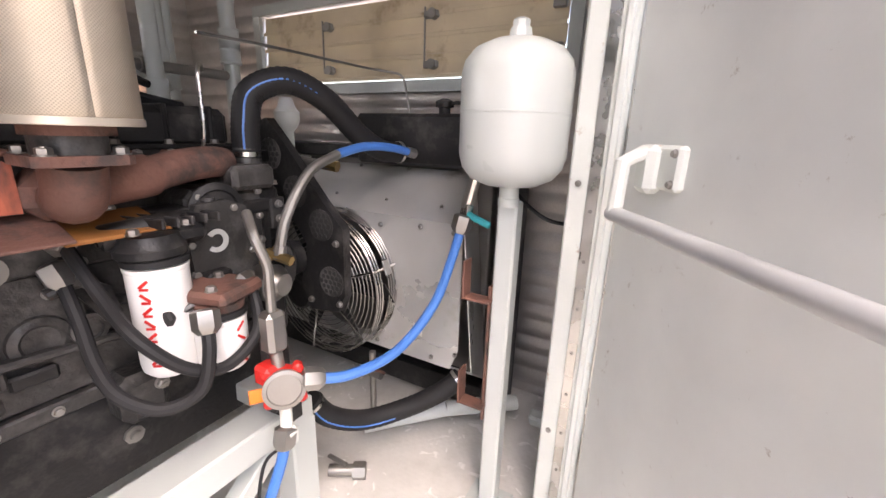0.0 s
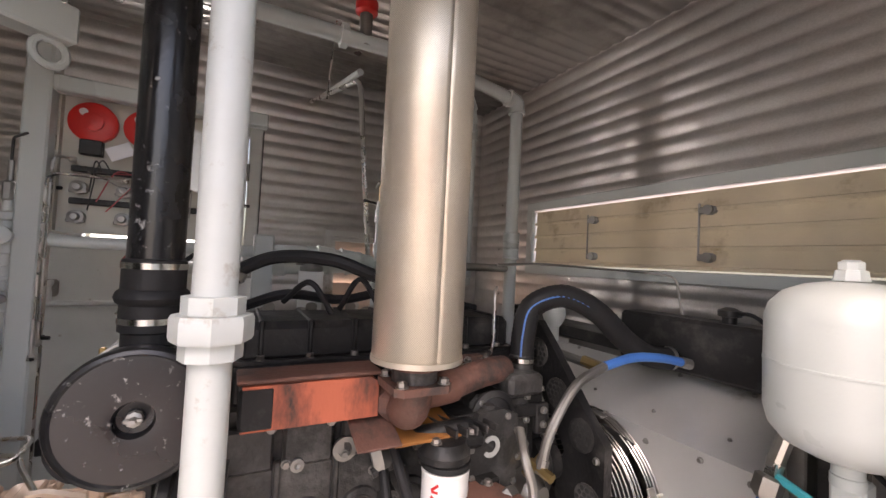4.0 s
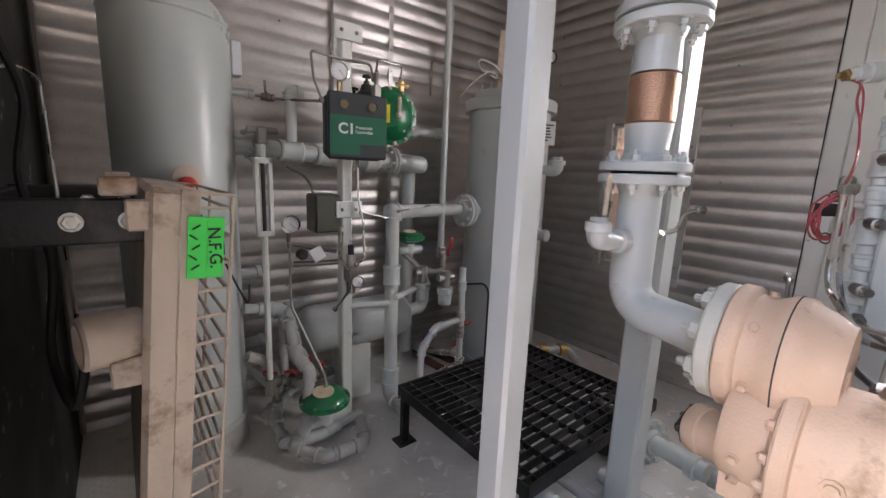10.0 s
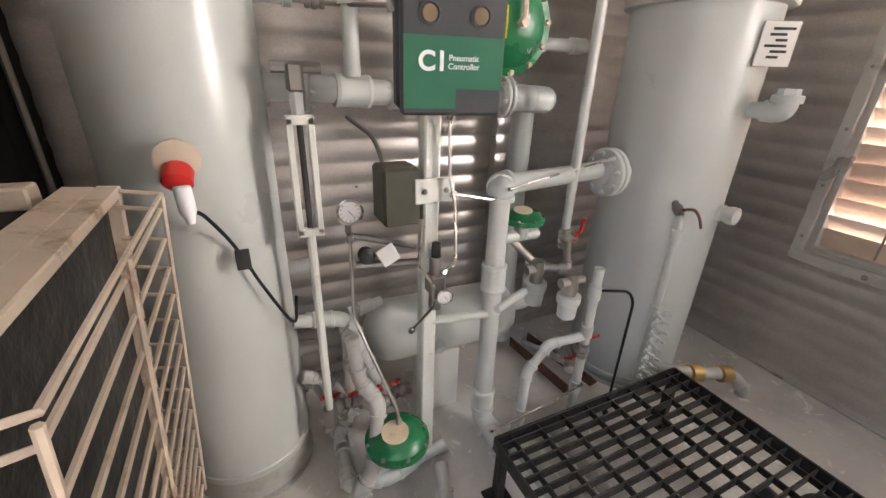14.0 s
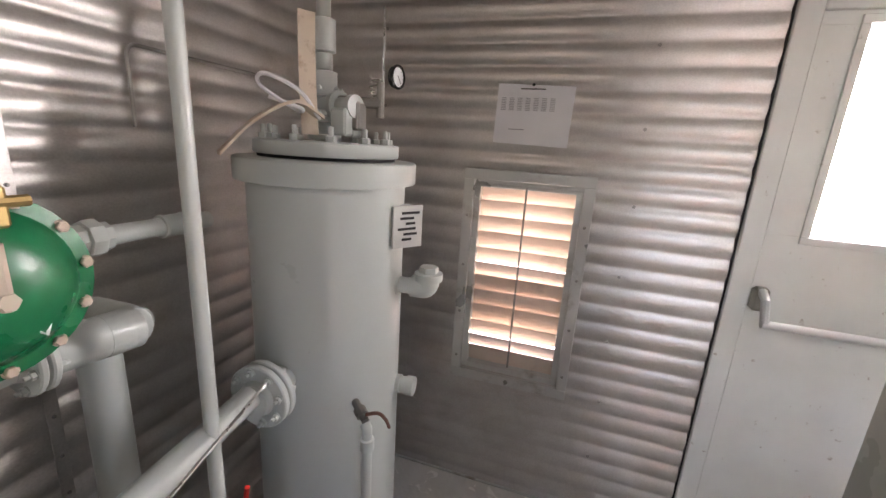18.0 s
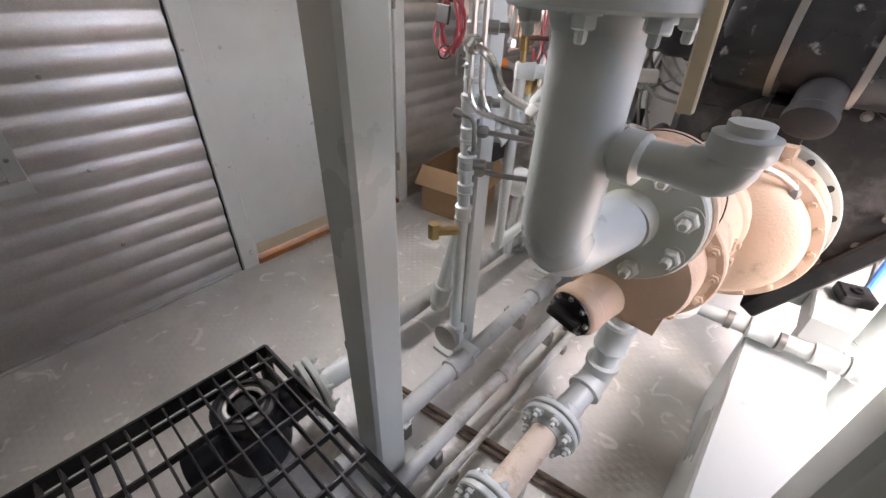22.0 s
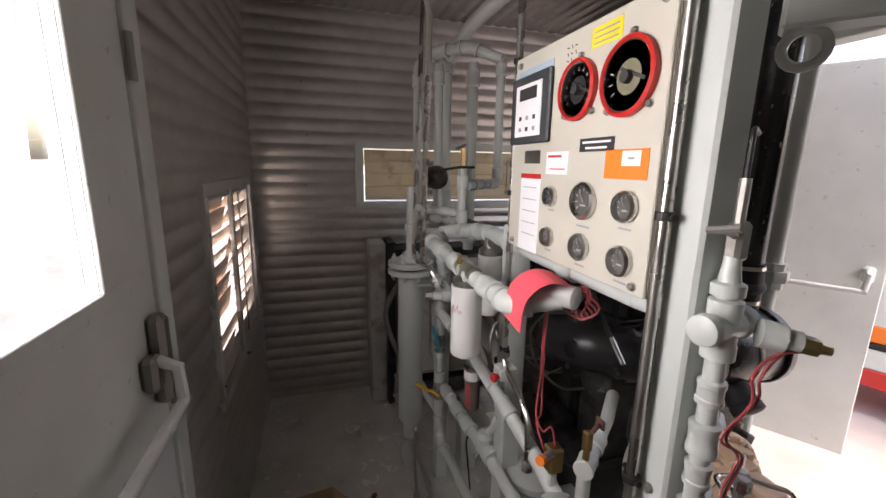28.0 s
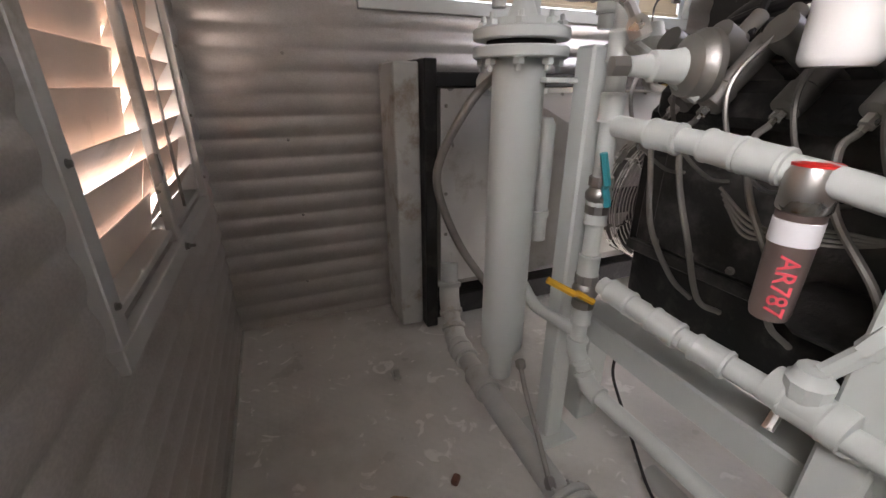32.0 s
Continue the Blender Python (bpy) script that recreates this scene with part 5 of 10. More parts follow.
w = pipes("drain_pipe", [(-0.85, -2.14, 0.50), (-0.86, -2.12, 0.36), (-0.90, -2.06, 0.30), (-0.86, -2.00, 0.11), (-0.80, -1.98, 0.05), (-0.88, -1.86, 0.05), (-1.03, -1.84, 0.06), (-1.06, -1.94, 0.10)], 0.02, GREY_DIRTY, "dusty grey drain pipe looping round the green valve", coupling=((1, 0.5), (5, 0.5)))
ball_valve(w, (-0.93, -2.10, 0.26), (1, 0, 0), 0.014, STEEL, RED, (0.2, 0.5, 0.5), "red lever handle")
ball_valve(w, (-0.80, -2.16, 0.24), (1, 0, 0), 0.014, STEEL, RED, (0.5, 0.5, 0.3), "red lever handle")
w = pipes("drain_pipe", [(-0.745, -2.30, 0.50), (-0.85, -2.22, 0.50), (-0.85, -2.22, 0.20), (-0.93, -2.12, 0.20)], 0.016, GREY_DIRTY, "dusty grey vessel drain pipe", coupling=((1, 0.5),))
ball_valve(thing("needle_valve", (-0.85, -2.35, 1.35), "small steel needle valve with a black wheel", "valve"), (-0.86, -2.36, 1.37), (1, 0, 0), 0.01, STEEL, STEEL, (0.1, 0.3, 1))
tubing("instrument_tube", [(-0.78, -2.35, 1.37), (-0.90, -2.36, 1.37), (-1.02, -2.20, 1.36), (-1.04, -2.06, 1.36)], 0.006, STEEL, "steel tube from vessel to controller")
tubing("instrument_tube", [(-0.95, -2.02, 1.33), (-0.92, -2.02, 1.40), (-0.92, -2.05, 1.50), (-1.05, -2.08, 1.50), (-1.16, -2.06, 1.50), (-1.17, -2.05, 1.44)], 0.005, STEEL, "bent steel tube above the controller", rad=0.02)
tubing("instrument_tube", [(-1.18, -2.05, 1.47), (-1.20, -2.08, 1.53), (-1.33, -2.10, 1.53), (-1.335, -2.12, 1.48)], 0.0045, SILVER, "thin bright tube to the green valve", rad=0.02)
tubing("instrument_tube", [(-1.10, -2.05, 1.13), (-1.105, -2.05, 0.98), (-1.12, -2.04, 0.90), (-1.13, -2.04, 0.74), (-1.085, -2.03, 0.72)], 0.0045, SILVER, "thin bright tube down the post", rad=0.02)
tubing("instrument_tube", [(-1.12, -2.06, 0.93), (-1.25, -2.06, 0.90), (-1.36, -2.12, 0.90)], 0.0045, SILVER, "thin bright tube to the flanged pipe", rad=0.02)
tubing("instrument_tube", [(-1.03, -2.05, 0.87), (-1.01, -2.02, 0.76), (-1.05, -2.01, 0.70), (-1.06, -2.03, 0.62), (-1.0, -2.05, 0.54)], 0.0045, SILVER, "thin bright tube under the switch", rad=0.02)
tubing("instrument_tube", [(-0.87, -2.17, 0.80), (-0.865, -2.16, 0.55), (-0.95, -2.03, 0.28), (-0.95, -2.02, 0.24)], 0.005, STEEL, "bent steel tube to the green valve", rad=0.03)
tubing("instrument_tube", [(-1.29, -2.05, 0.93), (-1.5, -2.09, 0.95), (-1.76, -2.15, 0.965)], 0.0035, SILVER, "thin bright tube along the flanged pipe", rad=0.02)
tubing("instrument_tube", [(-1.27, -1.99, 0.09), (-1.45, -1.93, 0.20), (-1.62, -1.95, 0.21)], 0.004, SILVER, "thin bright rod above the floor", rad=0.02)
pipes("instrument_pipe", [(-0.88, -2.16, 0.72), (-1.05, -2.12, 0.72)], 0.011, STEEL, "short steel pipe under the gauge")
# drain manifold between the tall vessel and the receiver
w = pipes("drain_manifold", [(-0.70, -2.20, 0.555), (-0.83, -2.20, 0.535), (-0.865, -2.20, 0.50), (-0.895, -2.20, 0.36), (-0.955, -2.19, 0.215), (-0.84, -2.24, 0.12), (-0.80, -2.20, 0.06), (-0.785, -2.02, 0.05), (-0.91, -1.995, 0.05), (-1.03, -2.02, 0.06), (-1.11, -2.03, 0.06)], 0.019, GREY, "winding grey drain manifold with red-handled valves", coupling=((0, 0.6), (2, 0.3), (2, 0.8), (3, 0.4), (3, 0.85), (6, 0.2), (6, 0.85), (7, 0.5), (8, 0.5)))
ball_valve(w, (-0.88, -2.19, 0.20), (1, -0.1, 0.3), 0.015, STEEL, RED, (0.6, 0.5, 0.3), "red lever handle")
ball_valve(w, (-1.01, -2.17, 0.215), (1, 0.1, 0.0), 0.014, STEEL, RED, (0.4, 0.7, 0.4), "red lever handle")
part("union_nut", Shape().lathe((-0.845, -2.20, 0.515), (-0.7, 0, -0.7), [(0.02, 0), (0.03, 0.002), (0.03, 0.026), (0.02, 0.028)], 8), GREY, w)
pipes("drain_pipe", [(-0.70, -2.20, 0.36), (-0.76, -2.20, 0.33), (-0.80, -2.20, 0.27), (-0.82, -2.20, 0.20), (-0.82, -2.24, 0.10), (-0.76, -2.26, 0.05)], 0.016, GREY_DIRTY, "dusty grey pipe at the foot of the vessel", coupling=((0, 0.4), (2, 0.6)))
pipes("instrument_pipe", [(-0.86, -2.22, 0.535), (-0.97, -2.24, 0.54)], 0.017, GREY, "short grey pipe into the receiver", coupling=((0, 0.5),))
for x0, x1 in ((-1.70, -1.73), (-1.80, -1.86)):
    br = thing("steel_angle", ((x0 + x1) / 2, -2.28, 0), "rusty steel angle bar lying on the floor", "angle bar", group="angle bars behind the vessels")
    d_ = Vector((x1 - x0, 0.36, 0)).normalized()
    tm_ = Matrix((d_.cross(Vector((0, 0, 1))), d_, Vector((0, 0, 1)))).transposed()
    c_ = Vector(((x0 + x1) / 2, -2.28, 0))
    part("flat", Shape().box(c_ + Vector((0, 0, 0.0035)), (0.05, 0.38, 0.005), 0.001, tm_), RUST, br)
    part("upright", Shape().box(c_ + tm_ @ Vector((0.0225, 0, 0.0285)), (0.005, 0.38, 0.045), 0.001, tm_), RUST, br)
pipes("drain_pipe", [(-1.62, -2.02, 0.22), (-1.70, -2.10, 0.16), (-1.72, -2.25, 0.10), (-1.70, -2.40, 0.06)], 0.013, GREY_DIRTY, "thin dusty pipe behind the strainers", coupling=((1, 0.5),))
ball_valve(thing("drain_valve", (-1.65, -2.05, 0.17), "small drain valve with a red lever", "valve"), (-1.66, -2.06, 0.19), (-0.7, -0.7, -0.3), 0.013, STEEL, RED, (-0.4, 0.8, 0.5), "red lever handle")
g9 = thing("pressure_gauge", (-1.03, -2.06, 1.42), "round pressure gauge above the controller", "gauge")
gauge(g9, (-1.03, -2.05, 1.45), (0.1, 1, 0), 0.033)
part("stem", Shape().cyl((-1.03, -2.06, 1.355), (-1.03, -2.06, 1.43), 0.007, 8), BRASS, g9)
tubing("wall_conduit", [(-1.24, S + 0.02, 1.36), (-1.24, S + 0.02, 2.34), (-1.3, S + 0.02, 2.37), (W + 0.05, S + 0.02, 2.37)], 0.007, STEEL, "thin steel conduit on the wall", nuts=False)
tubing("wall_conduit", [(-1.85, S + 0.02, 1.55), (-1.85, S + 0.02, 1.75), (-2.3, S + 0.02, 1.75)], 0.005, STEEL, "thin bent conduit on the wall", nuts=False)
seam = Shape()
seam.box((-1.58, S + 0.0105, 1.25), (0.028, 0.003, 2.48), 0.001)
sm = solo("seam_strip", seam, GALV, "riveted sheet-metal seam strip on the wall", "strip", kind="structure")
for k in range(22):
    bolt(0.004, STEEL, sm, (-1.58, S + 0.012, 0.1 + 0.11 * k), (0, 1, 0))

# catalytic heater on wall arms
HT = Matrix.Translation((-0.405, -1.64, 0.72)) @ Matrix.Rotation(radians(-5), 4, "Y")
ht = thing("gas_heater", (-0.42, -1.64, 0.38), "beige gas heater with a wire guard on black wall arms", "heater")
def hb(c, s, b=0.004): return Shape().box(HT @ Vector(c), s, b, HT.to_3x3())
part("housing", hb((0.012, 0, 0), (0.055, 0.54, 0.66), 0.01), BEIGE, ht)
rim = Shape()
for c, s in (((-0.022, 0.262, 0), (0.03, 0.016, 0.66)), ((-0.022, -0.262, 0), (0.03, 0.016, 0.66)), ((-0.022, 0, 0.322), (0.03, 0.508, 0.016)), ((-0.022, 0, -0.322), (0.03, 0.508, 0.016))):
    rim.box(HT @ Vector(c), s, 0.002, HT.to_3x3())
part("rim", rim, BEIGE, ht)
part("burner_pad", hb((-0.018, 0, 0), (0.004, 0.50, 0.62), 0.001), BLACK, ht)
for k in range(13):
    z = 0.30 - 0.05 * k
    part("guard_wire", Shape().tube([HT @ Vector(p) for p in ((-0.03, 0.255, z), (-0.088, 0.235, z), (-0.088, -0.235, z), (-0.03, -0.255, z))], 0.0036, 6), BEIGE, ht)
for y in (0.24, 0.0, -0.24):
    part("guard_bar", Shape().cyl(HT @ Vector((-0.092, y, 0.32)), HT @ Vector((-0.092, y, -0.32)), 0.0036, 6), BEIGE, ht)
part("guard_lip", Shape().tube([HT @ Vector(p) for p in ((-0.03, 0.255, 0.325), (-0.092, 0.235, 0.325), (-0.092, -0.235, 0.325), (-0.03, -0.255, 0.325))], 0.0035, 6), BEIGE, ht)
for y in (0.235, -0.235):
    arm = part("wall_arm", Shape().box((-0.285, -1.64 + y, 0.995), (0.24, 0.012, 0.072), 0.005), BLACK, ht, "black slotted steel arm")
    bolt(0.012, SILVER, arm, (-0.37, -1.64 + y + 0.006, 0.995), (0, 1, 0), 0.016)
    bolt(0.012, SILVER, arm, (-0.30, -1.64 + y + 0.006, 0.995), (0, 1, 0), 0.012)
    part("arm_lug", Shape().box((-0.395, -1.64 + y * 1.06, 1.005), (0.06, 0.03, 0.05), 0.003), BEIGE, ht)
    part("arm_lug", Shape().box((-0.36, -1.64 + y * 0.96, 1.05), (0.05, 0.04, 0.03), 0.003), BEIGE, ht)
part("wall_rail", Shape().box((E - 0.012, -1.64, 0.985), (0.02, 0.80, 0.085), 0.004), BLACK, ht, "black steel wall rail")
can = part("gas_valve", Shape().lathe((-0.375, -1.445, 0.79), (1, 0.25, 0), [(0.042, 0), (0.046, 0.005), (0.046, 0.085), (0.042, 0.09), (0.034, 0.091), (0.032, 0.076), (0, 0.076)], 24), BEIGE, ht)
part("bracket", Shape().box((-0.36, -1.41, 0.735), (0.07, 0.03, 0.05), 0.003), BEIGE, can)
for dx in (0.0, 0.029):
    tag = part("warning_tag", hb((-0.03 - dx * 0.92, 0.29 - dx * 0.2, 0.235), (0.029, 0.0025, 0.105), 0.001), TAGGREEN, ht, "fluorescent green hand-written tag")
    if dx:
        words("N.F.G.", 0.027, HT @ Vector((-0.03 - dx * 0.92, 0.2925 - dx * 0.2, 0.235)), (0, 0, -1), (-1, 0, 0), INK, "handwriting", tag)
    else:
        sc = Shape()
        for k in range(5):
            sc.box(HT @ Vector((-0.028 + 0.004 * (k % 2), 0.2925, 0.27 - 0.017 * k)), (0.014, 0.002, 0.0025), 0.0004, HT.to_3x3() @ Matrix.Rotation(0.6 * (-1) ** k, 3, "Y"))
        part("handwriting", sc, INK, tag)
tubing("gas_hose", [(E - 0.02, -1.72, 1.36), (-0.205, -1.73, 1.30), (-0.23, -1.72, 1.20), (-0.215, -1.68, 1.05), (-0.25, -1.62, 0.90), (-0.24, -1.56, 0.74), (-0.27, -1.48, 0.66), (-0.30, -1.45, 0.78)], 0.008, RUBBER, "dark gas hose hanging to the heater", smooth=True, nuts=False)
tubing("sensor_rod", [(E - 0.01, -1.78, 1.26), (-0.22, -1.78, 1.27), (-0.25, -1.78, 1.25), (-0.27, -1.72, 0.62)], 0.004, SILVER, "thin bright rod beside the heater", rad=0.015, nuts=False)
tubing("wall_conduit", [(E - 0.012, -2.5, 0.06), (E - 0.012, -2.5, 2.45)], 0.009, STEEL, "steel conduit in the corner", nuts=False)

# ---- step grating ----
gr = thing("step_platform", (-1.575, -1.515, 0), "low black plastic grating platform on steel legs", "platform")
gx0, gx1, gy0, gy1 = -1.965, -1.185, -1.85, -1.18
fs = Shape()
for c, s in ((((gx0 + gx1) / 2, gy0, 0.225), (gx1 - gx0, 0.008, 0.045)), (((gx0 + gx1) / 2, gy1, 0.225), (gx1 - gx0, 0.008, 0.045)), ((gx0, (gy0 + gy1) / 2, 0.225), (0.008, gy1 - gy0, 0.045)), ((gx1, (gy0 + gy1) / 2, 0.225), (0.008, gy1 - gy0, 0.045))):
    fs.box(c, s, 0.001)
part("edge_frame", fs, BLACK, gr)
mx = mesh_of("bar", Shape().box((0, 0, 0), (gx1 - gx0 - 0.01, 0.005, 0.032), 0.001), BLACK)
my = mesh_of("cross_bar", Shape().box((0, 0, 0), (0.006, gy1 - gy0 - 0.01, 0.022), 0.001), BLACK)
for k in range(17):
    piece("bar", mx, Matrix.Translation(((gx0 + gx1) / 2, gy0 + 0.0385 * (k + 0.5) + 0.006, 0.228)), gr)
for k in range(8):
    piece("cross_bar", my, Matrix.Translation((gx0 + 0.097 * (k + 0.5), (gy0 + gy1) / 2, 0.232)), gr)
for x in (gx0 + 0.02, gx1 - 0.02):
    for y in (gy0 + 0.02, gy1 - 0.02):
        lgp = part("leg", Shape().box((x, y, 0.105), (0.03, 0.03, 0.2), 0.003), BLACK, gr)
        part("foot", Shape().box((x, y, 0.004), (0.08, 0.07, 0.008), 0.002), BLACK, lgp)
        bolt(0.008, BLACK, lgp, (x + 0.025, y + 0.02, 0.008), (0, 0, 1))

# ---- lifting frame ----
lf = thing("lifting_frame", (-1.32, -1.11, 0), "grey square-tube lifting frame with a cantilever beam", "frame")
part("column", Shape().box((-0.945, -1.085, 0.99), (0.066, 0.066, 1.96), 0.008), GREY, lf)
part("column", Shape().box((-1.58, -1.10, 0.99), (0.085, 0.085, 1.96), 0.008), GREY, lf)
for x, y in ((-0.945, -1.085), (-1.58, -1.10)):
    part("base_plate", Shape().box((x, y, 0.006), (0.17, 0.17, 0.012), 0.002), GREY, lf)
part("cross_beam", Shape().box((-1.27, -1.095, 2.015), (0.72, 0.08, 0.09), 0.008), GREY, lf)
JIB = Matrix.Translation((-1.18, -0.785, 1.89)) @ Matrix.Rotation(math.atan2(0.475, 0.60), 4, "Z")
part("cantilever_beam", Shape().box(JIB @ Vector((0, 0, 0)), (0.075, 0.755, 0.095), 0.006, JIB.to_3x3()), GREY, lf)
part("knee", Shape().slab([(0, 0), (0.14, 0), (0, -0.14)], JIB.to_3x3() @ Vector((1, 0, 0)), 0.012, JIB @ Vector((-0.006, -0.34, -0.05)), JIB.to_3x3() @ Vector((0, 1, 0))), GREY, lf)
part("lifting_eye", Shape().tube([JIB @ Vector((0, 0.335 + 0.034 * math.cos(a * 0.349), -0.080 + 0.034 * math.sin(a * 0.349))) for a in range(18)], 0.010, 8, closed=True), GREY, lf)

# ---- suction line and compressor ----
sx, sy = -1.287, -1.02
su = thing("suction_pipe", (sx, sy, 0.79), "thick grey suction pipe with a braided copper expansion joint", "pipe")
part("upper_pipe", Shape().cyl((sx, sy, 1.45), (sx, sy, TOP), 0.052, 28), GREY, su)
flange(su, (sx, sy, 1.43), (0, 0, 1), 0.094, 0.021, GREY, 8)
part("neck", Shape().lathe((sx, sy, 1.32), (0, 0, 1), [(0.05, 0), (0.048, 0.03), (0.045, 0.10)], 24), GREY, su)
part("braided_joint", Shape().lathe((sx, sy, 1.215), (0, 0, 1), [(0.045, 0), (0.05, 0.004), (0.051, 0.03), (0.0495, 0.05), (0.051, 0.07), (0.05, 0.1), (0.045, 0.104)], 32), COPPER, su, "tarnished braided copper joint")
part("neck", Shape().lathe((sx, sy, 1.13), (0, 0, 1), [(0.05, 0), (0.045, 0.03), (0.05, 0.085)], 24), GREY, su)
flange(su, (sx, sy, 1.11), (0, 0, 1), 0.094, 0.021, GREY, 8)
part("elbow_pipe", Shape().tube([Vector((sx, sy, 1.09)), Vector((sx, sy, 0.97))] + rounded([(sx, sy, 0.95), (sx, sy, 0.805), (-1.258, -0.84, 0.795)], 0.12, 9), 0.0455, 32), GREY, su)
part("branch", Shape().cyl((sx, sy, 0.958), (-1.16, -1.025, 0.965), 0.019, 14).lathe((-1.235, sy - 0.003, 0.96), (1, -0.1, 0), [(0.028, 0), (0.027, 0.022), (0.019, 0.026)], 14), GREY, su)
part("branch_elbow", Shape().tube(rounded([(-1.175, -1.023, 0.965), (-1.138, -1.028, 0.966), (-1.138, -1.028, 1.005)], 0.026), 0.022, 16).lathe((-1.138, -1.028, 0.985), (0, 0, 1), [(0.025, 0), (0.027, 0.003), (0.027, 0.02), (0.018, 0.022), (0.018, 0.030), (0, 0.031)], 16), GREY, su)
part("flag_handle", Shape().box((-1.19, -1.045, 1.06), (0.015, 0.006, 0.09), 0.003, Matrix.Rotation(-0.06, 3, "Y")), CREAM, su, "rusty tag hanging from the flange")
tubing("instrument_tube", [(sx - 0.06, sy + 0.02, 0.97), (sx - 0.13, sy + 0.04, 0.98), (sx - 0.15, sy + 0.04, 1.02), (sx - 0.20, sy + 0.06, 1.03)], 0.006, SILVER, "short bent bright tube on the suction pipe", rad=0.02)

cp = thing("screw_compressor", (-1.2, -0.5, 0.18), "tan painted screw compressor with bolted flanges", "compressor")
AX = Vector((0, 1, 0.0))
F = Vector((-1.257, -0.80, 0.795))
f1 = part("inlet_flange", Shape().lathe(F, AX, [(0.046, -0.06), (0.05, -0.03), (0.109, -0.024), (0.112, -0.02), (0.112, 0.0), (0.109, 0.004)], 44), TANPALE, cp, "pale grey inlet flange")
ring(f1, F - AX * 0.024, -AX, 0.088, 8, 0.0165, TANPALE, 0.35, 0.03)
# upper inlet casting: collar, waist and a shoulder that rolls over onto the rotor housing
b1 = part("inlet_housing", Shape().lathe(F + AX * 0.006, AX, [(0.113, 0), (0.117, 0.004), (0.117, 0.022), (0.113, 0.028), (0.104, 0.032), (0.100, 0.042), (0.101, 0.055), (0.108, 0.070), (0.112, 0.078), (0.113, 0.098), (0.110, 0.106), (0.104, 0.112), (0.094, 0.135), (0.080, 0.160)], 48), TAN, cp)
for k in range(6):
    q = Matrix.Rotation(k * 1.047 + 0.4, 3, AX) @ Vector((0.102, 0, 0))
    bolt(0.008, TAN, b1, F + AX * 0.052 + q, q)
part("housing_groove", Shape().lathe(F + AX * 0.090, AX, [(0.1105, 0), (0.1142, 0.001), (0.1142, 0.0025), (0.1105, 0.0035)], 44), INK, b1, "dark joint line")
# rotor housing, lower than the inlet
R0 = Vector((-1.232, -0.685, 0.662))
part("neck", Shape().slab([(-0.10, -0.02), (0.10, -0.02), (0.085, 0.12), (-0.085, 0.12)], AX, 0.11, (-1.245, -0.757, 0.665), (1, 0, 0)), TAN, cp)
lw = part("lower_inlet_end", Shape().lathe(R0, AX, [(0.07, -0.085), (0.098, -0.08), (0.104, -0.07), (0.106, -0.012), (0.118, -0.006)], 44), TAN, cp)
for k in range(7):
    q = Matrix.Rotation(k * 0.5 + 0.2, 3, AX) @ Vector((0.106, 0, 0))
    bolt(0.008, TAN, lw, R0 - AX * 0.05 + q, q)
fr = part("front_flange", Shape().lathe(R0, AX, [(0.10, -0.006), (0.129, -0.004), (0.132, 0), (0.132, 0.018), (0.129, 0.022), (0.118, 0.025)], 52), TAN, cp)
ring(fr, R0 - AX * 0.005, -AX, 0.118, 14, 0.009, TAN, 0.1, 0.012)
bd = part("rotor_housing", Shape().lathe(R0, AX, [(0.118, 0.022), (0.119, 0.05), (0.1195, 0.13), (0.121, 0.195), (0.123, 0.20), (0.128, 0.203), (0.131, 0.207), (0.131, 0.232), (0.1285, 0.236), (0.1285, 0.262), (0.125, 0.266), (0.10, 0.268)], 60), TAN, cp)
part("seam", Shape().lathe(R0 + AX * 0.2345, AX, [(0.1285, 0), (0.1297, 0.0006), (0.1297, 0.0022), (0.1285, 0.003)], 52), INK, bd, "dark joint line")
ring(bd, R0 + AX * 0.267, AX, 0.115, 14, 0.0095, TAN, 0.1, 0.012)
part("top_pad", Shape().box(R0 + Vector((0.0, 0.16, 0.122)), (0.075, 0.055, 0.02), 0.006), TAN, bd)
part("top_pad", Shape().box(R0 + Vector((0.02, 0.245, 0.128)), (0.085, 0.04, 0.014), 0.004), TAN, bd)
part("lifting_eye", Shape().tube([R0 + Vector((-0.01 + 0.016 * math.cos(a * 0.524), 0.05, 0.126 + 0.016 * math.sin(a * 0.524))) for a in range(12)], 0.005, 8, closed=True), TAN, bd)
for y in (0.07, 0.15):
    part("plug", Shape().lathe(R0 + Vector((0.117, y, 0.012)), (1, 0, 0.1), [(0.014, 0), (0.014, 0.006), (0.009, 0.007), (0.009, 0.014), (0, 0.015)], 8), TAN, bd)
# reduced neck and bolted bearing end
be = part("bearing_neck", Shape().lathe(R0, AX, [(0.10, 0.266), (0.098, 0.285), (0.092, 0.30), (0.092, 0.36)], 44), TAN, cp)
for k in range(12):
    q = Matrix.Rotation(k * 0.5236, 3, AX) @ Vector((0.1, 0, 0))
    part("neck_rib", Shape().box(R0 + AX * 0.31 + q * 0.96, (0.014, 0.07, 0.012), 0.003, Matrix((q.normalized(), AX, q.normalized().cross(AX))).transposed()), TAN, be)
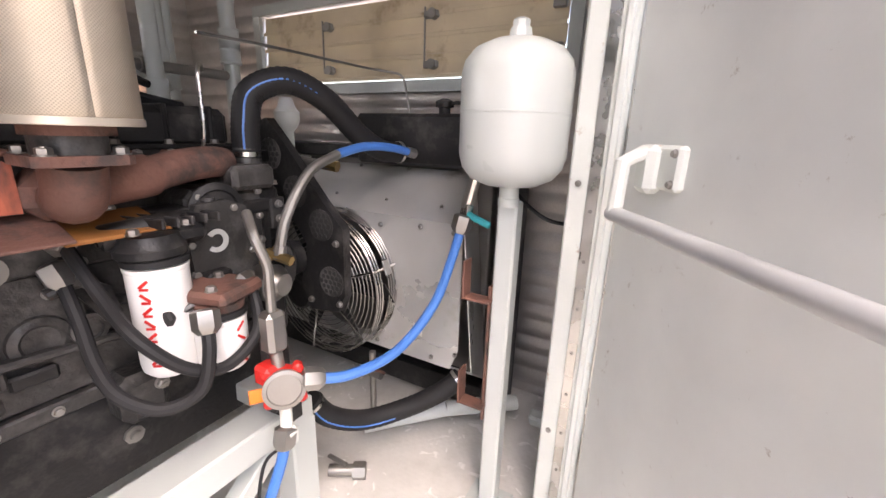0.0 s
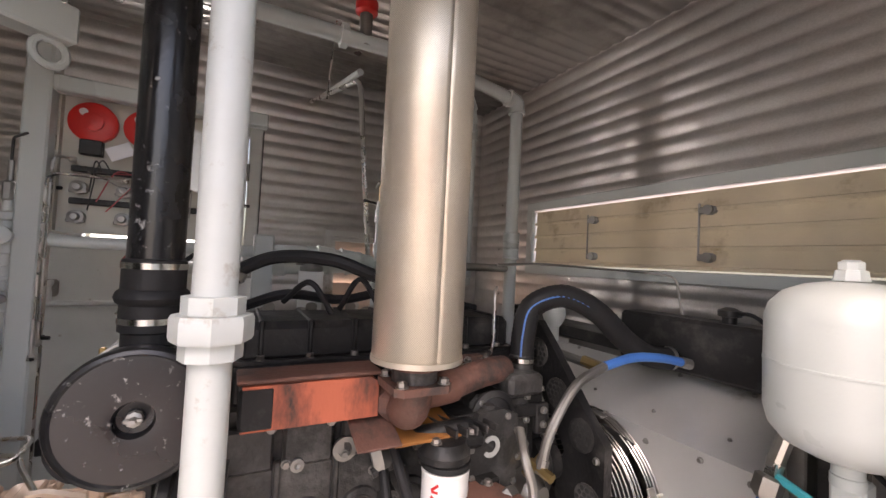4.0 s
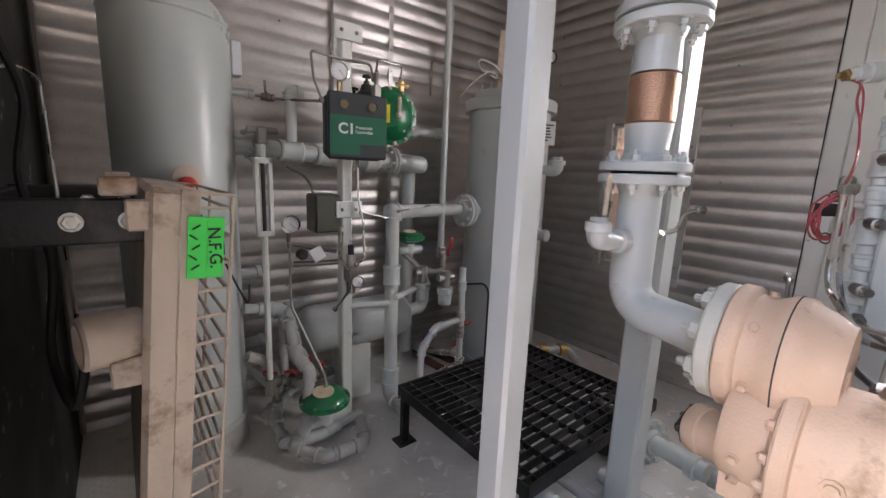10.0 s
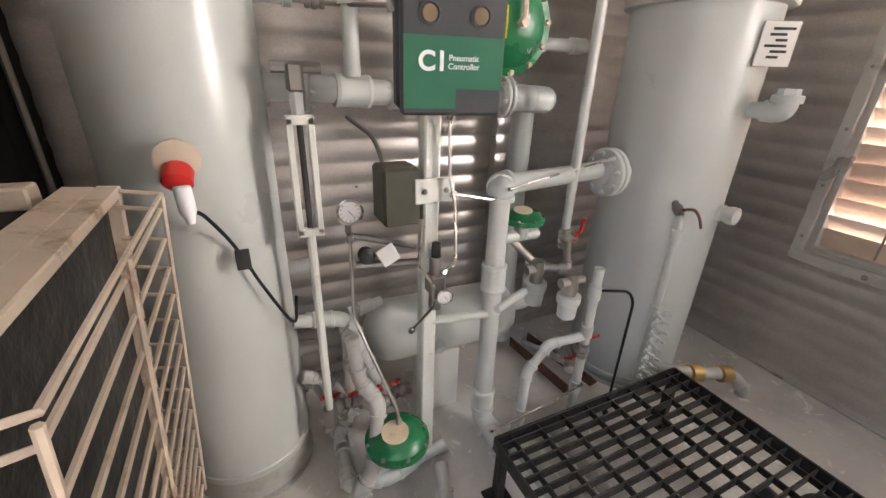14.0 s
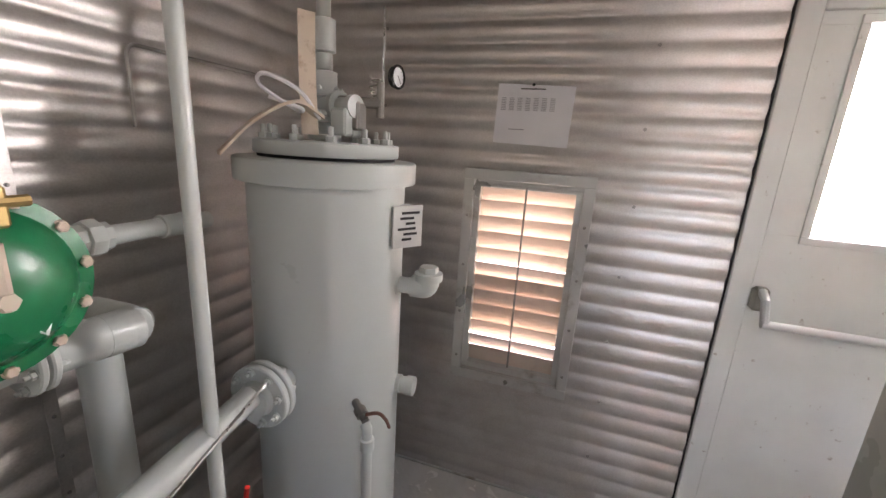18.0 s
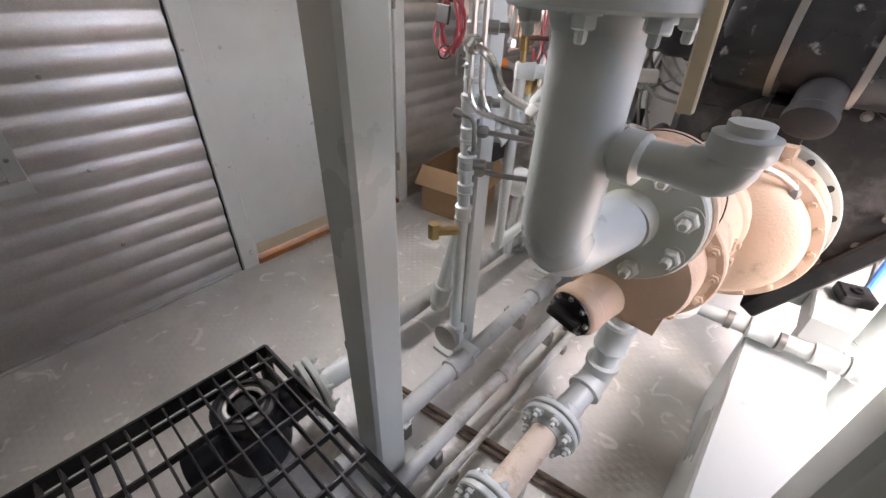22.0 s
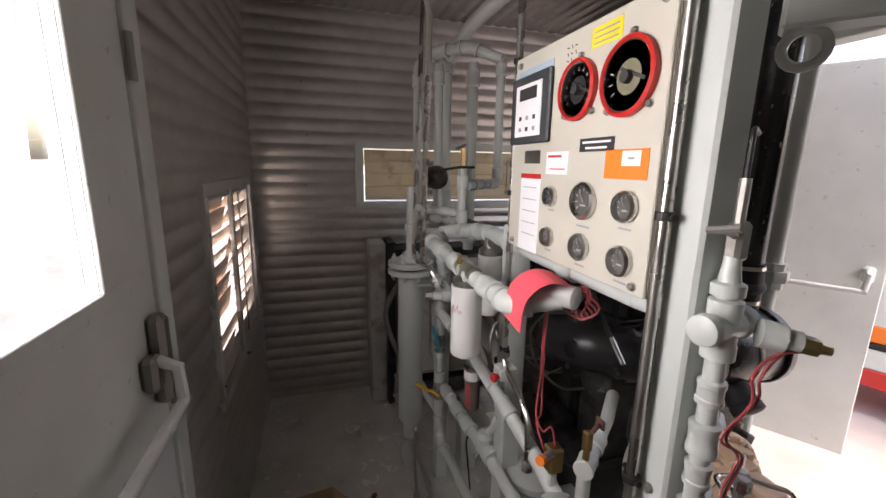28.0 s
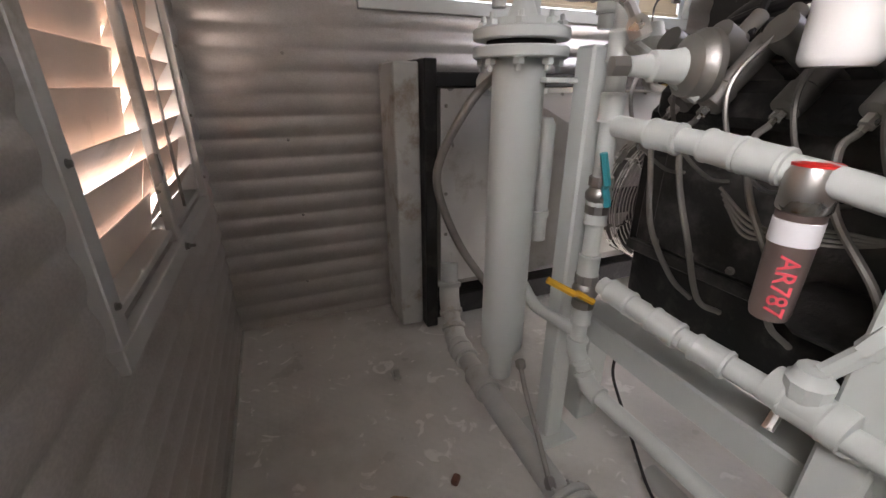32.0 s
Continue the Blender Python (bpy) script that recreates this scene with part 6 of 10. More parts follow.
# gear housing: front cover, two bolted rims, the pale bell flange with empty holes
H = Vector((-1.145, -0.165, 0.605))
gh = part("gear_housing", Shape().lathe(H, AX, [(0.06, -0.235), (0.10, -0.23), (0.135, -0.215), (0.152, -0.20), (0.158, -0.185), (0.160, -0.165), (0.183, -0.162), (0.186, -0.158), (0.186, -0.138), (0.183, -0.134), (0.160, -0.131), (0.160, -0.085), (0.176, -0.08), (0.186, -0.076), (0.189, -0.072), (0.189, -0.055), (0.186, -0.051), (0.168, -0.048), (0.168, -0.03)], 64), TAN, cp)
ring(gh, H - AX * 0.163, -AX, 0.172, 18, 0.008, TAN, 0.05, 0.008)
ring(gh, H - AX * 0.081, -AX, 0.1775, 16, 0.007, TAN, 0.12)
wf = part("bell_flange", Shape().lathe(H, AX, [(0.165, -0.038), (0.203, -0.036), (0.206, -0.032), (0.206, -0.004), (0.203, 0.0), (0.16, 0.002)], 64), TANPALE, gh, "pale bell flange")
for k in range(16):
    q = Matrix.Rotation(k * 0.3927 + 0.1, 3, AX) @ Vector((0.190, 0, 0))
    part("bolt_hole", Shape().lathe(H - AX * 0.0363 + q, -AX, [(0.0085, 0), (0.0085, 0.002), (0, 0.0024)], 12), INK, wf, "dark empty bolt hole")
for k in range(10):
    q = Matrix.Rotation(k * 0.628 + 0.3, 3, AX) @ Vector((0.165, 0, 0))
    part("casting_rib", Shape().box(H - AX * 0.108 + q * 1.02, (0.022, 0.046, 0.009), 0.003, Matrix((q.normalized(), AX, q.normalized().cross(AX))).transposed()), TAN, gh)
part("lug", Shape().box(H + Vector((-0.03, -0.148, 0.185)), (0.075, 0.03, 0.05), 0.006), TAN, gh)
part("lug", Shape().box(H + Vector((0.03, -0.065, 0.19)), (0.06, 0.028, 0.035), 0.006), TAN, gh)
part("top_web", Shape().slab([(0, 0), (0.12, 0), (0.12, 0.05), (0.03, 0.085), (0, 0.085)], (1, 0, 0), 0.02, H + Vector((-0.03, -0.265, 0.12)), (0, 1, 0)), TAN, gh)
gc = part("gear_cover", Shape().lathe(H + Vector((0.055, -0.195, 0.0)), (0.35, -1, 0.12), [(0.102, -0.02), (0.104, 0.012), (0.10, 0.018), (0.088, 0.021), (0.07, 0.027), (0.045, 0.031), (0, 0.033)], 44), TAN, gh)
for k in range(10):
    q = aim(H + Vector((0.055, -0.195, 0.0)), (0.35, -1, 0.12)) @ Vector((0.066 * math.cos(k * 0.2 + 2.3), 0.066 * math.sin(k * 0.2 + 2.3), 0.0285))
    part("cast_mark", Shape().box(q, (0.008, 0.003, 0.012), 0.001, Matrix.Rotation(k * 0.2, 3, "Y")), TAN, gc)
part("cover_box", Shape().box(H + Vector((-0.01, -0.24, 0.075)), (0.05, 0.04, 0.05), 0.006, Matrix.Rotation(0.5, 3, "Y")), TAN, gc)
sb = part("side_boss", Shape().lathe(H + Vector((-0.035, -0.225, -0.035)), (0.2, -1, 0), [(0.058, -0.03), (0.058, 0.012), (0.055, 0.016), (0.04, 0.018), (0.036, 0.034), (0.02, 0.038), (0, 0.039)], 28), TAN, gh)
ring(sb, H + Vector((-0.032, -0.241, -0.035)), (0.2, -1, 0), 0.048, 8, 0.0055, TAN)
oc = part("oil_filter_housing", Shape().lathe((-1.293, -0.845, 0.578), (0.25, 0.95, 0.12), [(0.046, 0), (0.05, 0.003), (0.052, 0.008), (0.052, 0.03), (0.049, 0.034), (0.049, 0.16)], 32), TAN, cp)
part("end_cap", Shape().lathe((-1.294, -0.849, 0.5775), (0.25, 0.95, 0.12), [(0.034, 0), (0.046, 0.001), (0.046, 0.006)], 24), BLOCK, oc, "dark slotted end cap")
ring(oc, (-1.2945, -0.8495, 0.5775), (-0.25, -0.95, -0.12), 0.040, 8, 0.005, STEEL)
part("cap_bar", Shape().box((-1.299, -0.862, 0.576), (0.066, 0.026, 0.022), 0.004, Matrix.Rotation(0.25, 3, "Y")), BLOCK, oc)
# open cast foot on a bolted disc
ft = part("foot", Shape().lathe((-1.205, -0.545, 0.495), (0, 0, 1), [(0.055, 0), (0.088, 0.001), (0.092, 0.005), (0.092, 0.018), (0.088, 0.022), (0.06, 0.024)], 40), TANPALE, cp, "pale round foot plate")
part("foot_cap", Shape().slab([(-0.085, -0.075), (0.085, -0.075), (0.095, 0.075), (-0.095, 0.075)], (0, 0, 1), 0.028, (-1.205, -0.545, 0.572), (0, 1, 0)), TAN, ft)
for k in range(8):
    part("foot_rib", Shape().box((-1.205 + 0.066 * math.cos(k * 0.785 + 0.2), -0.545 + 0.066 * math.sin(k * 0.785 + 0.2), 0.547), (0.028, 0.016, 0.062), 0.004, Matrix.Rotation(k * 0.785 + 0.2, 3, "Z")), TAN, ft)
part("foot_core", Shape().cyl((-1.205, -0.545, 0.515), (-1.205, -0.545, 0.58), 0.036, 16), TAN, ft)
ring(ft, (-1.205, -0.545, 0.517), (0, 0, 1), 0.08, 8, 0.008, TAN)
cw = pipes("oil_return_pipe", [(-1.17, -0.30, 0.345), (-0.80, -0.28, 0.345), (-0.76, -0.28, 0.345), (-0.76, -0.28, 0.06)], 0.022, GREY, "pale grey pipe crossing the skid with clips", coupling=((0, 0.55), (0, 0.93)))
for x in (-1.05, -0.93):
    part("clip", Shape().lathe((x, -0.295, 0.345), (1, 0.05, 0), [(0.0225, 0), (0.026, 0.001), (0.026, 0.016), (0.0225, 0.017)], 16), STEEL, cw)
rz = pipes("discharge_pipe", [(-1.245, -0.56, 0.51), (-1.258, -0.568, 0.17), (-1.272, -0.70, 0.142)], 0.034, GREY, "grey discharge pipe dropping from the compressor to a flange", coupling=((0, 0.5),))
dvl = thing("drain_valve", (-0.79, -0.06, 0.24), "black drain valve block on white pipe fittings", "valve")
part("valve_block", Shape().box((-0.81, -0.045, 0.415), (0.075, 0.075, 0.032), 0.004, Matrix.Rotation(0.3, 3, "Z")).lathe((-0.81, -0.045, 0.431), (0, 0, 1), [(0.016, 0), (0.016, 0.004), (0.009, 0.005), (0.008, 0.001), (0, 0.001)], 16), BLACK, dvl)
part("fitting", Shape().lathe((-0.795, -0.07, 0.235), (-0.1, 0.16, 1), [(0.024, 0), (0.024, 0.05), (0.034, 0.052), (0.034, 0.075), (0.026, 0.08), (0.026, 0.11), (0.036, 0.112), (0.036, 0.14), (0.024, 0.145), (0.022, 0.17)], 8), WHITE, dvl, "white hexagonal pipe fittings")
for k in range(2):
    tubing("floor_tube", [(-1.72, -0.905 - 0.022 * k, 0.014), (-1.40, -0.858 - 0.022 * k, 0.014), (-1.06, -0.805 - 0.022 * k, 0.014), (-0.99, -0.80 - 0.022 * k, 0.014)], 0.009, COPPERTUBE, "brown tube lying across the floor", nuts=False)
# bright tubes over the rotor housing
tubing("oil_tube", [(-1.66, -0.735, 1.10), (-1.662, -0.735, 0.90), (-1.645, -0.725, 0.86), (-1.45, -0.66, 0.832), (-1.385, -0.492, 0.846), (-1.30, -0.496, 0.826), (-1.235, -0.575, 0.835), (-1.225, -0.585, 0.79)], 0.006, SILVER, "bright bent tube down to the compressor", rad=0.022)
tubing("oil_tube", [(-1.645, -0.72, 1.10), (-1.647, -0.715, 0.91), (-1.63, -0.70, 0.85), (-1.42, -0.645, 0.815), (-1.34, -0.50, 0.822), (-1.27, -0.475, 0.825), (-1.10, -0.375, 0.785), (-1.06, -0.347, 0.755), (-1.06, -0.345, 0.735)], 0.006, SILVER, "bright bent tube across to the gear housing", rad=0.03)
tubing("oil_tube", [(-1.64, -0.80, 0.875), (-1.60, -0.79, 0.87), (-1.60, -0.785, 0.80), (-1.62, -0.765, 0.79)], 0.005, STEEL, "short hooked tube on the standpipe", rad=0.02)
tubing("oil_tube", [(-1.38, -0.60, 0.74), (-1.52, -0.60, 0.79), (-1.60, -0.65, 0.80), (-1.67, -0.67, 0.80)], 0.007, STEEL, "dark bent tube to the standpipe", rad=0.03)
tubing("oil_tube", [(-1.36, -0.62, 0.66), (-1.50, -0.60, 0.70), (-1.60, -0.65, 0.70), (-1.67, -0.67, 0.70)], 0.007, STEEL, "dark bent tube to the standpipe", rad=0.03)
# floor lines under the compressor
dl = thing("discharge_pipe", (-1.28, -0.9, 0.03), "flanged discharge pipe with a tan spool on the floor", "pipe")
part("spool", Shape().cyl((-1.287, -1.03, 0.135), (-1.283, -0.79, 0.135), 0.036, 20), BEIGE, dl, "unpainted tan spool")
flange(dl, (-1.282, -0.775, 0.135), (0.02, 1, 0), 0.078, 0.017, GREY, 8, br=0.0115)
flange(dl, (-1.288, -1.045, 0.135), (0.02, 1, 0), 0.078, 0.017, GREY, 8, br=0.0115)
part("run", Shape().cyl((-1.28, -0.76, 0.135), (-1.271, -0.68, 0.14), 0.036, 20).cyl((-1.289, -1.06, 0.135), (-1.32, -1.86, 0.12), 0.036, 20), GREY, dl)
part("support", Shape().box((-1.285, -0.92, 0.05), (0.05, 0.03, 0.10), 0.003), GREY_DIRTY, dl)
for x, r, y0, y1, z in ((-1.50, 0.020, -1.95, 0.15, 0.055), (-1.63, 0.028, -1.20, 0.35, 0.06), (-1.43, 0.012, -1.75, 0.10, 0.03)):
    p = pipes("floor_pipe", [(x, y0, z), (x, y1, z)], r, GREY_DIRTY, "dusty grey pipe along the floor", coupling=((0, 0.3), (0, 0.62)))
    for y in (-1.0, -0.4):
        part("clamp", Shape().box((x, y, z * 0.5), (r * 3, 0.03, z), 0.003), STEEL, p)
sf = thing("floor_strainer", (-1.84, -1.30, 0.03), "dark blue cast strainer under the grating", "strainer")
part("body", Shape().lathe((-1.842, -1.303, 0.12), (0, 0, 1), [(0.05, -0.11), (0.075, -0.09), (0.085, -0.05), (0.085, 0.02), (0.07, 0.045), (0.06, 0.055), (0.058, 0.085)], 28), NAVY, sf)
part("cap", Shape().lathe((-1.842, -1.303, 0.20), (0, 0, 1), [(0.06, 0), (0.075, 0.003), (0.078, 0.01), (0.078, 0.028), (0.074, 0.034), (0.062, 0.036), (0.058, 0.03), (0.04, 0.026), (0.03, 0.03), (0.014, 0.032), (0, 0.032)], 32), BLACK, sf)
part("cap_ring", Shape().lathe((-1.842, -1.303, 0.2305), (0, 0, 1), [(0.040, 0), (0.044, 0.002), (0.048, 0.002), (0.050, 0)], 28), STEEL, sf)
part("inlet", Shape().cyl((-1.87, -1.46, 0.10), (-1.85, -1.36, 0.11), 0.045, 20), NAVY, sf)
part("outlet", Shape().cyl((-1.835, -1.24, 0.13), (-1.822, -1.165, 0.15), 0.05, 20), NAVY, sf)
flange(sf, (-1.818, -1.137, 0.155), (0.15, 1, 0.1), 0.085, 0.016, GREY, 8, br=0.010)
part("run", Shape().cyl((-1.815, -1.12, 0.157), (-1.79, -0.93, 0.165), 0.032, 18).lathe((-1.797, -0.99, 0.162), (0.13, 1, 0), [(0.03, 0), (0.042, 0.003), (0.042, 0.03), (0.03, 0.033)], 18), GREY, sf)

# ---- engine end ----
sk = thing("engine_skid", (-1.2, 0.2, 0), "welded grey steel engine skid with legs and braces", "skid")
for x in (-0.84, -1.60):
    part("rail", Shape().box((x, 0.245 if x > -1 else 0.30, 0.355), (0.10, 0.89 if x > -1 else 0.78, 0.085), 0.006), GREY, sk)
    for y in (0.66, -0.14 if x > -1 else -0.04):
        part("leg", Shape().box((x, y, 0.16), (0.085, 0.085, 0.32), 0.005), GREY, sk)
for y in (0.66, 0.0):
    part("cross_member", Shape().box((-1.22, y, 0.345), (0.66, 0.07, 0.06), 0.004), GREY, sk)
part("brace", Shape().box((-0.84, 0.50, 0.22), (0.05, 0.34, 0.05), 0.004, Matrix.Rotation(radians(38), 3, "X")), GREY, sk)
part("gusset", Shape().slab([(0, 0), (0.12, 0), (0, 0.12)], (1, 0, 0), 0.012, (-0.85, 0.60, 0.31), (0, -1, 0)), GREY, sk)
part("side_beam", Shape().box((-0.895, -0.61, 0.15), (0.19, 0.78, 0.30), 0.006), GREY, sk)

en = thing("engine", (-1.22, 0.33, 0.30), "black six-cylinder gas engine caked in dusty oil", "engine")
part("crankcase", Shape().box((-1.22, 0.33, 0.70), (0.36, 0.84, 0.30), 0.02), BLOCK, en)
part("cylinder_block", Shape().box((-1.22, 0.33, 0.90), (0.32, 0.84, 0.16), 0.015), BLOCK, en)
part("head", Shape().box((-1.20, 0.33, 1.02), (0.28, 0.80, 0.09), 0.01), BLACK, en)
vc = part("valve_cover", Shape().box((-1.20, 0.33, 1.115), (0.24, 0.78, 0.10), 0.018), BLACK, en)
part("cover_flange", Shape().box((-1.20, 0.33, 1.07), (0.27, 0.80, 0.012), 0.003), BLACK, en)
for k in range(7):
    y = -0.01 + 0.113 * k
    bolt(0.010, STEEL, vc, (-1.075, y, 1.076), (0, 0, 1))
    part("cover_rib", Shape().box((-1.20, y, 1.12), (0.25, 0.012, 0.10), 0.004), BLACK, vc)
part("oil_pan", Shape().slab([(-0.18, 0), (0.18, 0), (0.17, 0.24), (-0.17, 0.24)], (0, 1, 0), 0.80, (-1.22, -0.07, 0.53), (1, 0, 0)), BLACK, en)
part("pan_rail", Shape().box((-1.22, 0.33, 0.545), (0.39, 0.85, 0.035), 0.005), BLOCK, en)
for k in range(9):
    bolt(0.009, STEEL, en, (-1.025, -0.05 + 0.095 * k, 0.545), (1, 0, 0))
for k in range(6):
    y = -0.03 + 0.135 * k
    part("water_jacket_cover", Shape().box((-1.037, y, 0.885), (0.022, 0.115, 0.10), 0.008), BLOCK, en)
    part("block_rib", Shape().box((-1.036, y + 0.067, 0.74), (0.03, 0.016, 0.22), 0.006), BLOCK, en)
    part("side_boss", Shape().lathe((-1.045, y, 0.70), (1, 0, 0), [(0.055, 0), (0.05, 0.012), (0.035, 0.016), (0.03, 0.01), (0, 0.008)], 20), BLOCK, en)
    bolt(0.009, STEEL, en, (-1.026, y + 0.05, 0.93), (1, 0, 0))
    bolt(0.009, STEEL, en, (-1.026, y - 0.05, 0.845), (1, 0, 0))
part("service_plug", Shape().lathe((-1.03, 0.19, 0.86), (1, 0, 0), [(0.028, 0), (0.03, 0.012), (0.018, 0.013), (0.017, 0.004), (0, 0.004)], 18), STEEL, en)
part("service_plug", Shape().lathe((-1.03, 0.08, 0.84), (1, 0, 0), [(0.016, 0), (0.016, 0.012), (0.008, 0.013), (0, 0.008)], 12), STEEL, en)
part("mount_boss", Shape().box((-1.01, 0.37, 0.52), (0.10, 0.10, 0.12), 0.02), BLOCK, en)
part("mount_boss", Shape().box((-1.0, 0.10, 0.62), (0.06, 0.12, 0.05), 0.015), BLOCK, en)
bolt(0.013, STEEL, en, (-0.96, 0.40, 0.545), (1, 0, 0), 0.015)
part("front_gear_case", Shape().box((-1.18, 0.75, 0.74), (0.42, 0.07, 0.46), 0.02), BLACK, en)
part("flywheel_housing", Shape().lathe((-1.09, -0.185, 0.69), (0.05, 1, -0.03), [(0.15, 0), (0.225, 0.004), (0.225, 0.022), (0.205, 0.026), (0.19, 0.10), (0.20, 0.12)], 44), BLOCK, en)
ring(en, (-1.09, -0.182, 0.69), (-0.05, -1, 0.03), 0.212, 16, 0.009, STEEL)
part("bell_bracket", Shape().box((-0.93, -0.18, 0.50), (0.05, 0.08, 0.36), 0.006, Matrix.Rotation(radians(28), 3, "Y")), BLACK, en)
# accessory drive and pump on the camera side
part("fuel_pump", Shape().box((-0.965, 0.50, 0.86), (0.14, 0.17, 0.17), 0.02), BLACK, en)
cf = part("cast_cover", Shape().slab([(-0.066, -0.10), (0.066, -0.105), (0.078, 0.0), (0.07, 0.085), (0.02, 0.105), (-0.05, 0.10), (-0.075, 0.03)], (1, 0, 0), 0.02, (-0.902, 0.538, 0.855), (0, 1, 0)), BLOCK, en)
part("raised_mark", Shape().lathe((-0.882, 0.525, 0.87), (1, 0, 0), [(0.016, 0), (0.027, 0.001), (0.027, 0.004), (0.016, 0.005)], 20, 0.75, 4.8), GREY_DIRTY, cf, "raised cast arc rubbed bare")
part("top_boss", Shape().lathe((-0.905, 0.53, 0.938), (0, 0, 1), [(0.024, 0), (0.024, 0.018), (0.016, 0.019), (0.015, 0.028), (0, 0.028)], 14), BLOCK, cf)
for y, z in ((0.475, 0.925), (0.468, 0.87), (0.472, 0.80), (0.49, 0.755), (0.55, 0.75), (0.60, 0.77), (0.612, 0.83), (0.605, 0.90), (0.575, 0.94)):
    bolt(0.009, STEEL, cf, (-0.886, y, z), (1, 0, 0), 0.006)
part("corner_bracket", Shape().box((-0.945, 0.665, 0.925), (0.05, 0.13, 0.035), 0.006).box((-0.925, 0.725, 0.90), (0.02, 0.045, 0.085), 0.004), BLACK, en)
for y, z in ((0.725, 0.925), (0.725, 0.885), (0.61, 0.93)):
    bolt(0.009, STEEL, en, (-0.915, y, z), (1, 0, 0))
# small things bolted to the block below the manifold
part("sensor_block", Shape().box((-0.995, 0.285, 0.826), (0.05, 0.045, 0.04), 0.008).cyl((-0.985, 0.25, 0.805), (-0.985, 0.275, 0.815), 0.012, 10), BLOCK, en)
part("bracket_arm", Shape().slab([(-0.03, 0.03), (0.0, 0.045), (0.035, 0.02), (0.05, -0.045), (0.015, -0.055)], (1, 0, 0), 0.016, (-1.03, 0.325, 0.765), (0, 1, 0)), BLACK, en)
for y, z in ((0.323, 0.802), (0.352, 0.728), (0.262, 0.80), (0.40, 0.80)):
    bolt(0.010, STEEL, en, (-1.013, y, z), (1, 0, 0), 0.008)
part("drain_boss", Shape().lathe((-1.04, 0.314, 0.70), (1, 0, 0), [(0.035, 0), (0.034, 0.02), (0.024, 0.022), (0.022, 0.014), (0, 0.013)], 18), BLOCK, en)
part("casting_ledge", Shape().box((-1.028, 0.26, 0.672), (0.03, 0.46, 0.018), 0.006, Matrix.Rotation(-0.06, 3, "X")), BLOCK, en)
part("casting_window", Shape().box((-1.026, 0.215, 0.635), (0.016, 0.075, 0.03), 0.008), BLACK, en)
part("lifting_lug", Shape().box((-1.01, 0.357, 0.553), (0.02, 0.05, 0.03), 0.006).lathe((-1.0, 0.357, 0.553), (1, 0, 0), [(0.012, 0), (0.012, 0.004), (0.005, 0.004)], 10), STEEL, en)
part("pan_plug", Shape().lathe((-1.035, 0.353, 0.40), (1, 0, 0), [(0.022, 0), (0.022, 0.008), (0.013, 0.009), (0.013, 0.02), (0, 0.021)], 8), STEEL, en)
for y, z in ((0.288, 1.049), (0.31, 1.05), (0.403, 1.046), (0.476, 1.042), (0.50, 1.042), (0.589, 1.04), (0.335, 0.996), (0.373, 0.953)):
    bolt(0.010, SILVER, en, (-0.985, y, z), (0.6, -0.2, 0.7), 0.012)
part("thermostat_housing", Shape().box((-0.99, 0.70, 0.94), (0.11, 0.10, 0.07), 0.014).lathe((-0.99, 0.70, 0.965), (0, 0, 1), [(0.05, 0), (0.05, 0.014), (0.032, 0.02), (0.032, 0.10)], 20), BLACK, en)
for dx, dy in ((0.055, 0.03), (0.055, -0.03), (0.0, -0.05)):
    bolt(0.010, STEEL, en, (-0.99 + dx, 0.70 + dy, 0.975), (0, 0, 1))
part("water_pump", Shape().lathe((-0.99, 0.74, 0.74), (0.15, 1, 0), [(0.08, 0), (0.085, 0.03), (0.06, 0.05), (0.05, 0.09), (0.02, 0.1)], 24), BLACK, en)
part("alternator_boss", Shape().lathe((-0.93, 0.66, 0.72), (1, 0.2, 0), [(0.05, 0), (0.052, 0.05), (0.04, 0.06), (0.03, 0.08)], 18), STEEL, en)
part("hydraulic_fitting", Shape().cyl((-0.87, 0.645, 0.815), (-0.80, 0.66, 0.80), 0.013, 6).cyl((-0.86, 0.62, 0.79), (-0.86, 0.68, 0.83), 0.011, 6), BRASS, en)
part("dipstick_tube", Shape().tube(rounded([(-0.99, 0.585, 1.06), (-0.975, 0.585, 1.12), (-1.0, 0.60, 1.245), (-1.02, 0.62, 1.265), (-1.07, 0.655, 1.255)], 0.03), 0.005, 8), SILVER, en)
part("wiring_loom", Shape().tube(curve([(-1.28, -0.05, 1.18), (-1.22, 0.06, 1.22), (-1.27, 0.22, 1.20), (-1.24, 0.38, 1.23), (-1.28, 0.55, 1.20), (-1.26, 0.70, 1.17)]), 0.014, 8), RUBBER, en)
for k in range(6):
    y = 0.0 + 0.12 * k
    c = part("ignition_coil", Shape().cyl((-1.36, y, 1.02), (-1.50, y + 0.02, 1.10), 0.026, 14).cyl((-1.50, y + 0.02, 1.10), (-1.54, y + 0.025, 1.12), 0.031, 14), STEEL, en, "brass-ended ignition coil")
    part("ignition_lead", Shape().tube(curve([(-1.53, y + 0.025, 1.12), (-1.60, y + 0.05, 1.02), (-1.58, y + 0.03, 0.90), (-1.50, y, 0.82), (-1.40, y, 0.80)]), 0.005, 6), STEEL, c)
part("intake_manifold", Shape().box((-1.42, 0.33, 0.98), (0.10, 0.74, 0.10), 0.025), BLACK, en)
part("side_cover", Shape().box((-1.405, 0.33, 0.72), (0.025, 0.62, 0.22), 0.01), BLACK, en)
stm = part("starter_motor", Shape().cyl((-1.46, -0.08, 0.60), (-1.46, 0.16, 0.60), 0.055, 20, bevel=0.01), BLACK, en)
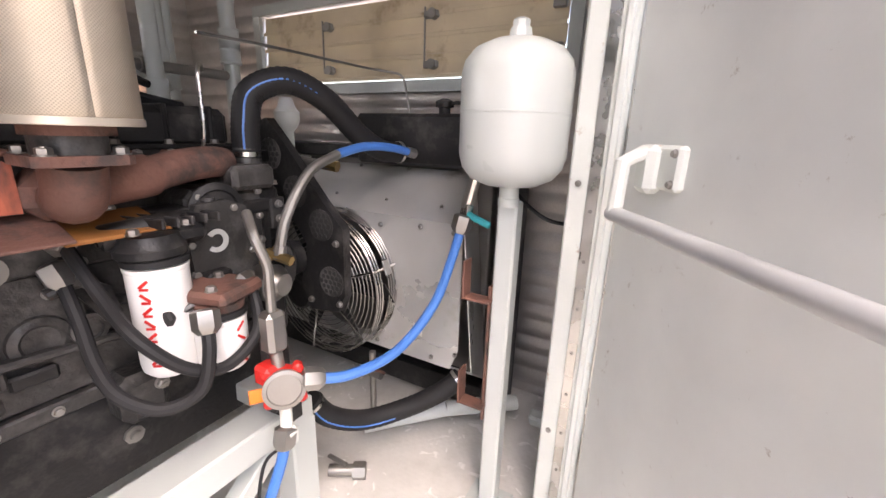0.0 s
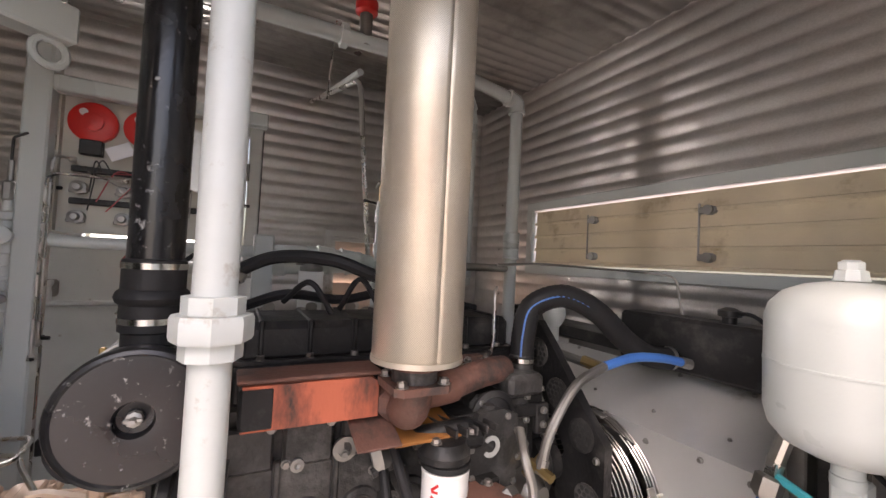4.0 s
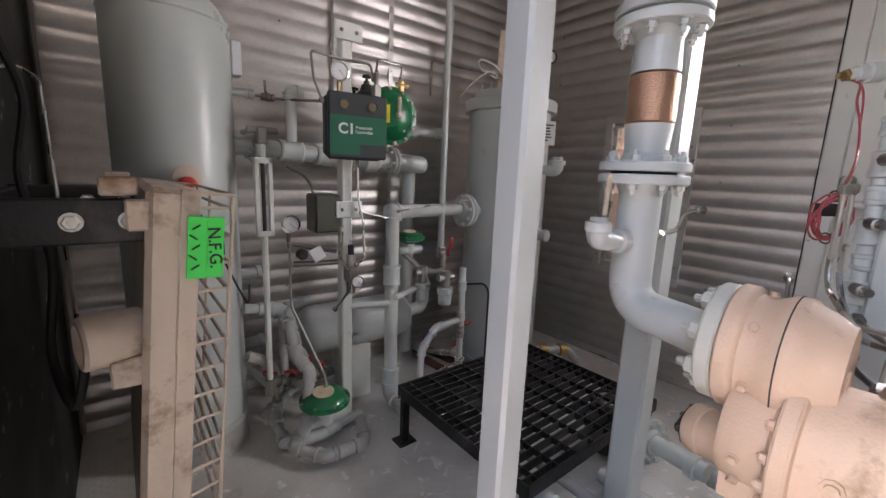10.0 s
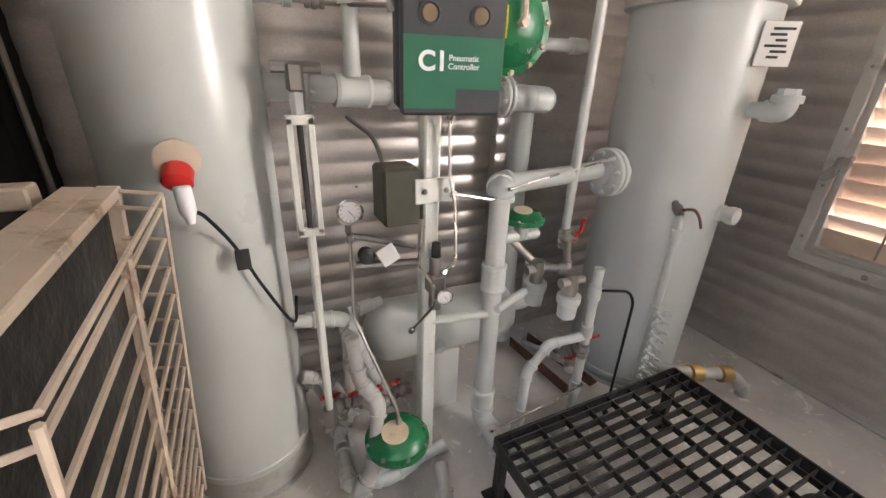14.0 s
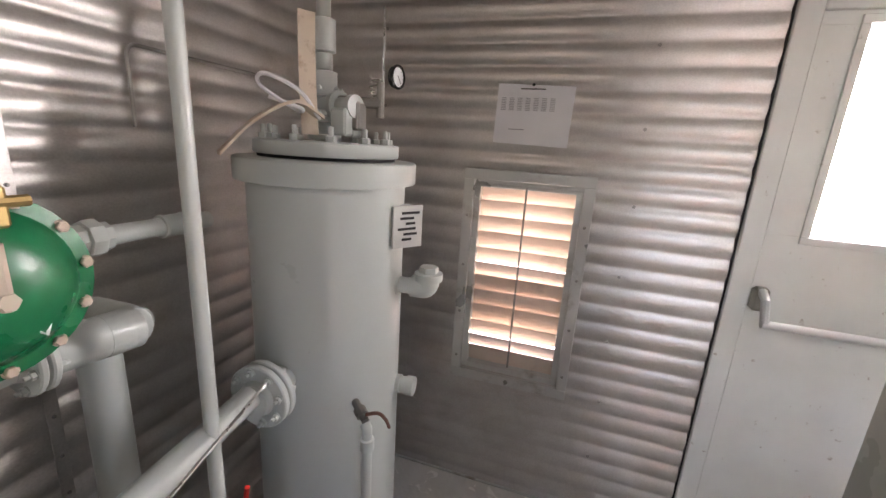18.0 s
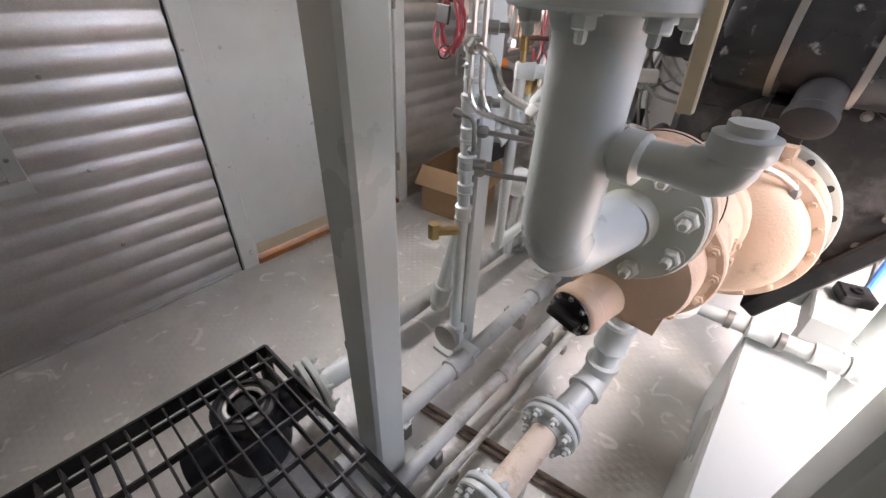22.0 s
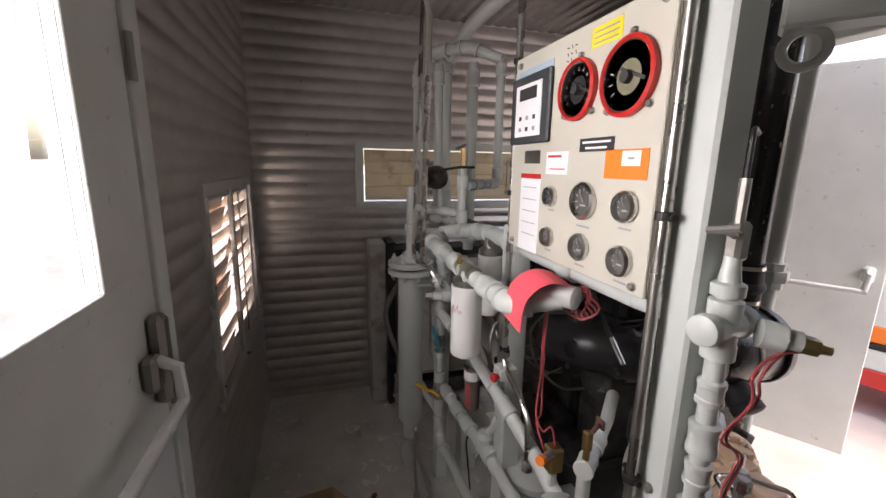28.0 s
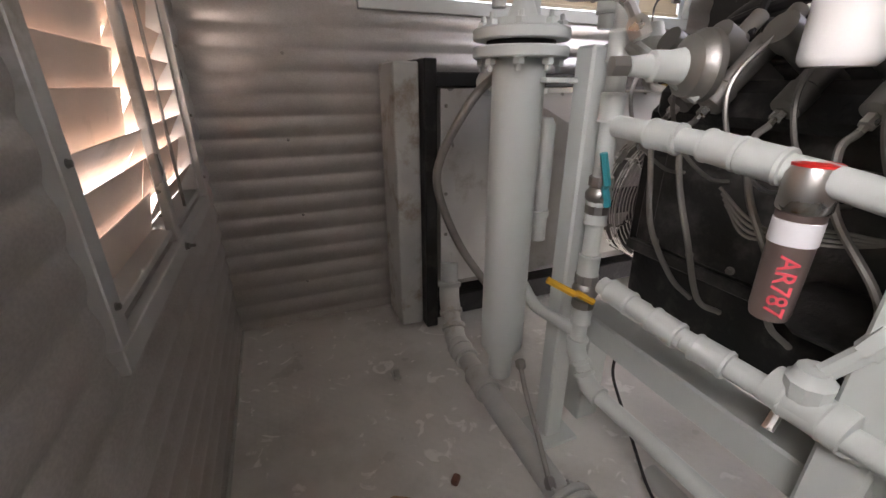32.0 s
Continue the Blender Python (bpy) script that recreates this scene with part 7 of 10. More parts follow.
part("solenoid", Shape().cyl((-1.46, 0.0, 0.68), (-1.46, 0.12, 0.68), 0.028, 14, bevel=0.004), BLACK, stm)

# exhaust
mf = thing("exhaust_manifold", (-0.95, 0.28, 0.92), "rusted exhaust manifold with a burnt orange heat shield", "manifold")
part("heat_shield", Shape().slab([(-0.15, -0.056), (0.13, -0.056), (0.13, 0.022), (0.11, 0.034), (-0.15, 0.034)], (1, 0, 0), 0.075, (-0.985, 0.10, 1.03), (0, 1, 0)), HOTORANGE, mf, "burnt orange painted heat shield")
part("shield_end", Shape().box((-0.947, -0.022, 1.018), (0.079, 0.066, 0.088), 0.006), BLACK, mf, "blackened end of the shield")
part("shield_lip", Shape().box((-0.965, 0.09, 1.070), (0.10, 0.30, 0.010), 0.003), RUST, mf)
part("collector", Shape().box((-0.93, 0.29, 1.0), (0.10, 0.12, 0.085), 0.028), RUST, mf)
part("outlet_flange", Shape().slab([(-0.066, -0.05), (-0.05, -0.066), (0.05, -0.066), (0.066, -0.05), (0.066, 0.05), (0.05, 0.066), (-0.05, 0.066), (-0.066, 0.05)], (0, 0, 1), 0.016, (-0.84, 0.285, 1.055), (1, 0, 0)), RUST, mf)
part("riser", Shape().lathe((-0.84, 0.285, 1.068), (0, 0, 1), [(0.05, 0), (0.05, 0.05)], 24), BLOCK, mf, "sooty black riser")
for dx in (-0.048, 0.048):
    for dy in (-0.048, 0.048):
        bolt(0.011, STEEL, mf, (-0.84 + dx, 0.285 + dy, 1.071), (0, 0, 1), 0.012)
part("neck", Shape().tube(curve([(-0.93, 0.29, 1.0), (-0.865, 0.286, 1.0), (-0.842, 0.285, 1.06)]), 0.045, 18), RUST, mf)
part("log", Shape().tube(curve([(-0.93, 0.34, 1.01), (-0.925, 0.42, 1.02), (-0.935, 0.50, 1.035), (-0.95, 0.57, 1.04), (-0.975, 0.62, 1.035)]), 0.042, 18, radii=[0.042] * 10 + [0.036] * 23), RUST, mf)
for y in (0.0, 0.15, 0.42, 0.55):
    p = part("port_flange", Shape().box((-1.03, y, 1.03), (0.05, 0.085, 0.07), 0.012), RUST, mf)
    for dy in (-0.03, 0.03):
        bolt(0.010, STEEL, p, (-1.004, y + dy, 1.055), (0.4, 0, 1), 0.012)
part("lower_tray", Shape().box((-0.92, 0.34, 0.935), (0.13, 0.17, 0.008), 0.002, Matrix.Rotation(radians(12), 3, "Y")), ORANGE, mf, "orange rusted deflector plate")
part("lower_tray", Shape().box((-0.90, 0.22, 0.945), (0.11, 0.10, 0.006), 0.002, Matrix.Rotation(radians(20), 3, "Y")), RUST, mf, "rusted deflector plate")

mu = thing("exhaust_stack", (-0.838, 0.287, 1.10), "vertical exhaust stack in a perforated steel heat shield", "exhaust")
part("pipe", Shape().cyl((-0.838, 0.287, 1.10), (-0.838, 0.287, TOP), 0.06, 28), RUST, mu)
def shield_mesh(x, y, r, z0, z1, seg=56):
    vs, fs, uv = [], [], []
    for i in range(seg + 1):
        a = 2 * math.pi * i / seg
        for z in (z0, z1):
            vs.append((r * math.cos(a), r * math.sin(a), z))
    for i in range(seg):
        fs.append((2 * i, 2 * i + 2, 2 * i + 3, 2 * i + 1))
    me = bpy.data.meshes.new("heat_shield")
    me.from_pydata(vs, [], fs)
    lay = me.uv_layers.new(name="length")
    for poly in me.polygons:
        for li, vi in zip(poly.loop_indices, poly.vertices):
            lay.data[li].uv = (r * 2 * math.pi * (vi // 2) / seg, vs[vi][2])
    me.polygons.foreach_set("use_smooth", [True] * len(me.polygons))
    me.materials.append(PERF)
    return me
so = piece("heat_shield", shield_mesh(0, 0, 0.0985, 1.115, TOP), Matrix.Translation((-0.838, 0.287, 0)), mu, "perforated steel wrap with brown heat stains")
so.modifiers.new("thickness", "SOLIDIFY").thickness = 0.002
part("shield_ring", Shape().lathe((-0.838, 0.287, 1.115), (0, 0, 1), [(0.0965, 0), (0.101, 0.001), (0.101, 0.012), (0.0965, 0.013)], 40), PERF, mu)

# air cleaner with its pipe
ac = thing("air_cleaner", (-1.14, -0.22, 0.9), "round black air cleaner canister with a wing-nut cover", "air cleaner")
ay, az = -0.22, 1.024
part("canister", Shape().lathe((-0.93, ay, az), (-1, 0, 0), [(0.117, 0), (0.119, 0.004), (0.119, 0.36), (0.11, 0.38), (0.07, 0.39)], 48), GLOSSBLACK, ac)
part("cover", Shape().lathe((-0.945, ay, az), (1, 0, 0), [(0.124, 0), (0.127, 0.004), (0.127, 0.024), (0.123, 0.032), (0.116, 0.035), (0.112, 0.031), (0.045, 0.036), (0.033, 0.034), (0.028, 0.018), (0.016, 0.016), (0.014, 0.02), (0, 0.02)], 56), CHIPPED, ac)
part("wing_nut", Shape().lathe((-0.925, ay, az), (1, 0, 0), [(0.014, 0), (0.014, 0.012), (0.007, 0.014), (0.006, 0.03), (0, 0.031)], 8).box((-0.908, ay, az), (0.01, 0.03, 0.007), 0.002), STEEL, ac)
for x in (-1.06, -1.2):
    part("band", Shape().lathe((x, ay, az), (1, 0, 0), [(0.119, 0), (0.1235, 0.001), (0.1235, 0.014), (0.119, 0.015)], 48), STEEL, ac)
part("dust_spout", Shape().lathe((-1.10, ay - 0.075, az - 0.085), (0.0, -0.75, -0.6), [(0.042, 0), (0.042, 0.06), (0.046, 0.065), (0.046, 0.085), (0.036, 0.09)], 24), RUBBER, ac)
part("saddle", Shape().box((-1.13, ay, 0.885), (0.10, 0.18, 0.03), 0.004).box((-1.13, ay, 0.80), (0.08, 0.03, 0.15), 0.003), BLACK, ac)
ip = thing("intake_pipe", (-1.03, -0.22, 1.19), "chipped black intake pipe rising to the roof", "pipe")
part("pipe", Shape().cyl((-1.03, -0.22, 1.28), (-1.03, -0.22, TOP), 0.050, 32), CHIPPED, ip)
part("boot", Shape().lathe((-1.03, -0.22, 1.13), (0, 0, 1), [(0.05, 0), (0.05, 0.03), (0.056, 0.034), (0.056, 0.085), (0.062, 0.09), (0.066, 0.10), (0.062, 0.112), (0.056, 0.117), (0.056, 0.175), (0.05, 0.177)], 32), RUBBER, ip, "black rubber boot")
hose_clamp(ip, (-1.03, -0.22, 1.185), (0, 0, 1), 0.056)
hose_clamp(ip, (-1.03, -0.22, 1.293), (0, 0, 1), 0.056)
ib = thing("intake_duct", (-1.5, 0.0, 0.95), "ribbed black rubber intake elbow to the engine", "duct")
path = curve([(-1.30, -0.22, 1.024), (-1.40, -0.21, 1.03), (-1.48, -0.15, 1.04), (-1.52, -0.02, 1.02), (-1.50, 0.08, 1.0), (-1.45, 0.14, 0.98)], 7)
part("elbow", Shape().tube(path, 0.08, 28, radii=[0.078 + 0.004 * math.sin(i * 0.9) for i in range(len(path))]), GLOSSRUBBER, ib)
hose_clamp(ib, (-1.325, -0.22, 1.026), (1, 0, 0), 0.076)
# white vent pipe with union
wv = thing("vent_pipe", (-0.735, -0.103, 0.2), "white painted vent pipe with a large hexagon union", "pipe")
part("lower_pipe", Shape().cyl((-0.735, -0.103, 0.3), (-0.735, -0.103, 1.213), 0.0305, 28), PIPEWHITE, wv)
part("upper_pipe", Shape().cyl((-0.735, -0.103, 1.213), (-0.735, -0.103, TOP), 0.0315, 28), PIPEWHITE, wv)
union(wv, (-0.735, -0.103, 1.213), (0, 0, 1), 0.034, PIPEWHITE, "hex_union")
part("flange", Shape().lathe((-0.735, -0.103, 0.29), (0, 0, 1), [(0.030, 0), (0.07, 0.002), (0.07, 0.016), (0.032, 0.018)], 24), PIPEWHITE, wv)
part("elbow", Shape().tube(rounded([(-0.735, -0.103, 0.32), (-0.735, -0.103, 0.24), (-0.80, -0.105, 0.24)], 0.06), 0.034, 18), PIPEWHITE, wv)
part("support", Shape().box((-0.80, -0.105, 0.30), (0.05, 0.06, 0.04), 0.003), GREY, wv)

# oil filters
def spin_filter(name, label, x, y, z0, z1, r, bars):
    t = thing(name, (x, y, z0), label, "filter")
    part("canister", Shape().lathe((x, y, z0), (0, 0, 1), [(0.02, 0), (r * 0.8, 0.002), (r * 0.96, 0.012), (r, 0.025), (r, z1 - z0 - 0.012), (r * 1.03, z1 - z0 - 0.01), (r * 1.03, z1 - z0 - 0.002), (r * 0.9, z1 - z0)], 36), FILTERWHITE, t)
    part("base_seal", Shape().lathe((x, y, z1), (0, 0, 1), [(r * 0.9, 0), (r * 1.06, 0.002), (r * 1.06, 0.014), (r * 0.8, 0.016)], 32), RUBBER, t)
    for a0, a1, z, h, m in bars:
        s = Shape().lathe((x, y, z), (0, 0, 1), [(r + 0.0005, -h / 2), (r + 0.0012, -h / 2), (r + 0.0012, h / 2), (r + 0.0005, h / 2)], 8, radians(a0), radians(a1 - a0))
        part("print", s, m, t)
    return t


f1 = spin_filter("oil_filter", "large white spin-on oil filter with red lettering", -0.865, 0.388, 0.622, 0.858, 0.055, [(60, 100, 0.80, 0.022, INKGREY), (60, 102, 0.765, 0.006, RED), (66, 96, 0.745, 0.004, INKGREY), (108, 116, 0.79, 0.035, RED)])
for k in range(7):
    part("red_letter", Shape().box((-0.865 + 0.0562 * math.cos(radians(-52)), 0.388 + 0.0562 * math.sin(radians(-52)), 0.83 - 0.027 * k), (0.002, 0.022, 0.006), 0.0005, Matrix.Rotation(radians(-52), 3, "Z") @ Matrix.Rotation(0.7 * (-1) ** k, 3, "X")), RED, f1)
    part("red_letter", Shape().box((-0.865 + 0.0562 * math.cos(radians(-52)), 0.388 + 0.0562 * math.sin(radians(-52)), 0.82 - 0.027 * k), (0.002, 0.016, 0.005), 0.0005, Matrix.Rotation(radians(-52), 3, "Z")), RED, f1)
hd = part("head", Shape().lathe((-0.87, 0.385, 0.872), (0, 0, 1), [(0.057, 0), (0.062, 0.006), (0.062, 0.02), (0.056, 0.026), (0.05, 0.045), (0.02, 0.05)], 28).lathe((-0.905, 0.318, 0.912), (0.15, 1, 0.1), [(0.012, 0), (0.024, 0.001), (0.026, 0.006), (0.027, 0.13), (0.02, 0.15)], 20).lathe((-0.903, 0.316, 0.912), (0.15, 1, 0.1), [(0.008, 0), (0.014, -0.004), (0.014, 0.004)], 14).box((-0.93, 0.43, 0.905), (0.16, 0.13, 0.045), 0.014), BLACK, f1)
for k in range(5):
    part("cooling_rib", Shape().box((-0.90, 0.385 + 0.028 * k, 0.934), (0.13, 0.008, 0.02), 0.003, Matrix.Rotation(0.25, 3, "Z")), BLACK, hd)
for x, y in ((-0.835, 0.345), (-0.855, 0.45), (-0.92, 0.50)):
    bolt(0.010, STEEL, hd, (x, y, 0.925), (0, 0, 1))
tcv = thing("timing_cover", (-0.98, 0.62, 0.6), "oily black cast front cover with bolts", "engine cover")
part("casting", Shape().box((-1.0, 0.60, 0.86), (0.14, 0.20, 0.24), 0.02).box((-0.97, 0.66, 1.0), (0.13, 0.12, 0.06), 0.012), BLOCK, tcv)
part("round_cover", Shape().lathe((-0.928, 0.56, 0.93), (1, -0.1, 0), [(0.065, 0), (0.065, 0.008), (0.05, 0.014), (0.046, 0.01), (0.02, 0.012), (0, 0.02)], 24), BLACK, tcv)
for k in range(8):
    bolt(0.0085, STEEL, tcv, (-0.929, 0.52 + 0.155 * (k % 2), 0.77 + 0.065 * (k // 2)), (1, 0, 0))
part("water_outlet", Shape().lathe((-0.99, 0.70, 0.98), (0, 0, 1), [(0.05, 0), (0.052, 0.02), (0.036, 0.03), (0.034, 0.09)], 20), BLOCK, tcv)
f2 = spin_filter("fuel_filter", "small white spin-on fuel filter with red lettering", -0.80, 0.462, 0.612, 0.735, 0.052, [(50, 100, 0.705, 0.006, INKGREY), (55, 95, 0.69, 0.004, INKGREY), (60, 90, 0.672, 0.014, INK), (62, 88, 0.64, 0.006, RED)])
for k in range(4):
    part("red_letter", Shape().box((-0.80 + 0.0535 * math.cos(radians(12)), 0.462 + 0.0535 * math.sin(radians(12)), 0.715 - 0.026 * k), (0.002, 0.024, 0.005), 0.0005, Matrix.Rotation(radians(12), 3, "Z") @ Matrix.Rotation(0.7 * (-1) ** k, 3, "X")), RED, f2)
h2 = part("head", Shape().box((-0.82, 0.475, 0.782), (0.14, 0.13, 0.03), 0.01, Matrix.Rotation(0.3, 3, "Z")).lathe((-0.80, 0.465, 0.748), (0, 0, 1), [(0.048, 0), (0.05, 0.018), (0.03, 0.028)], 20), RUST, f2, "dull brown filter head")
bolt(0.010, STEEL, h2, (-0.78, 0.44, 0.797), (0, 0, 1))
bolt(0.010, STEEL, h2, (-0.85, 0.50, 0.797), (0, 0, 1))
kb = part("drain_stem", Shape().cyl((-0.81, 0.45, 0.775), (-0.822, 0.385, 0.757), 0.009, 8), STEEL, f2)
part("drain_knob", Shape().lathe((-0.825, 0.372, 0.755), (0.25, -0.95, -0.1), [(0.010, -0.006), (0.019, -0.004), (0.021, 0.004), (0.018, 0.010), (0.008, 0.012)], 8), INK, kb, "black plastic knob")
part("arm", Shape().box((-0.90, 0.51, 0.79), (0.10, 0.06, 0.03), 0.006), BLACK, f2)
tubing("fuel_hose", [(-1.0, 0.285, 0.905), (-0.97, 0.29, 0.89), (-0.90, 0.30, 0.81), (-0.80, 0.305, 0.745), (-0.755, 0.36, 0.67), (-0.735, 0.43, 0.648), (-0.745, 0.51, 0.69), (-0.785, 0.535, 0.765), (-0.81, 0.53, 0.785)], 0.0125, RUBBER, "black rubber fuel hose looping in front of the filters", smooth=True, seg=10, nutmat=STEEL)
tubing("fuel_hose", [(-0.99, 0.27, 0.85), (-0.975, 0.275, 0.82), (-0.92, 0.27, 0.75), (-0.86, 0.26, 0.69), (-0.80, 0.265, 0.645), (-0.755, 0.31, 0.61), (-0.725, 0.365, 0.63), (-0.725, 0.39, 0.70), (-0.75, 0.405, 0.765)], 0.0125, RUBBER, "black rubber drain hose looping in front of the filters", smooth=True, seg=10, nutmat=STEEL)
tubing("wire_lead", [(-0.68, 0.50, 0.42), (-0.72, 0.47, 0.36), (-0.70, 0.42, 0.22), (-0.72, 0.40, 0.05), (-0.70, 0.44, 0.01)], 0.004, RUBBER, "thin black wire hanging to the floor", smooth=True, nuts=False)

# level regulator with blue hose
lr = thing("level_regulator", (-0.69, 0.52, 0.42), "red oil level regulator with a brass sight face", "regulator")
LD = Vector((0.75, -0.55, 0.1)).normalized()
L0 = Vector((-0.70, 0.53, 0.555))
part("body", Shape().lathe(L0, LD, [(0.02, -0.03), (0.04, -0.025), (0.046, 0), (0.046, 0.02), (0.03, 0.024)], 24).box(L0 - LD * 0.01 + Vector((-0.02, -0.02, 0.03)), (0.05, 0.05, 0.05), 0.008), RED, lr)
part("bezel", Shape().lathe(L0 + LD * 0.016, LD, [(0.034, 0), (0.046, 0.001), (0.047, 0.012), (0.038, 0.014), (0.036, 0.01)], 28), STEEL, lr)
part("sight_face", Shape().lathe(L0 + LD * 0.018, LD, [(0.036, 0), (0, 0.003)], 24), BRASS, lr, "brass-coloured sight glass")
u_, w_, d_ = axes(LD)
for a in (0.8, 2.4, 4.0, 5.5):
    part("ear", Shape().lathe(L0 + (u_ * math.cos(a) + w_ * math.sin(a)) * 0.05 - LD * 0.01, LD, [(0.012, 0), (0.012, 0.022), (0.007, 0.026)], 10), RED, lr)
part("label", Shape().box(L0 + LD * 0.022 + Vector((-0.045, -0.04, -0.012)), (0.004, 0.03, 0.035), 0.001, Matrix.Rotation(radians(-36), 3, "Z")), ORANGELABEL, lr, "orange maker's label")
part("upper_nipple", Shape().cyl(L0 + Vector((-0.01, 0, 0.03)), L0 + Vector((-0.02, 0.0, 0.09)), 0.014, 12), STEEL, lr)
jb = part("junction_box", Shape().box((-0.72, 0.53, 0.685), (0.045, 0.05, 0.10), 0.01), STEEL, lr, "cast aluminium conduit box")
part("conduit", Shape().tube(rounded([(-0.72, 0.53, 0.73), (-0.725, 0.535, 0.84), (-0.74, 0.52, 0.90), (-0.80, 0.55, 0.94)], 0.02), 0.011, 10), STEEL, lr)
part("lower_nipple", Shape().cyl(L0 - Vector((0, 0, 0.04)), L0 - Vector((-0.01, 0.01, 0.11)), 0.014, 10), WHITE, lr)
part("tee", Shape().box(L0 - Vector((-0.012, 0.01, 0.125)), (0.045, 0.04, 0.05), 0.01), WHITE, lr)
part("mount_plate", Shape().box((-0.755, 0.555, 0.56), (0.03, 0.06, 0.20), 0.003), BLACK, lr)
part("mount_arm", Shape().box((-0.80, 0.60, 0.44), (0.10, 0.04, 0.10), 0.004), BLACK, lr)
tubing("blue_hose", [(-0.47, 0.955, 0.90), (-0.485, 0.93, 0.80), (-0.50, 0.86, 0.68), (-0.54, 0.75, 0.585), (-0.60, 0.64, 0.555), (-0.66, 0.565, 0.565)], 0.013, BLUE, "blue rubber hose from the tank valve", smooth=True, seg=10, nutmat=STEEL)
tubing("blue_hose", [(-0.69, 0.515, 0.44), (-0.68, 0.49, 0.38), (-0.69, 0.44, 0.26), (-0.70, 0.38, 0.10), (-0.71, 0.30, 0.03)], 0.013, BLUE, "blue rubber hose running down to the floor", smooth=True, seg=10, nutmat=STEEL)
bh = thing("bypass_hose", (-0.83, 0.68, 0.78), "hose, grey below and blue above, to the radiator header", "hose")
p1 = curve([(-0.84, 0.655, 0.80), (-0.835, 0.68, 0.90), (-0.84, 0.77, 1.01), (-0.84, 0.88, 1.055)], 8)
p2 = curve([(-0.84, 0.88, 1.055), (-0.83, 0.99, 1.075), (-0.81, 1.10, 1.07), (-0.79, 1.20, 1.05)], 8)
part("grey_section", Shape().tube(p1, 0.0135, 10), STEEL, bh, "dusty grey hose")
part("blue_section", Shape().tube(p2, 0.0135, 10), BLUE, bh, "blue rubber hose")
for p, q in ((p1[0], p1[1]), (p2[-1], p2[-2])):
    part("hose_end", Shape().cyl(p, p + (q - p).normalized() * 0.035, 0.017, 10), STEEL, bh)

# coolant hoses: ribbed rubber
def ribbed_hose(name, pts, r, label):
    q = curve(pts, 14)
    t = thing(name, min(q, key=lambda a: a.z), label, "hose")
    part("hose", Shape().tube(q, r, 20, radii=[r * (1.0 if i % 2 else 0.95) for i in range(len(q))]), RUBBER, t)
    st = [p + axes(q[min(i + 1, len(q) - 1)] - q[max(i - 1, 0)])[1] * 0 + Vector((0.72, -0.69, 0)) * r * 0.99 for i, p in enumerate(q)]
    part("stripe", Shape().tube(st[4:int(len(st) * 0.55)], 0.003, 5), BLUE, t, "faded blue marking stripe")
    for a, b in ((q[2], q[4]), (q[-3], q[-5])):
        hose_clamp(t, a, b - a, r)
    return t


ribbed_hose("coolant_hose", [(-0.99, 0.70, 1.04), (-0.99, 0.705, 1.13), (-0.985, 0.73, 1.21), (-0.95, 0.82, 1.245), (-0.92, 0.93, 1.20), (-0.90, 1.04, 1.11), (-0.88, 1.13, 1.06), (-0.86, 1.22, 1.05)], 0.036, "thick ribbed black coolant hose arching to the radiator")
ribbed_hose("coolant_hose", [(-0.84, 0.72, 0.34), (-0.82, 0.78, 0.25), (-0.77, 0.88, 0.19), (-0.68, 0.99, 0.20), (-0.58, 1.06, 0.26), (-0.53, 1.11, 0.31)], 0.034, "thick ribbed black lower coolant hose with blue stripe")

# fan, guard, belt guard, shroud and radiator
fn = thing("cooling_fan", (-1.02, 0.95, 0.36), "black engine fan behind a round wire guard", "fan")
FC = Vector((-1.02, 0.955, 0.60))
part("hub", Shape().lathe(FC - Vector((0, 0.10, 0)), (0, 1, 0), [(0.05, 0), (0.06, 0.01), (0.06, 0.07), (0.09, 0.08), (0.09, 0.14)], 24), BLACK, fn)
for k in range(6):
    a = k * 1.0472
    R = Matrix.Rotation(a, 3, "Y") @ Matrix.Rotation(radians(32), 3, "X")
    part("blade", Shape().box(FC + Vector((0, 0.06, 0)) + Matrix.Rotation(a, 3, "Y") @ Vector((0.165, 0, 0)), (0.19, 0.004, 0.10), 0.002, R), BLACK, fn)
for k in range(13):
    r = 0.055 + 0.0165 * k
    part("guard_wire", Shape().tube([FC + Vector((r * math.cos(i * 0.1745), 0.0 + 0.0 * k, r * math.sin(i * 0.1745))) for i in range(36)], 0.0022, 5, closed=True), STEEL, fn)
for k in range(9):
    y = 0.002 + 0.0125 * k + (0.022 if k > 2 else 0)
    part("guard_hoop", Shape().tube([FC + Vector((0.257 * math.cos(i * 0.1745), y, 0.257 * math.sin(i * 0.1745))) for i in range(36)], 0.0025, 5, closed=True), SILVER, fn)
for k in range(6):
    a = k * 1.0472 + 0.35
    d = Vector((math.cos(a), 0, math.sin(a)))
    part("guard_spoke", Shape().tube([FC + d * 0.05 - Vector((0, 0.004, 0)), FC + d * 0.258 - Vector((0, 0.004, 0)), FC + d * 0.262 + Vector((0, 0.12, 0))], 0.004, 6), SILVER, fn)
    part("guard_clip", Shape().box(FC + d * 0.262 + Vector((0, 0.06, 0)), (0.05, 0.03, 0.008), 0.002, Matrix.Rotation(-a + 1.571, 3, "Y")), STEEL, fn)
bg = thing("belt_guard", (-1.0, 0.84, 0.6), "black perforated belt guard plate", "guard")
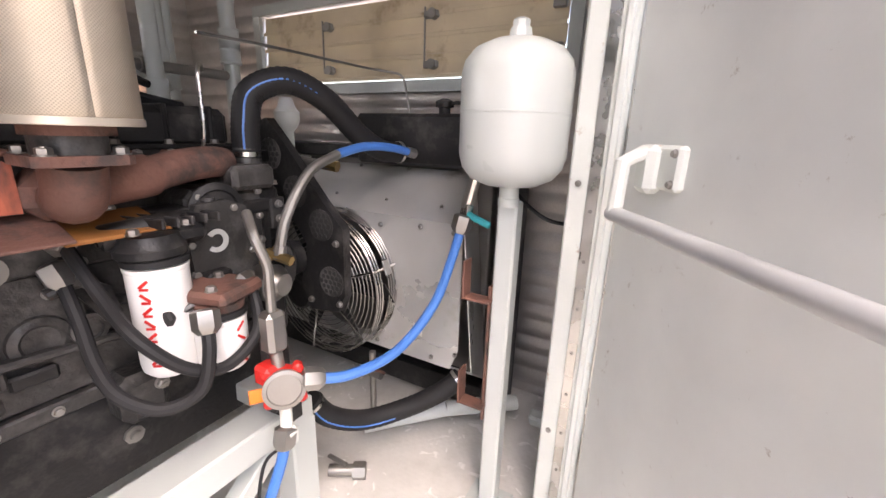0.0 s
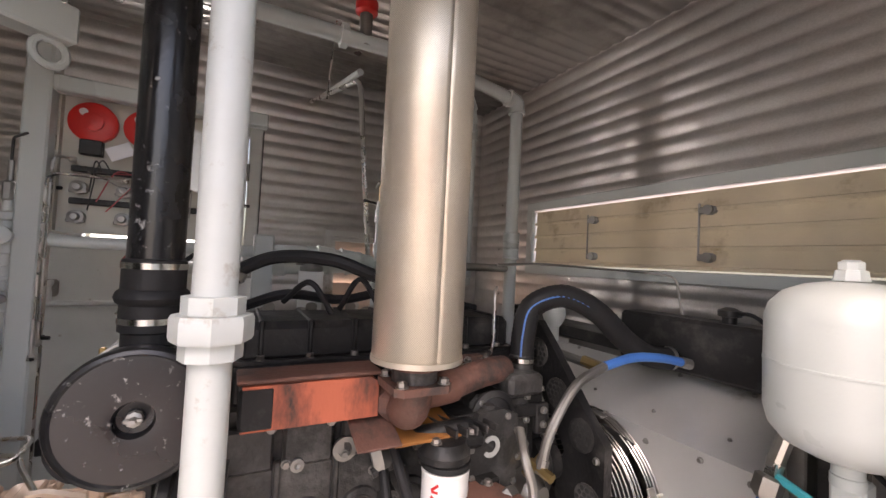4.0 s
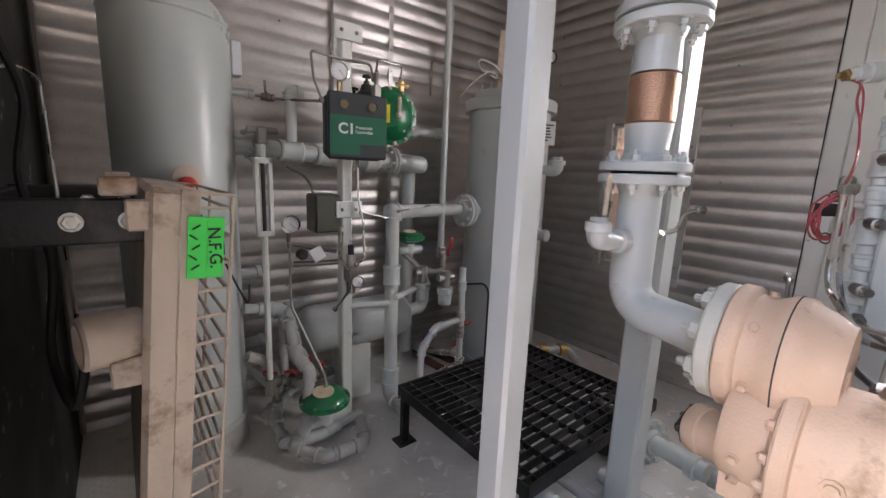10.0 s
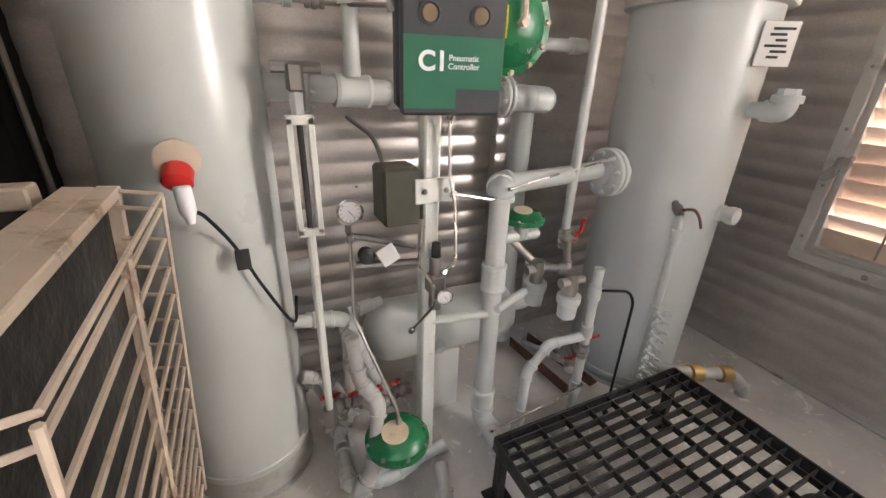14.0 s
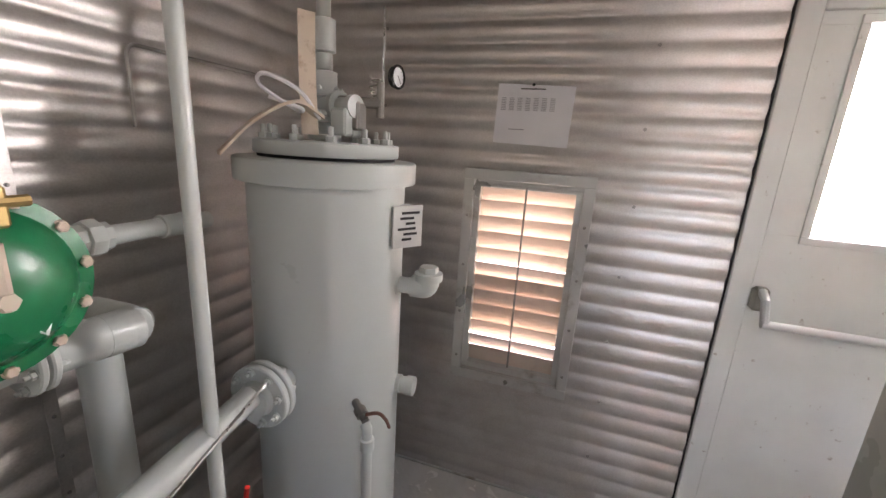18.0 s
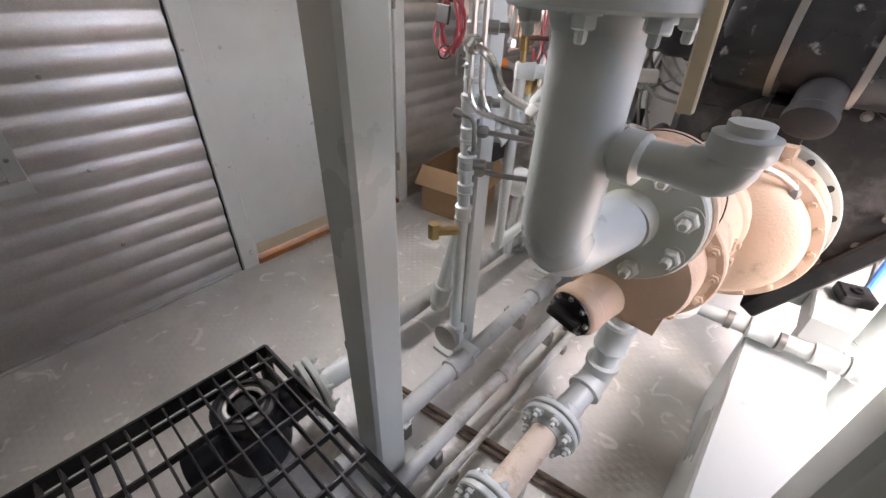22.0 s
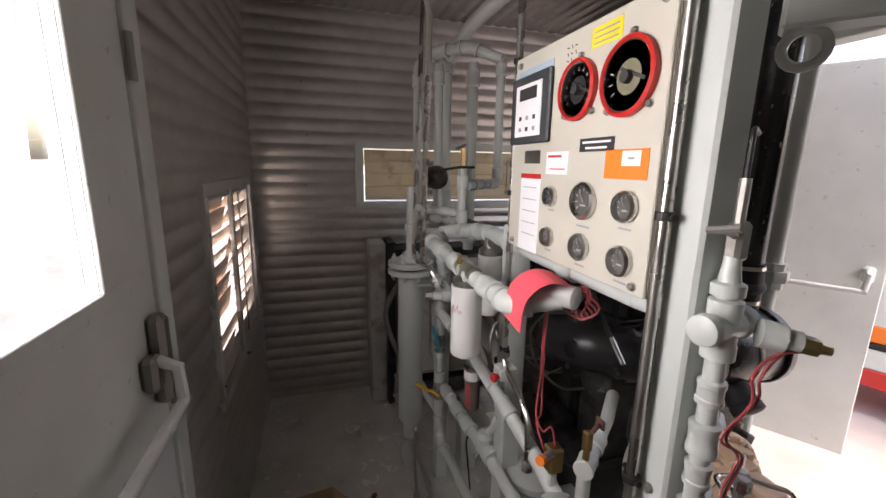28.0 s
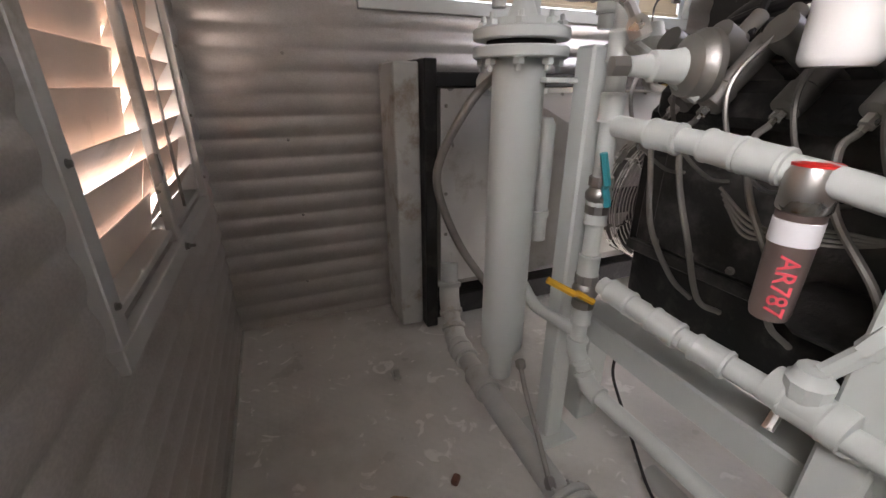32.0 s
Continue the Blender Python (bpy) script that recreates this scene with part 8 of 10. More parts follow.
gpl = [(-1.19, 1.13), (-1.09, 1.15), (-1.02, 1.08), (-0.87, 0.915), (-0.80, 0.845), (-0.80, 0.64), (-0.83, 0.58), (-0.95, 0.565), (-0.985, 0.64), (-0.95, 0.78), (-1.01, 0.86), (-1.18, 1.05)]
part("plate", Shape().slab([(x, -z) for x, z in gpl], (0, 1, 0), 0.03, (0, 0.845, 0), (1, 0, 0)), BLACK, bg)
hexm = mesh_of("mesh_hole", Shape().lathe((0, 0, 0), (0, -1, 0), [(0.0075, 0), (0.0075, 0.0015), (0, 0.0016)], 6), INK)
for cx, cz in ((-1.083, 1.045), (-0.985, 0.938), (-0.884, 0.848), (-0.852, 0.676)):
    part("mesh_panel", Shape().lathe((cx, 0.844, cz), (0, -1, 0), [(0.048, 0), (0.048, 0.002), (0.044, 0.003), (0, 0.003)], 24), BLOCK, bg)
    for i in range(-2, 3):
        for j in range(-2, 3):
            px, pz = (i + 0.5 * (j % 2)) * 0.018, j * 0.0156
            if px * px + pz * pz < 0.0015:
                piece("mesh_hole", hexm, Matrix.Translation((cx + px, 0.841, cz + pz)), bg)
for x, z in ((-1.15, 1.09), (-0.825, 0.80), (-0.82, 0.61), (-0.94, 0.60)):
    bolt(0.009, STEEL, bg, (x, 0.844, z), (0, -1, 0))
part("stay", Shape().box((-1.10, 0.80, 1.04), (0.03, 0.12, 0.03), 0.003), BLACK, bg)

sh = thing("fan_shroud", (-1.0, 1.15, 0.24), "bare sheet-metal fan shroud box with dusty top", "shroud")
X0, X1, Y0, Y1 = -1.50, -0.50, 1.06, 1.30
# tapered box round the fan, open at both ends
def quad(a, b, c, d, t, name="panel"):
    a, b, c, d = Vector(a), Vector(b), Vector(c), Vector(d)
    n = (b - a).cross(d - a).normalized() * t
    return part(name, Shape().add([a, b, c, d, a + n, b + n, c + n, d + n], [(3, 2, 1, 0), (4, 5, 6, 7), (0, 1, 5, 4), (1, 2, 6, 5), (2, 3, 7, 6), (3, 0, 4, 7)]), BARE, sh)
quad((X0 + 0.12, Y0, 0.855), (X1 - 0.02, Y0, 0.855), (X1 - 0.10, Y1, 0.99), (X0, Y1, 0.99), 0.003, "top_panel")
quad((X1 - 0.02, Y0, 0.855), (X1 + 0.02, Y0 + 0.02, 0.36), (X1 - 0.02, Y1, 0.20), (X1 - 0.10, Y1, 0.99), 0.003, "side_panel")
quad((X0 + 0.12, Y0, 0.36), (X0 + 0.12, Y0, 0.855), (X0, Y1, 0.99), (X0, Y1, 0.20), 0.003, "side_panel")
quad((X0 + 0.12, Y0, 0.36), (X0, Y1, 0.20), (X1 - 0.02, Y1, 0.20), (X1 + 0.02, Y0 + 0.02, 0.36), 0.003, "bottom_panel")
fpl = Shape()
seg = 40
outer = []
for i in range(seg):
    a = 2 * math.pi * i / seg
    c, s_ = math.cos(a), math.sin(a)
    k = min((0.50 if c > 0 else 0.36) / max(abs(c), 1e-6), (0.255 if s_ > 0 else 0.24) / max(abs(s_), 1e-6))
    outer.append((FC.x + c * k, Y0, FC.z + s_ * k))
inner = [(FC.x + 0.238 * math.cos(2 * math.pi * i / seg), Y0, FC.z + 0.238 * math.sin(2 * math.pi * i / seg)) for i in range(seg)]
innerb = [(x, Y0 + 0.06, z) for x, y, z in inner]
fpl.add(outer + inner + innerb, [(i, seg + i, seg + (i + 1) % seg, (i + 1) % seg) for i in range(seg)] + [(seg + i, 2 * seg + i, 2 * seg + (i + 1) % seg, seg + (i + 1) % seg) for i in range(seg)])
part("front_panel", fpl, BARE, sh)
for x, z in ((-0.55, 0.83), (-0.53, 0.42), (-0.67, 0.835), (-0.83, 0.82), (-0.85, 0.385), (-0.62, 0.385)):
    bolt(0.007, STEEL, sh, (x, Y0 - 0.001, z), (0, -1, 0))
for x in (-0.65, -0.87, -1.1, -1.32):
    bolt(0.006, STEEL, sh, (x, 1.285, 0.986), (0, -0.5, 1))
    bolt(0.005, STEEL, sh, (x + 0.02, 1.12, 0.894), (0, -0.5, 1))
rd = thing("radiator", (-1.2, 1.42, 0.05), "wide engine radiator in a dark steel frame with black header tank", "radiator")
part("core", Shape().box((-1.20, 1.40, 0.60), (1.30, 0.12, 0.84), 0.005), STEEL, rd)
for x in (-1.885, -0.49):
    part("side_channel", Shape().box((x, 1.40, 0.56), (0.05, 0.20, 1.10), 0.004), BLACK, rd)
part("bottom_channel", Shape().box((-1.19, 1.40, 0.10), (1.35, 0.20, 0.10), 0.004), BLACK, rd)
part("top_channel", Shape().box((-1.19, 1.40, 1.04), (1.35, 0.20, 0.05), 0.004), BLACK, rd)
part("header_tank", Shape().box((-0.83, 1.30, 1.095), (0.50, 0.13, 0.18), 0.012), BLACK, rd)
part("end_cap", Shape().box((-0.575, 1.27, 1.095), (0.012, 0.14, 0.19), 0.003), GLOSSBLACK, rd)
for z in (1.05, 1.09, 1.14):
    bolt(0.008, STEEL, rd, (-0.60, 1.234, z), (0, -1, 0))
part("filler_cap", Shape().lathe((-0.72, 1.28, 1.185), (0, 0, 1), [(0.02, 0), (0.02, 0.02), (0.032, 0.022), (0.032, 0.04), (0.012, 0.05)], 16), BLACK, rd)
part("overflow_hose", Shape().tube(curve([(-0.72, 1.28, 1.21), (-0.66, 1.27, 1.22), (-0.60, 1.25, 1.19), (-0.50, 1.22, 1.12), (-0.40, 1.15, 0.97), (-0.30, 1.12, 0.90), (-0.22, 1.16, 0.88)]), 0.006, 8), RUBBER, rd)
sp = part("side_sheet", Shape().box((-1.62, 1.292, 0.62), (0.46, 0.006, 0.78), 0.001), BARE, rd, "bare sheet with a rounded hoop")
for z in (0.3, 0.45, 0.62, 0.8, 0.95):
    bolt(0.006, STEEL, sp, (-1.83, 1.288, z), (0, -1, 0))
part("inlet_neck", Shape().lathe((-1.66, 1.27, 1.03), (0, -1, 0), [(0.045, -0.03), (0.045, 0.05), (0.05, 0.052), (0.05, 0.075), (0.02, 0.08)], 20), GREY, rd)
part("flank_panel", Shape().box((-1.965, 1.44, 0.56), (0.10, 0.20, 1.08), 0.006), GREY_DIRTY, rd, "dull grey flank panel")
tubing("steam_line", [(-1.02, 0.62, 1.33), (-1.04, 0.80, 1.34), (-0.98, 1.20, 1.33), (-0.90, 1.29, 1.32), (-0.88, 1.30, 1.19)], 0.004, STEEL, "thin capillary line to the header tank", rad=0.03, nuts=False)

# expansion tank
et = thing("expansion_tank", (-0.345, 0.94, 0), "grey domed expansion tank on a square post", "tank")
tx, ty = -0.347, 0.955
part("post", Shape().box((tx, ty + 0.02, 0.485), (0.052, 0.052, 0.95), 0.005), GREY, et)
part("shell", Shape().lathe((tx, ty, 1.0), (0, 0, 1), [(0.03, 0), (0.065, 0.004), (0.10, 0.02), (0.12, 0.045), (0.128, 0.075), (0.129, 0.1675), (0.1303, 0.168), (0.1303, 0.172), (0.129, 0.1725), (0.129, 0.255), (0.122, 0.282), (0.10, 0.308), (0.065, 0.324), (0.03, 0.33)], 48), GREY, et)
part("cap", Shape().lathe((tx, ty, 1.332), (0, 0, 1), [(0.028, 0), (0.024, 0.02), (0.02, 0.021), (0.02, 0.035), (0.012, 0.04)], 8), GREY, et)
part("neck", Shape().lathe((tx, ty, 0.95), (0, 0, 1), [(0.026, 0), (0.026, 0.02), (0.024, 0.022), (0.024, 0.06)], 16), GREY, et)
part("base_plate", Shape().box((tx, ty + 0.02, 0.006), (0.13, 0.10, 0.012), 0.002), GREY, et)
vl = part("drain_valve", Shape().cyl((tx - 0.085, ty - 0.01, 1.03), (tx - 0.115, ty + 0.005, 0.94), 0.016, 10).cyl((tx - 0.113, ty + 0.005, 0.95), (tx - 0.125, ty + 0.014, 0.89), 0.019, 6), SILVER, et)
part("handle", Shape().box((tx - 0.08, ty + 0.0, 0.905), (0.075, 0.012, 0.018), 0.004, Matrix.Rotation(radians(20), 3, "Y")), mat("teal_plastic", (0.02, 0.30, 0.34), 0.4, vary=0.06, bump=0.0), vl, "teal plastic lever")
for z in (0.69, 0.36):
    b = part("bracket", Shape().box((tx - 0.06, ty - 0.01, z), (0.075, 0.045, 0.006), 0.001).box((tx - 0.10, ty - 0.01, z + 0.05), (0.006, 0.045, 0.11), 0.001), RUST, et, "rusted angle bracket")
part("back_strip", Shape().box((tx - 0.03, ty + 0.0, 0.52), (0.008, 0.02, 0.42), 0.001), RUST, et, "rusted flat strip")
pipes("drain_pipe", [(-0.86, 0.98, 0.06), (-0.62, 1.18, 0.10), (-0.40, 1.36, 0.10)], 0.03, GREY, "grey floor pipe under the radiator")
dv2 = thing("drain_valve", (-0.80, 0.80, 0.0), "loose brass drain valve on the floor", "valve")
part("body", Shape().cyl((-0.84, 0.78, 0.03), (-0.74, 0.84, 0.03), 0.02, 12).cyl((-0.77, 0.82, 0.03), (-0.735, 0.842, 0.03), 0.029, 6), STEEL, dv2)
part("lever", Shape().box((-0.82, 0.80, 0.065), (0.08, 0.016, 0.01), 0.003), STEEL, dv2)
dv3 = thing("drain_cock", (-0.86, 1.04, 0.20), "small steel drain cock under the shroud", "valve")
part("body", Shape().cyl((-0.90, 1.04, 0.25), (-0.82, 1.04, 0.25), 0.015, 10).cyl((-0.86, 1.04, 0.07), (-0.86, 1.04, 0.34), 0.012, 10), STEEL, dv3)
part("lever", Shape().box((-0.83, 1.03, 0.275), (0.07, 0.012, 0.008), 0.003), RUST, dv3)
solo("cardboard_scrap", Shape().box((-0.30, 1.40, 0.03), (0.10, 0.05, 0.06), 0.01, Matrix.Rotation(0.4, 3, "X")), WHITE, "crumpled white scrap beside the wall", "scrap")

# pipes behind the engine and under the roof
pipes("roof_header", [(-1.61, 1.11, 0.92), (-1.61, 1.11, 2.13), (-1.61, 0.72, 2.20), (-1.61, -1.06, 2.20)], 0.030, GREY, "grey painted pipe from floor to roof and along it", coupling=((0, 0.40), (0, 0.435)))
pipes("vertical_pipe", [(-1.61, 1.11, 0.90), (-1.61, 1.11, 0.06)], 0.034, GREY, "grey vertical pipe down to the skid")
s1 = pipes("fuel_gas_pipe", [(-1.61, 1.11, 1.315), (-1.61, 0.90, 1.315), (-1.60, 0.60, 1.31)], 0.018, STEEL, "dark steel pipe with a paper-tagged union")
union(s1, (-1.606, 0.80, 1.313), (0, -1, 0), 0.02, STEEL)
pt = thing("pilot_regulator", (-1.20, 1.02, 1.05), "small grey pilot regulator above the fan", "regulator")
part("body", Shape().lathe((-1.18, 1.0, 1.11), (0, 0, 1), [(0.02, -0.05), (0.02, 0), (0.035, 0.02), (0.042, 0.04), (0.042, 0.065), (0.03, 0.08), (0.02, 0.11)], 16), GREY, pt)
part("pipe", Shape().tube(rounded([(-1.18, 1.0, 1.09), (-1.18, 1.0, 1.02), (-1.02, 1.04, 1.0)], 0.03), 0.016, 10), STEEL, pt)
part("plug", Shape().cyl((-1.06, 1.03, 1.01), (-1.0, 1.045, 1.0), 0.02, 6), BRASS, pt)
for pts, r in ((((-1.26, -0.10, 1.26), (-1.22, 0.02, 1.32), (-1.14, 0.16, 1.32), (-1.10, 0.28, 1.28), (-1.06, 0.36, 1.28)), 0.018), (((-1.22, 0.05, 1.20), (-1.12, 0.10, 1.26), (-1.12, 0.16, 1.18)), 0.008), (((-1.2, 0.2, 1.18), (-1.14, 0.24, 1.27), (-1.12, 0.30, 1.18)), 0.008), (((-1.45, 0.50, 1.12), (-1.32, 0.55, 1.25), (-1.22, 0.60, 1.22)), 0.01)):
    tubing("engine_hose", list(pts), r, RUBBER, "black rubber hose over the engine", smooth=True, nuts=r > 0.01, nutmat=SILVER)

# ignition coils and their braided leads on the aisle side of the engine
for k, y in enumerate((0.53, 0.455, 0.31, 0.18, 0.05)):
    c_ = thing("ignition_coil", (-1.58, y, 0.95), "dull steel ignition coil tube with a braided lead", "ignition coil", group="ignition coils")
    a_, d_ = Vector((-1.575, y + 0.01, 0.975)), Vector((0.62, -0.12, 0.72)).normalized()
    part("tube", Shape().lathe(a_, d_, [(0.016, 0), (0.026, 0.006), (0.027, 0.05), (0.022, 0.055), (0.0235, 0.06), (0.0235, 0.14), (0.027, 0.145), (0.027, 0.17), (0.018, 0.175), (0.018, 0.25)], 20), STEEL, c_)
    part("end_nut", Shape().lathe(a_, -d_, [(0.012, -0.004), (0.012, 0.018), (0.007, 0.02), (0.006, 0.035)], 6), SILVER, c_)
    e_ = a_ - d_ * 0.03
    part("lead", Shape().tube(curve([e_, e_ - d_ * 0.04, e_ + Vector((-0.05, -0.03, -0.12)), e_ + Vector((-0.05, -0.06 - 0.02 * k, -0.24)), e_ + Vector((0.0, -0.10, -0.36 - 0.02 * (k % 2))), e_ + Vector((0.06, -0.12, -0.42))]), 0.0065, 8), STEEL, c_, "braided steel lead")
for k in range(4):
    tubing("wire_lead", [(-1.66 + 0.01 * k, 0.34, 0.84 - 0.012 * k), (-1.65, 0.27, 0.79 - 0.01 * k), (-1.62, 0.18, 0.775 + 0.008 * k), (-1.56, 0.10, 0.80), (-1.46, 0.06, 0.86)], 0.0032, STEEL, "thin grey wire along the engine side", smooth=True, nuts=False)
scv = thing("engine_cover", (-1.405, 0.36, 0.57), "oily black side cover of the engine with bolts", "engine cover")
part("plate", Shape().box((-1.405, 0.36, 0.72), (0.03, 0.62, 0.30), 0.01), BLOCK, scv)
part("round_cap", Shape().lathe((-1.42, 0.52, 0.86), (-1, 0, 0), [(0.035, 0), (0.035, 0.012), (0.02, 0.014), (0.018, 0.006), (0, 0.006)], 16), BLOCK, scv)
for k in range(6):
    for z in (0.59, 0.85):
        bolt(0.009, STEEL, scv, (-1.42, 0.08 + 0.112 * k, z), (-1, 0, 0))
solo("starter_motor", Shape().lathe((-1.47, 0.02, 0.60), (0, 1, 0), [(0.03, 0), (0.06, 0.01), (0.062, 0.2), (0.05, 0.22), (0.035, 0.26)], 24), BLACK, "black starter motor low on the engine", "starter motor")


# ---- control panel ----
fp = thing("instrument_rack", (-1.69, -0.28, 0), "grey square-tube frame that carries the panel and pipework", "frame")
PX, PY = -1.77, -0.052
part("post", Shape().box((-1.704, -0.634, 0.98), (0.064, 0.064, 1.96), 0.006), GREY, fp)
part("post", Shape().box((-1.69, 0.02, 0.70), (0.07, 0.07, 1.40), 0.006), GREY, fp)
part("post", Shape().box((-1.755, 0.62, 0.55), (0.06, 0.06, 1.10), 0.006), GREY, fp)
part("top_rail", Shape().box((-1.708, -0.30, 1.83), (0.05, 0.62, 0.05), 0.005), GREY, fp)
part("foot", Shape().box((-1.70, -0.634, 0.006), (0.14, 0.14, 0.012), 0.002), GREY, fp)
part("foot", Shape().box((-1.69, 0.02, 0.006), (0.13, 0.13, 0.012), 0.002), GREY, fp)
part("foot", Shape().box((-1.755, 0.62, 0.006), (0.13, 0.13, 0.012), 0.002), GREY, fp)
for y, z in ((-0.60, 0.95), (-0.60, 1.02), (-0.60, 0.45)):
    bolt(0.008, STEEL, fp, (-1.736, y - 0.034, z), (-1, 0, 0), 0.008)
sw = part("stop_bracket", Shape().box((-1.755, -0.075, 0.955), (0.06, 0.05, 0.04), 0.004), GREY, fp)
part("stop_button", Shape().lathe((-1.785, -0.09, 0.95), (-1, -0.2, 0), [(0.009, 0), (0.009, 0.010), (0.014, 0.012), (0.014, 0.02), (0.01, 0.023)], 20), RED, sw, "red mushroom stop button")

pn = thing("gauge_board", (PX, -0.29, 1.365), "ivory metal gauge panel with red-rimmed dials and labels", "control panel")
sheet = part("sheet", Shape().box((PX + 0.004, -0.288 + PY, 1.61), (0.006, 0.52, 0.49), 0.002), IVORY, pn)
for a, b, c, d in ((-0.548, -0.028, 1.365, 1.37), (-0.548, -0.028, 1.85, 1.855), (-0.548, -0.543, 1.365, 1.855), (-0.033, -0.028, 1.365, 1.855)):
    part("return_edge", Shape().box((PX + 0.022, (a + b) / 2 + PY, (c + d) / 2), (0.03, b - a, d - c), 0.001), IVORY, pn)
OUT = Vector((-1, 0, 0))
def on(y, z, d=0.0): return Vector((PX + 0.001 - d, y + PY, z))
def card(name, y, z, w, h, m, label="", d=0.0012, parent=None):
    return part(name, Shape().box(on(y, z, d / 2), (d, w, h), 0.0003), m, parent or pn, label)
for y, z, R in ((-0.318, 1.735, 0.055), (-0.463, 1.733, 0.060)):
    rim_ = part("switch_gauge", Shape().lathe(on(y, z), OUT, [(R * 1.08, 0), (R * 1.1, 0.002), (R * 1.1, 0.012), (R * 1.02, 0.016), (R * 0.97, 0.012), (R * 0.97, 0.003), (0, 0.003)], 40), RED, pn, "red-rimmed switch gauge")
    part("dial", Shape().lathe(on(y, z, 0.0035), OUT, [(R * 0.97, 0), (0, 0.001)], 36), DIALDARK if y > -0.4 else DIALTAN, rim_, "dark glossy dial" if y > -0.4 else "olive tan dial")
    pr_ = Shape()
    for k in range(11 if y > -0.4 else 3):
        b = radians(-35 + 25 * k)
        pr_.box(on(y + R * 0.72 * math.cos(b), z + R * 0.72 * math.sin(b), 0.0052), (0.0006, R * 0.04, R * 0.16), 0.0002, Matrix.Rotation(b - 1.571, 3, "X"))
    part("scale", pr_, INKGREY, rim_)
    part("inner_bezel", Shape().lathe(on(y, z, 0.004), OUT, [(R * 0.97, 0), (R * 0.97, 0.006), (R * 0.93, 0.006), (R * 0.92, 0)], 36), SILVER, rim_)
    part("pointer", Shape().box(on(y - 0.01, z + 0.004, 0.006), (0.002, R * 1.1, 0.006), 0.0005, Matrix.Rotation(0.4, 3, "X")), INK, rim_)
    part("knob", Shape().lathe(on(y, z, 0.005), OUT, [(R * 0.2, 0), (R * 0.18, 0.01), (0, 0.012)], 12), INK, rim_)
    for a in (1.571, 3.9, 5.5):
        bolt(0.006, STEEL, rim_, on(y + R * 1.2 * math.cos(a), z + R * 1.2 * math.sin(a)), OUT)
for y, z, R in ((-0.243, 1.515, 0.022), (-0.368, 1.515, 0.036), (-0.488, 1.515, 0.027), (-0.241, 1.420, 0.022), (-0.367, 1.420, 0.027), (-0.489, 1.418, 0.027)):
    gb = part("gauge", Shape().lathe(on(y, z), OUT, [(R, 0), (R * 1.06, 0.002), (R * 1.06, 0.010), (R * 0.92, 0.015), (R * 0.84, 0.009), (R * 0.84, 0.003), (0, 0.003)], 32), SILVER, pn)
    part("dial", Shape().lathe(on(y, z, 0.0035), OUT, [(R * 0.84, 0), (0, 0.0008)], 28), DIALGREY, gb, "dark grey dial face")
    t_ = Shape()
    for k in range(9):
        b = radians(-40 + 32.5 * k)
        t_.box(on(y + R * 0.64 * math.cos(b), z + R * 0.64 * math.sin(b), 0.0048), (0.0008, R * 0.06, R * 0.2), 0.0002, Matrix.Rotation(b - 1.571, 3, "X"))
    t_.box(on(y, z - R * 0.25, 0.0048), (0.0008, R * 0.5, R * 0.12), 0.0002)
    part("scale", t_, INKGREY, gb)
    part("needle", Shape().box(on(y + R * 0.15, z + R * 0.2, 0.006), (0.001, R * 0.05, R * 0.7), 0.0002, Matrix.Rotation(-0.7, 3, "X")), INKGREY, gb)
    card("caption", y, z - R * 1.45, R * 1.2, 0.004, INKGREY, d=0.0005)
ck = part("controller", Shape().box(on(-0.125, 1.72, 0.006), (0.012, 0.19, 0.165), 0.004), CHARCOAL, pn, "black engine controller with white keypad")
card("keypad", -0.125, 1.718, 0.128, 0.125, PAPER, "white printed keypad", 0.014, ck)
card("display", -0.125, 1.757, 0.085, 0.028, INK, "", 0.0155, ck)
for i in range(3):
    for j in range(2):
        card("key", -0.09 - 0.035 * i, 1.70 - 0.027 * j, 0.012, 0.010, INKGREY if (i + j) % 2 else INK, "", 0.0152, ck)
card("label_strip", -0.13, 1.812, 0.17, 0.016, mat("pale_blue_label", (0.32, 0.42, 0.52), 0.5, vary=0.05, bump=0.0), "pale blue printed strip")
yl = card("caution_label", -0.390, 1.822, 0.085, 0.036, YELLOW, "yellow caution label")
for k in range(3):
    card("print_line", -0.390, 1.831 - 0.010 * k, 0.068, 0.003, INKGREY, "", 0.0018, yl)
bl_ = card("serial_label", -0.388, 1.625, 0.104, 0.026, INK, "black serial number label")
for k in range(2):
    card("print_line", -0.388, 1.630 - 0.011 * k, 0.085 - 0.02 * k, 0.004, PAPER, "", 0.0018, bl_)
ol = card("permit_label", -0.473, 1.588, 0.108, 0.052, ORANGELABEL, "orange label with a white corner sticker")
card("sticker", -0.487, 1.598, 0.045, 0.026, PAPER, "", 0.0018, ol)
card("print_line", -0.487, 1.598, 0.016, 0.004, INKGREY, "", 0.0022, ol)
pk = card("info_label", -0.253, 1.590, 0.088, 0.050, PAPER, "white label with red print")
card("print_line", -0.245, 1.605, 0.055, 0.005, RED, "", 0.0018, pk)
card("print_line", -0.258, 1.577, 0.06, 0.003, TAGPINK, "", 0.0018, pk)
card("blank_plate", -0.14, 1.605, 0.078, 0.032, STEEL, "grey blank plate")
cl_ = card("notice_card", -0.138, 1.463, 0.10, 0.195, PAPER, "tall cream notice card with a red band")
card("red_band", -0.138, 1.558, 0.10, 0.012, RED, "", 0.002, cl_)
for k in range(5):
    card("print_line", -0.138, 1.53 - 0.03 * k, 0.07, 0.002, INKGREY, "", 0.0018, cl_)
hw = Shape()
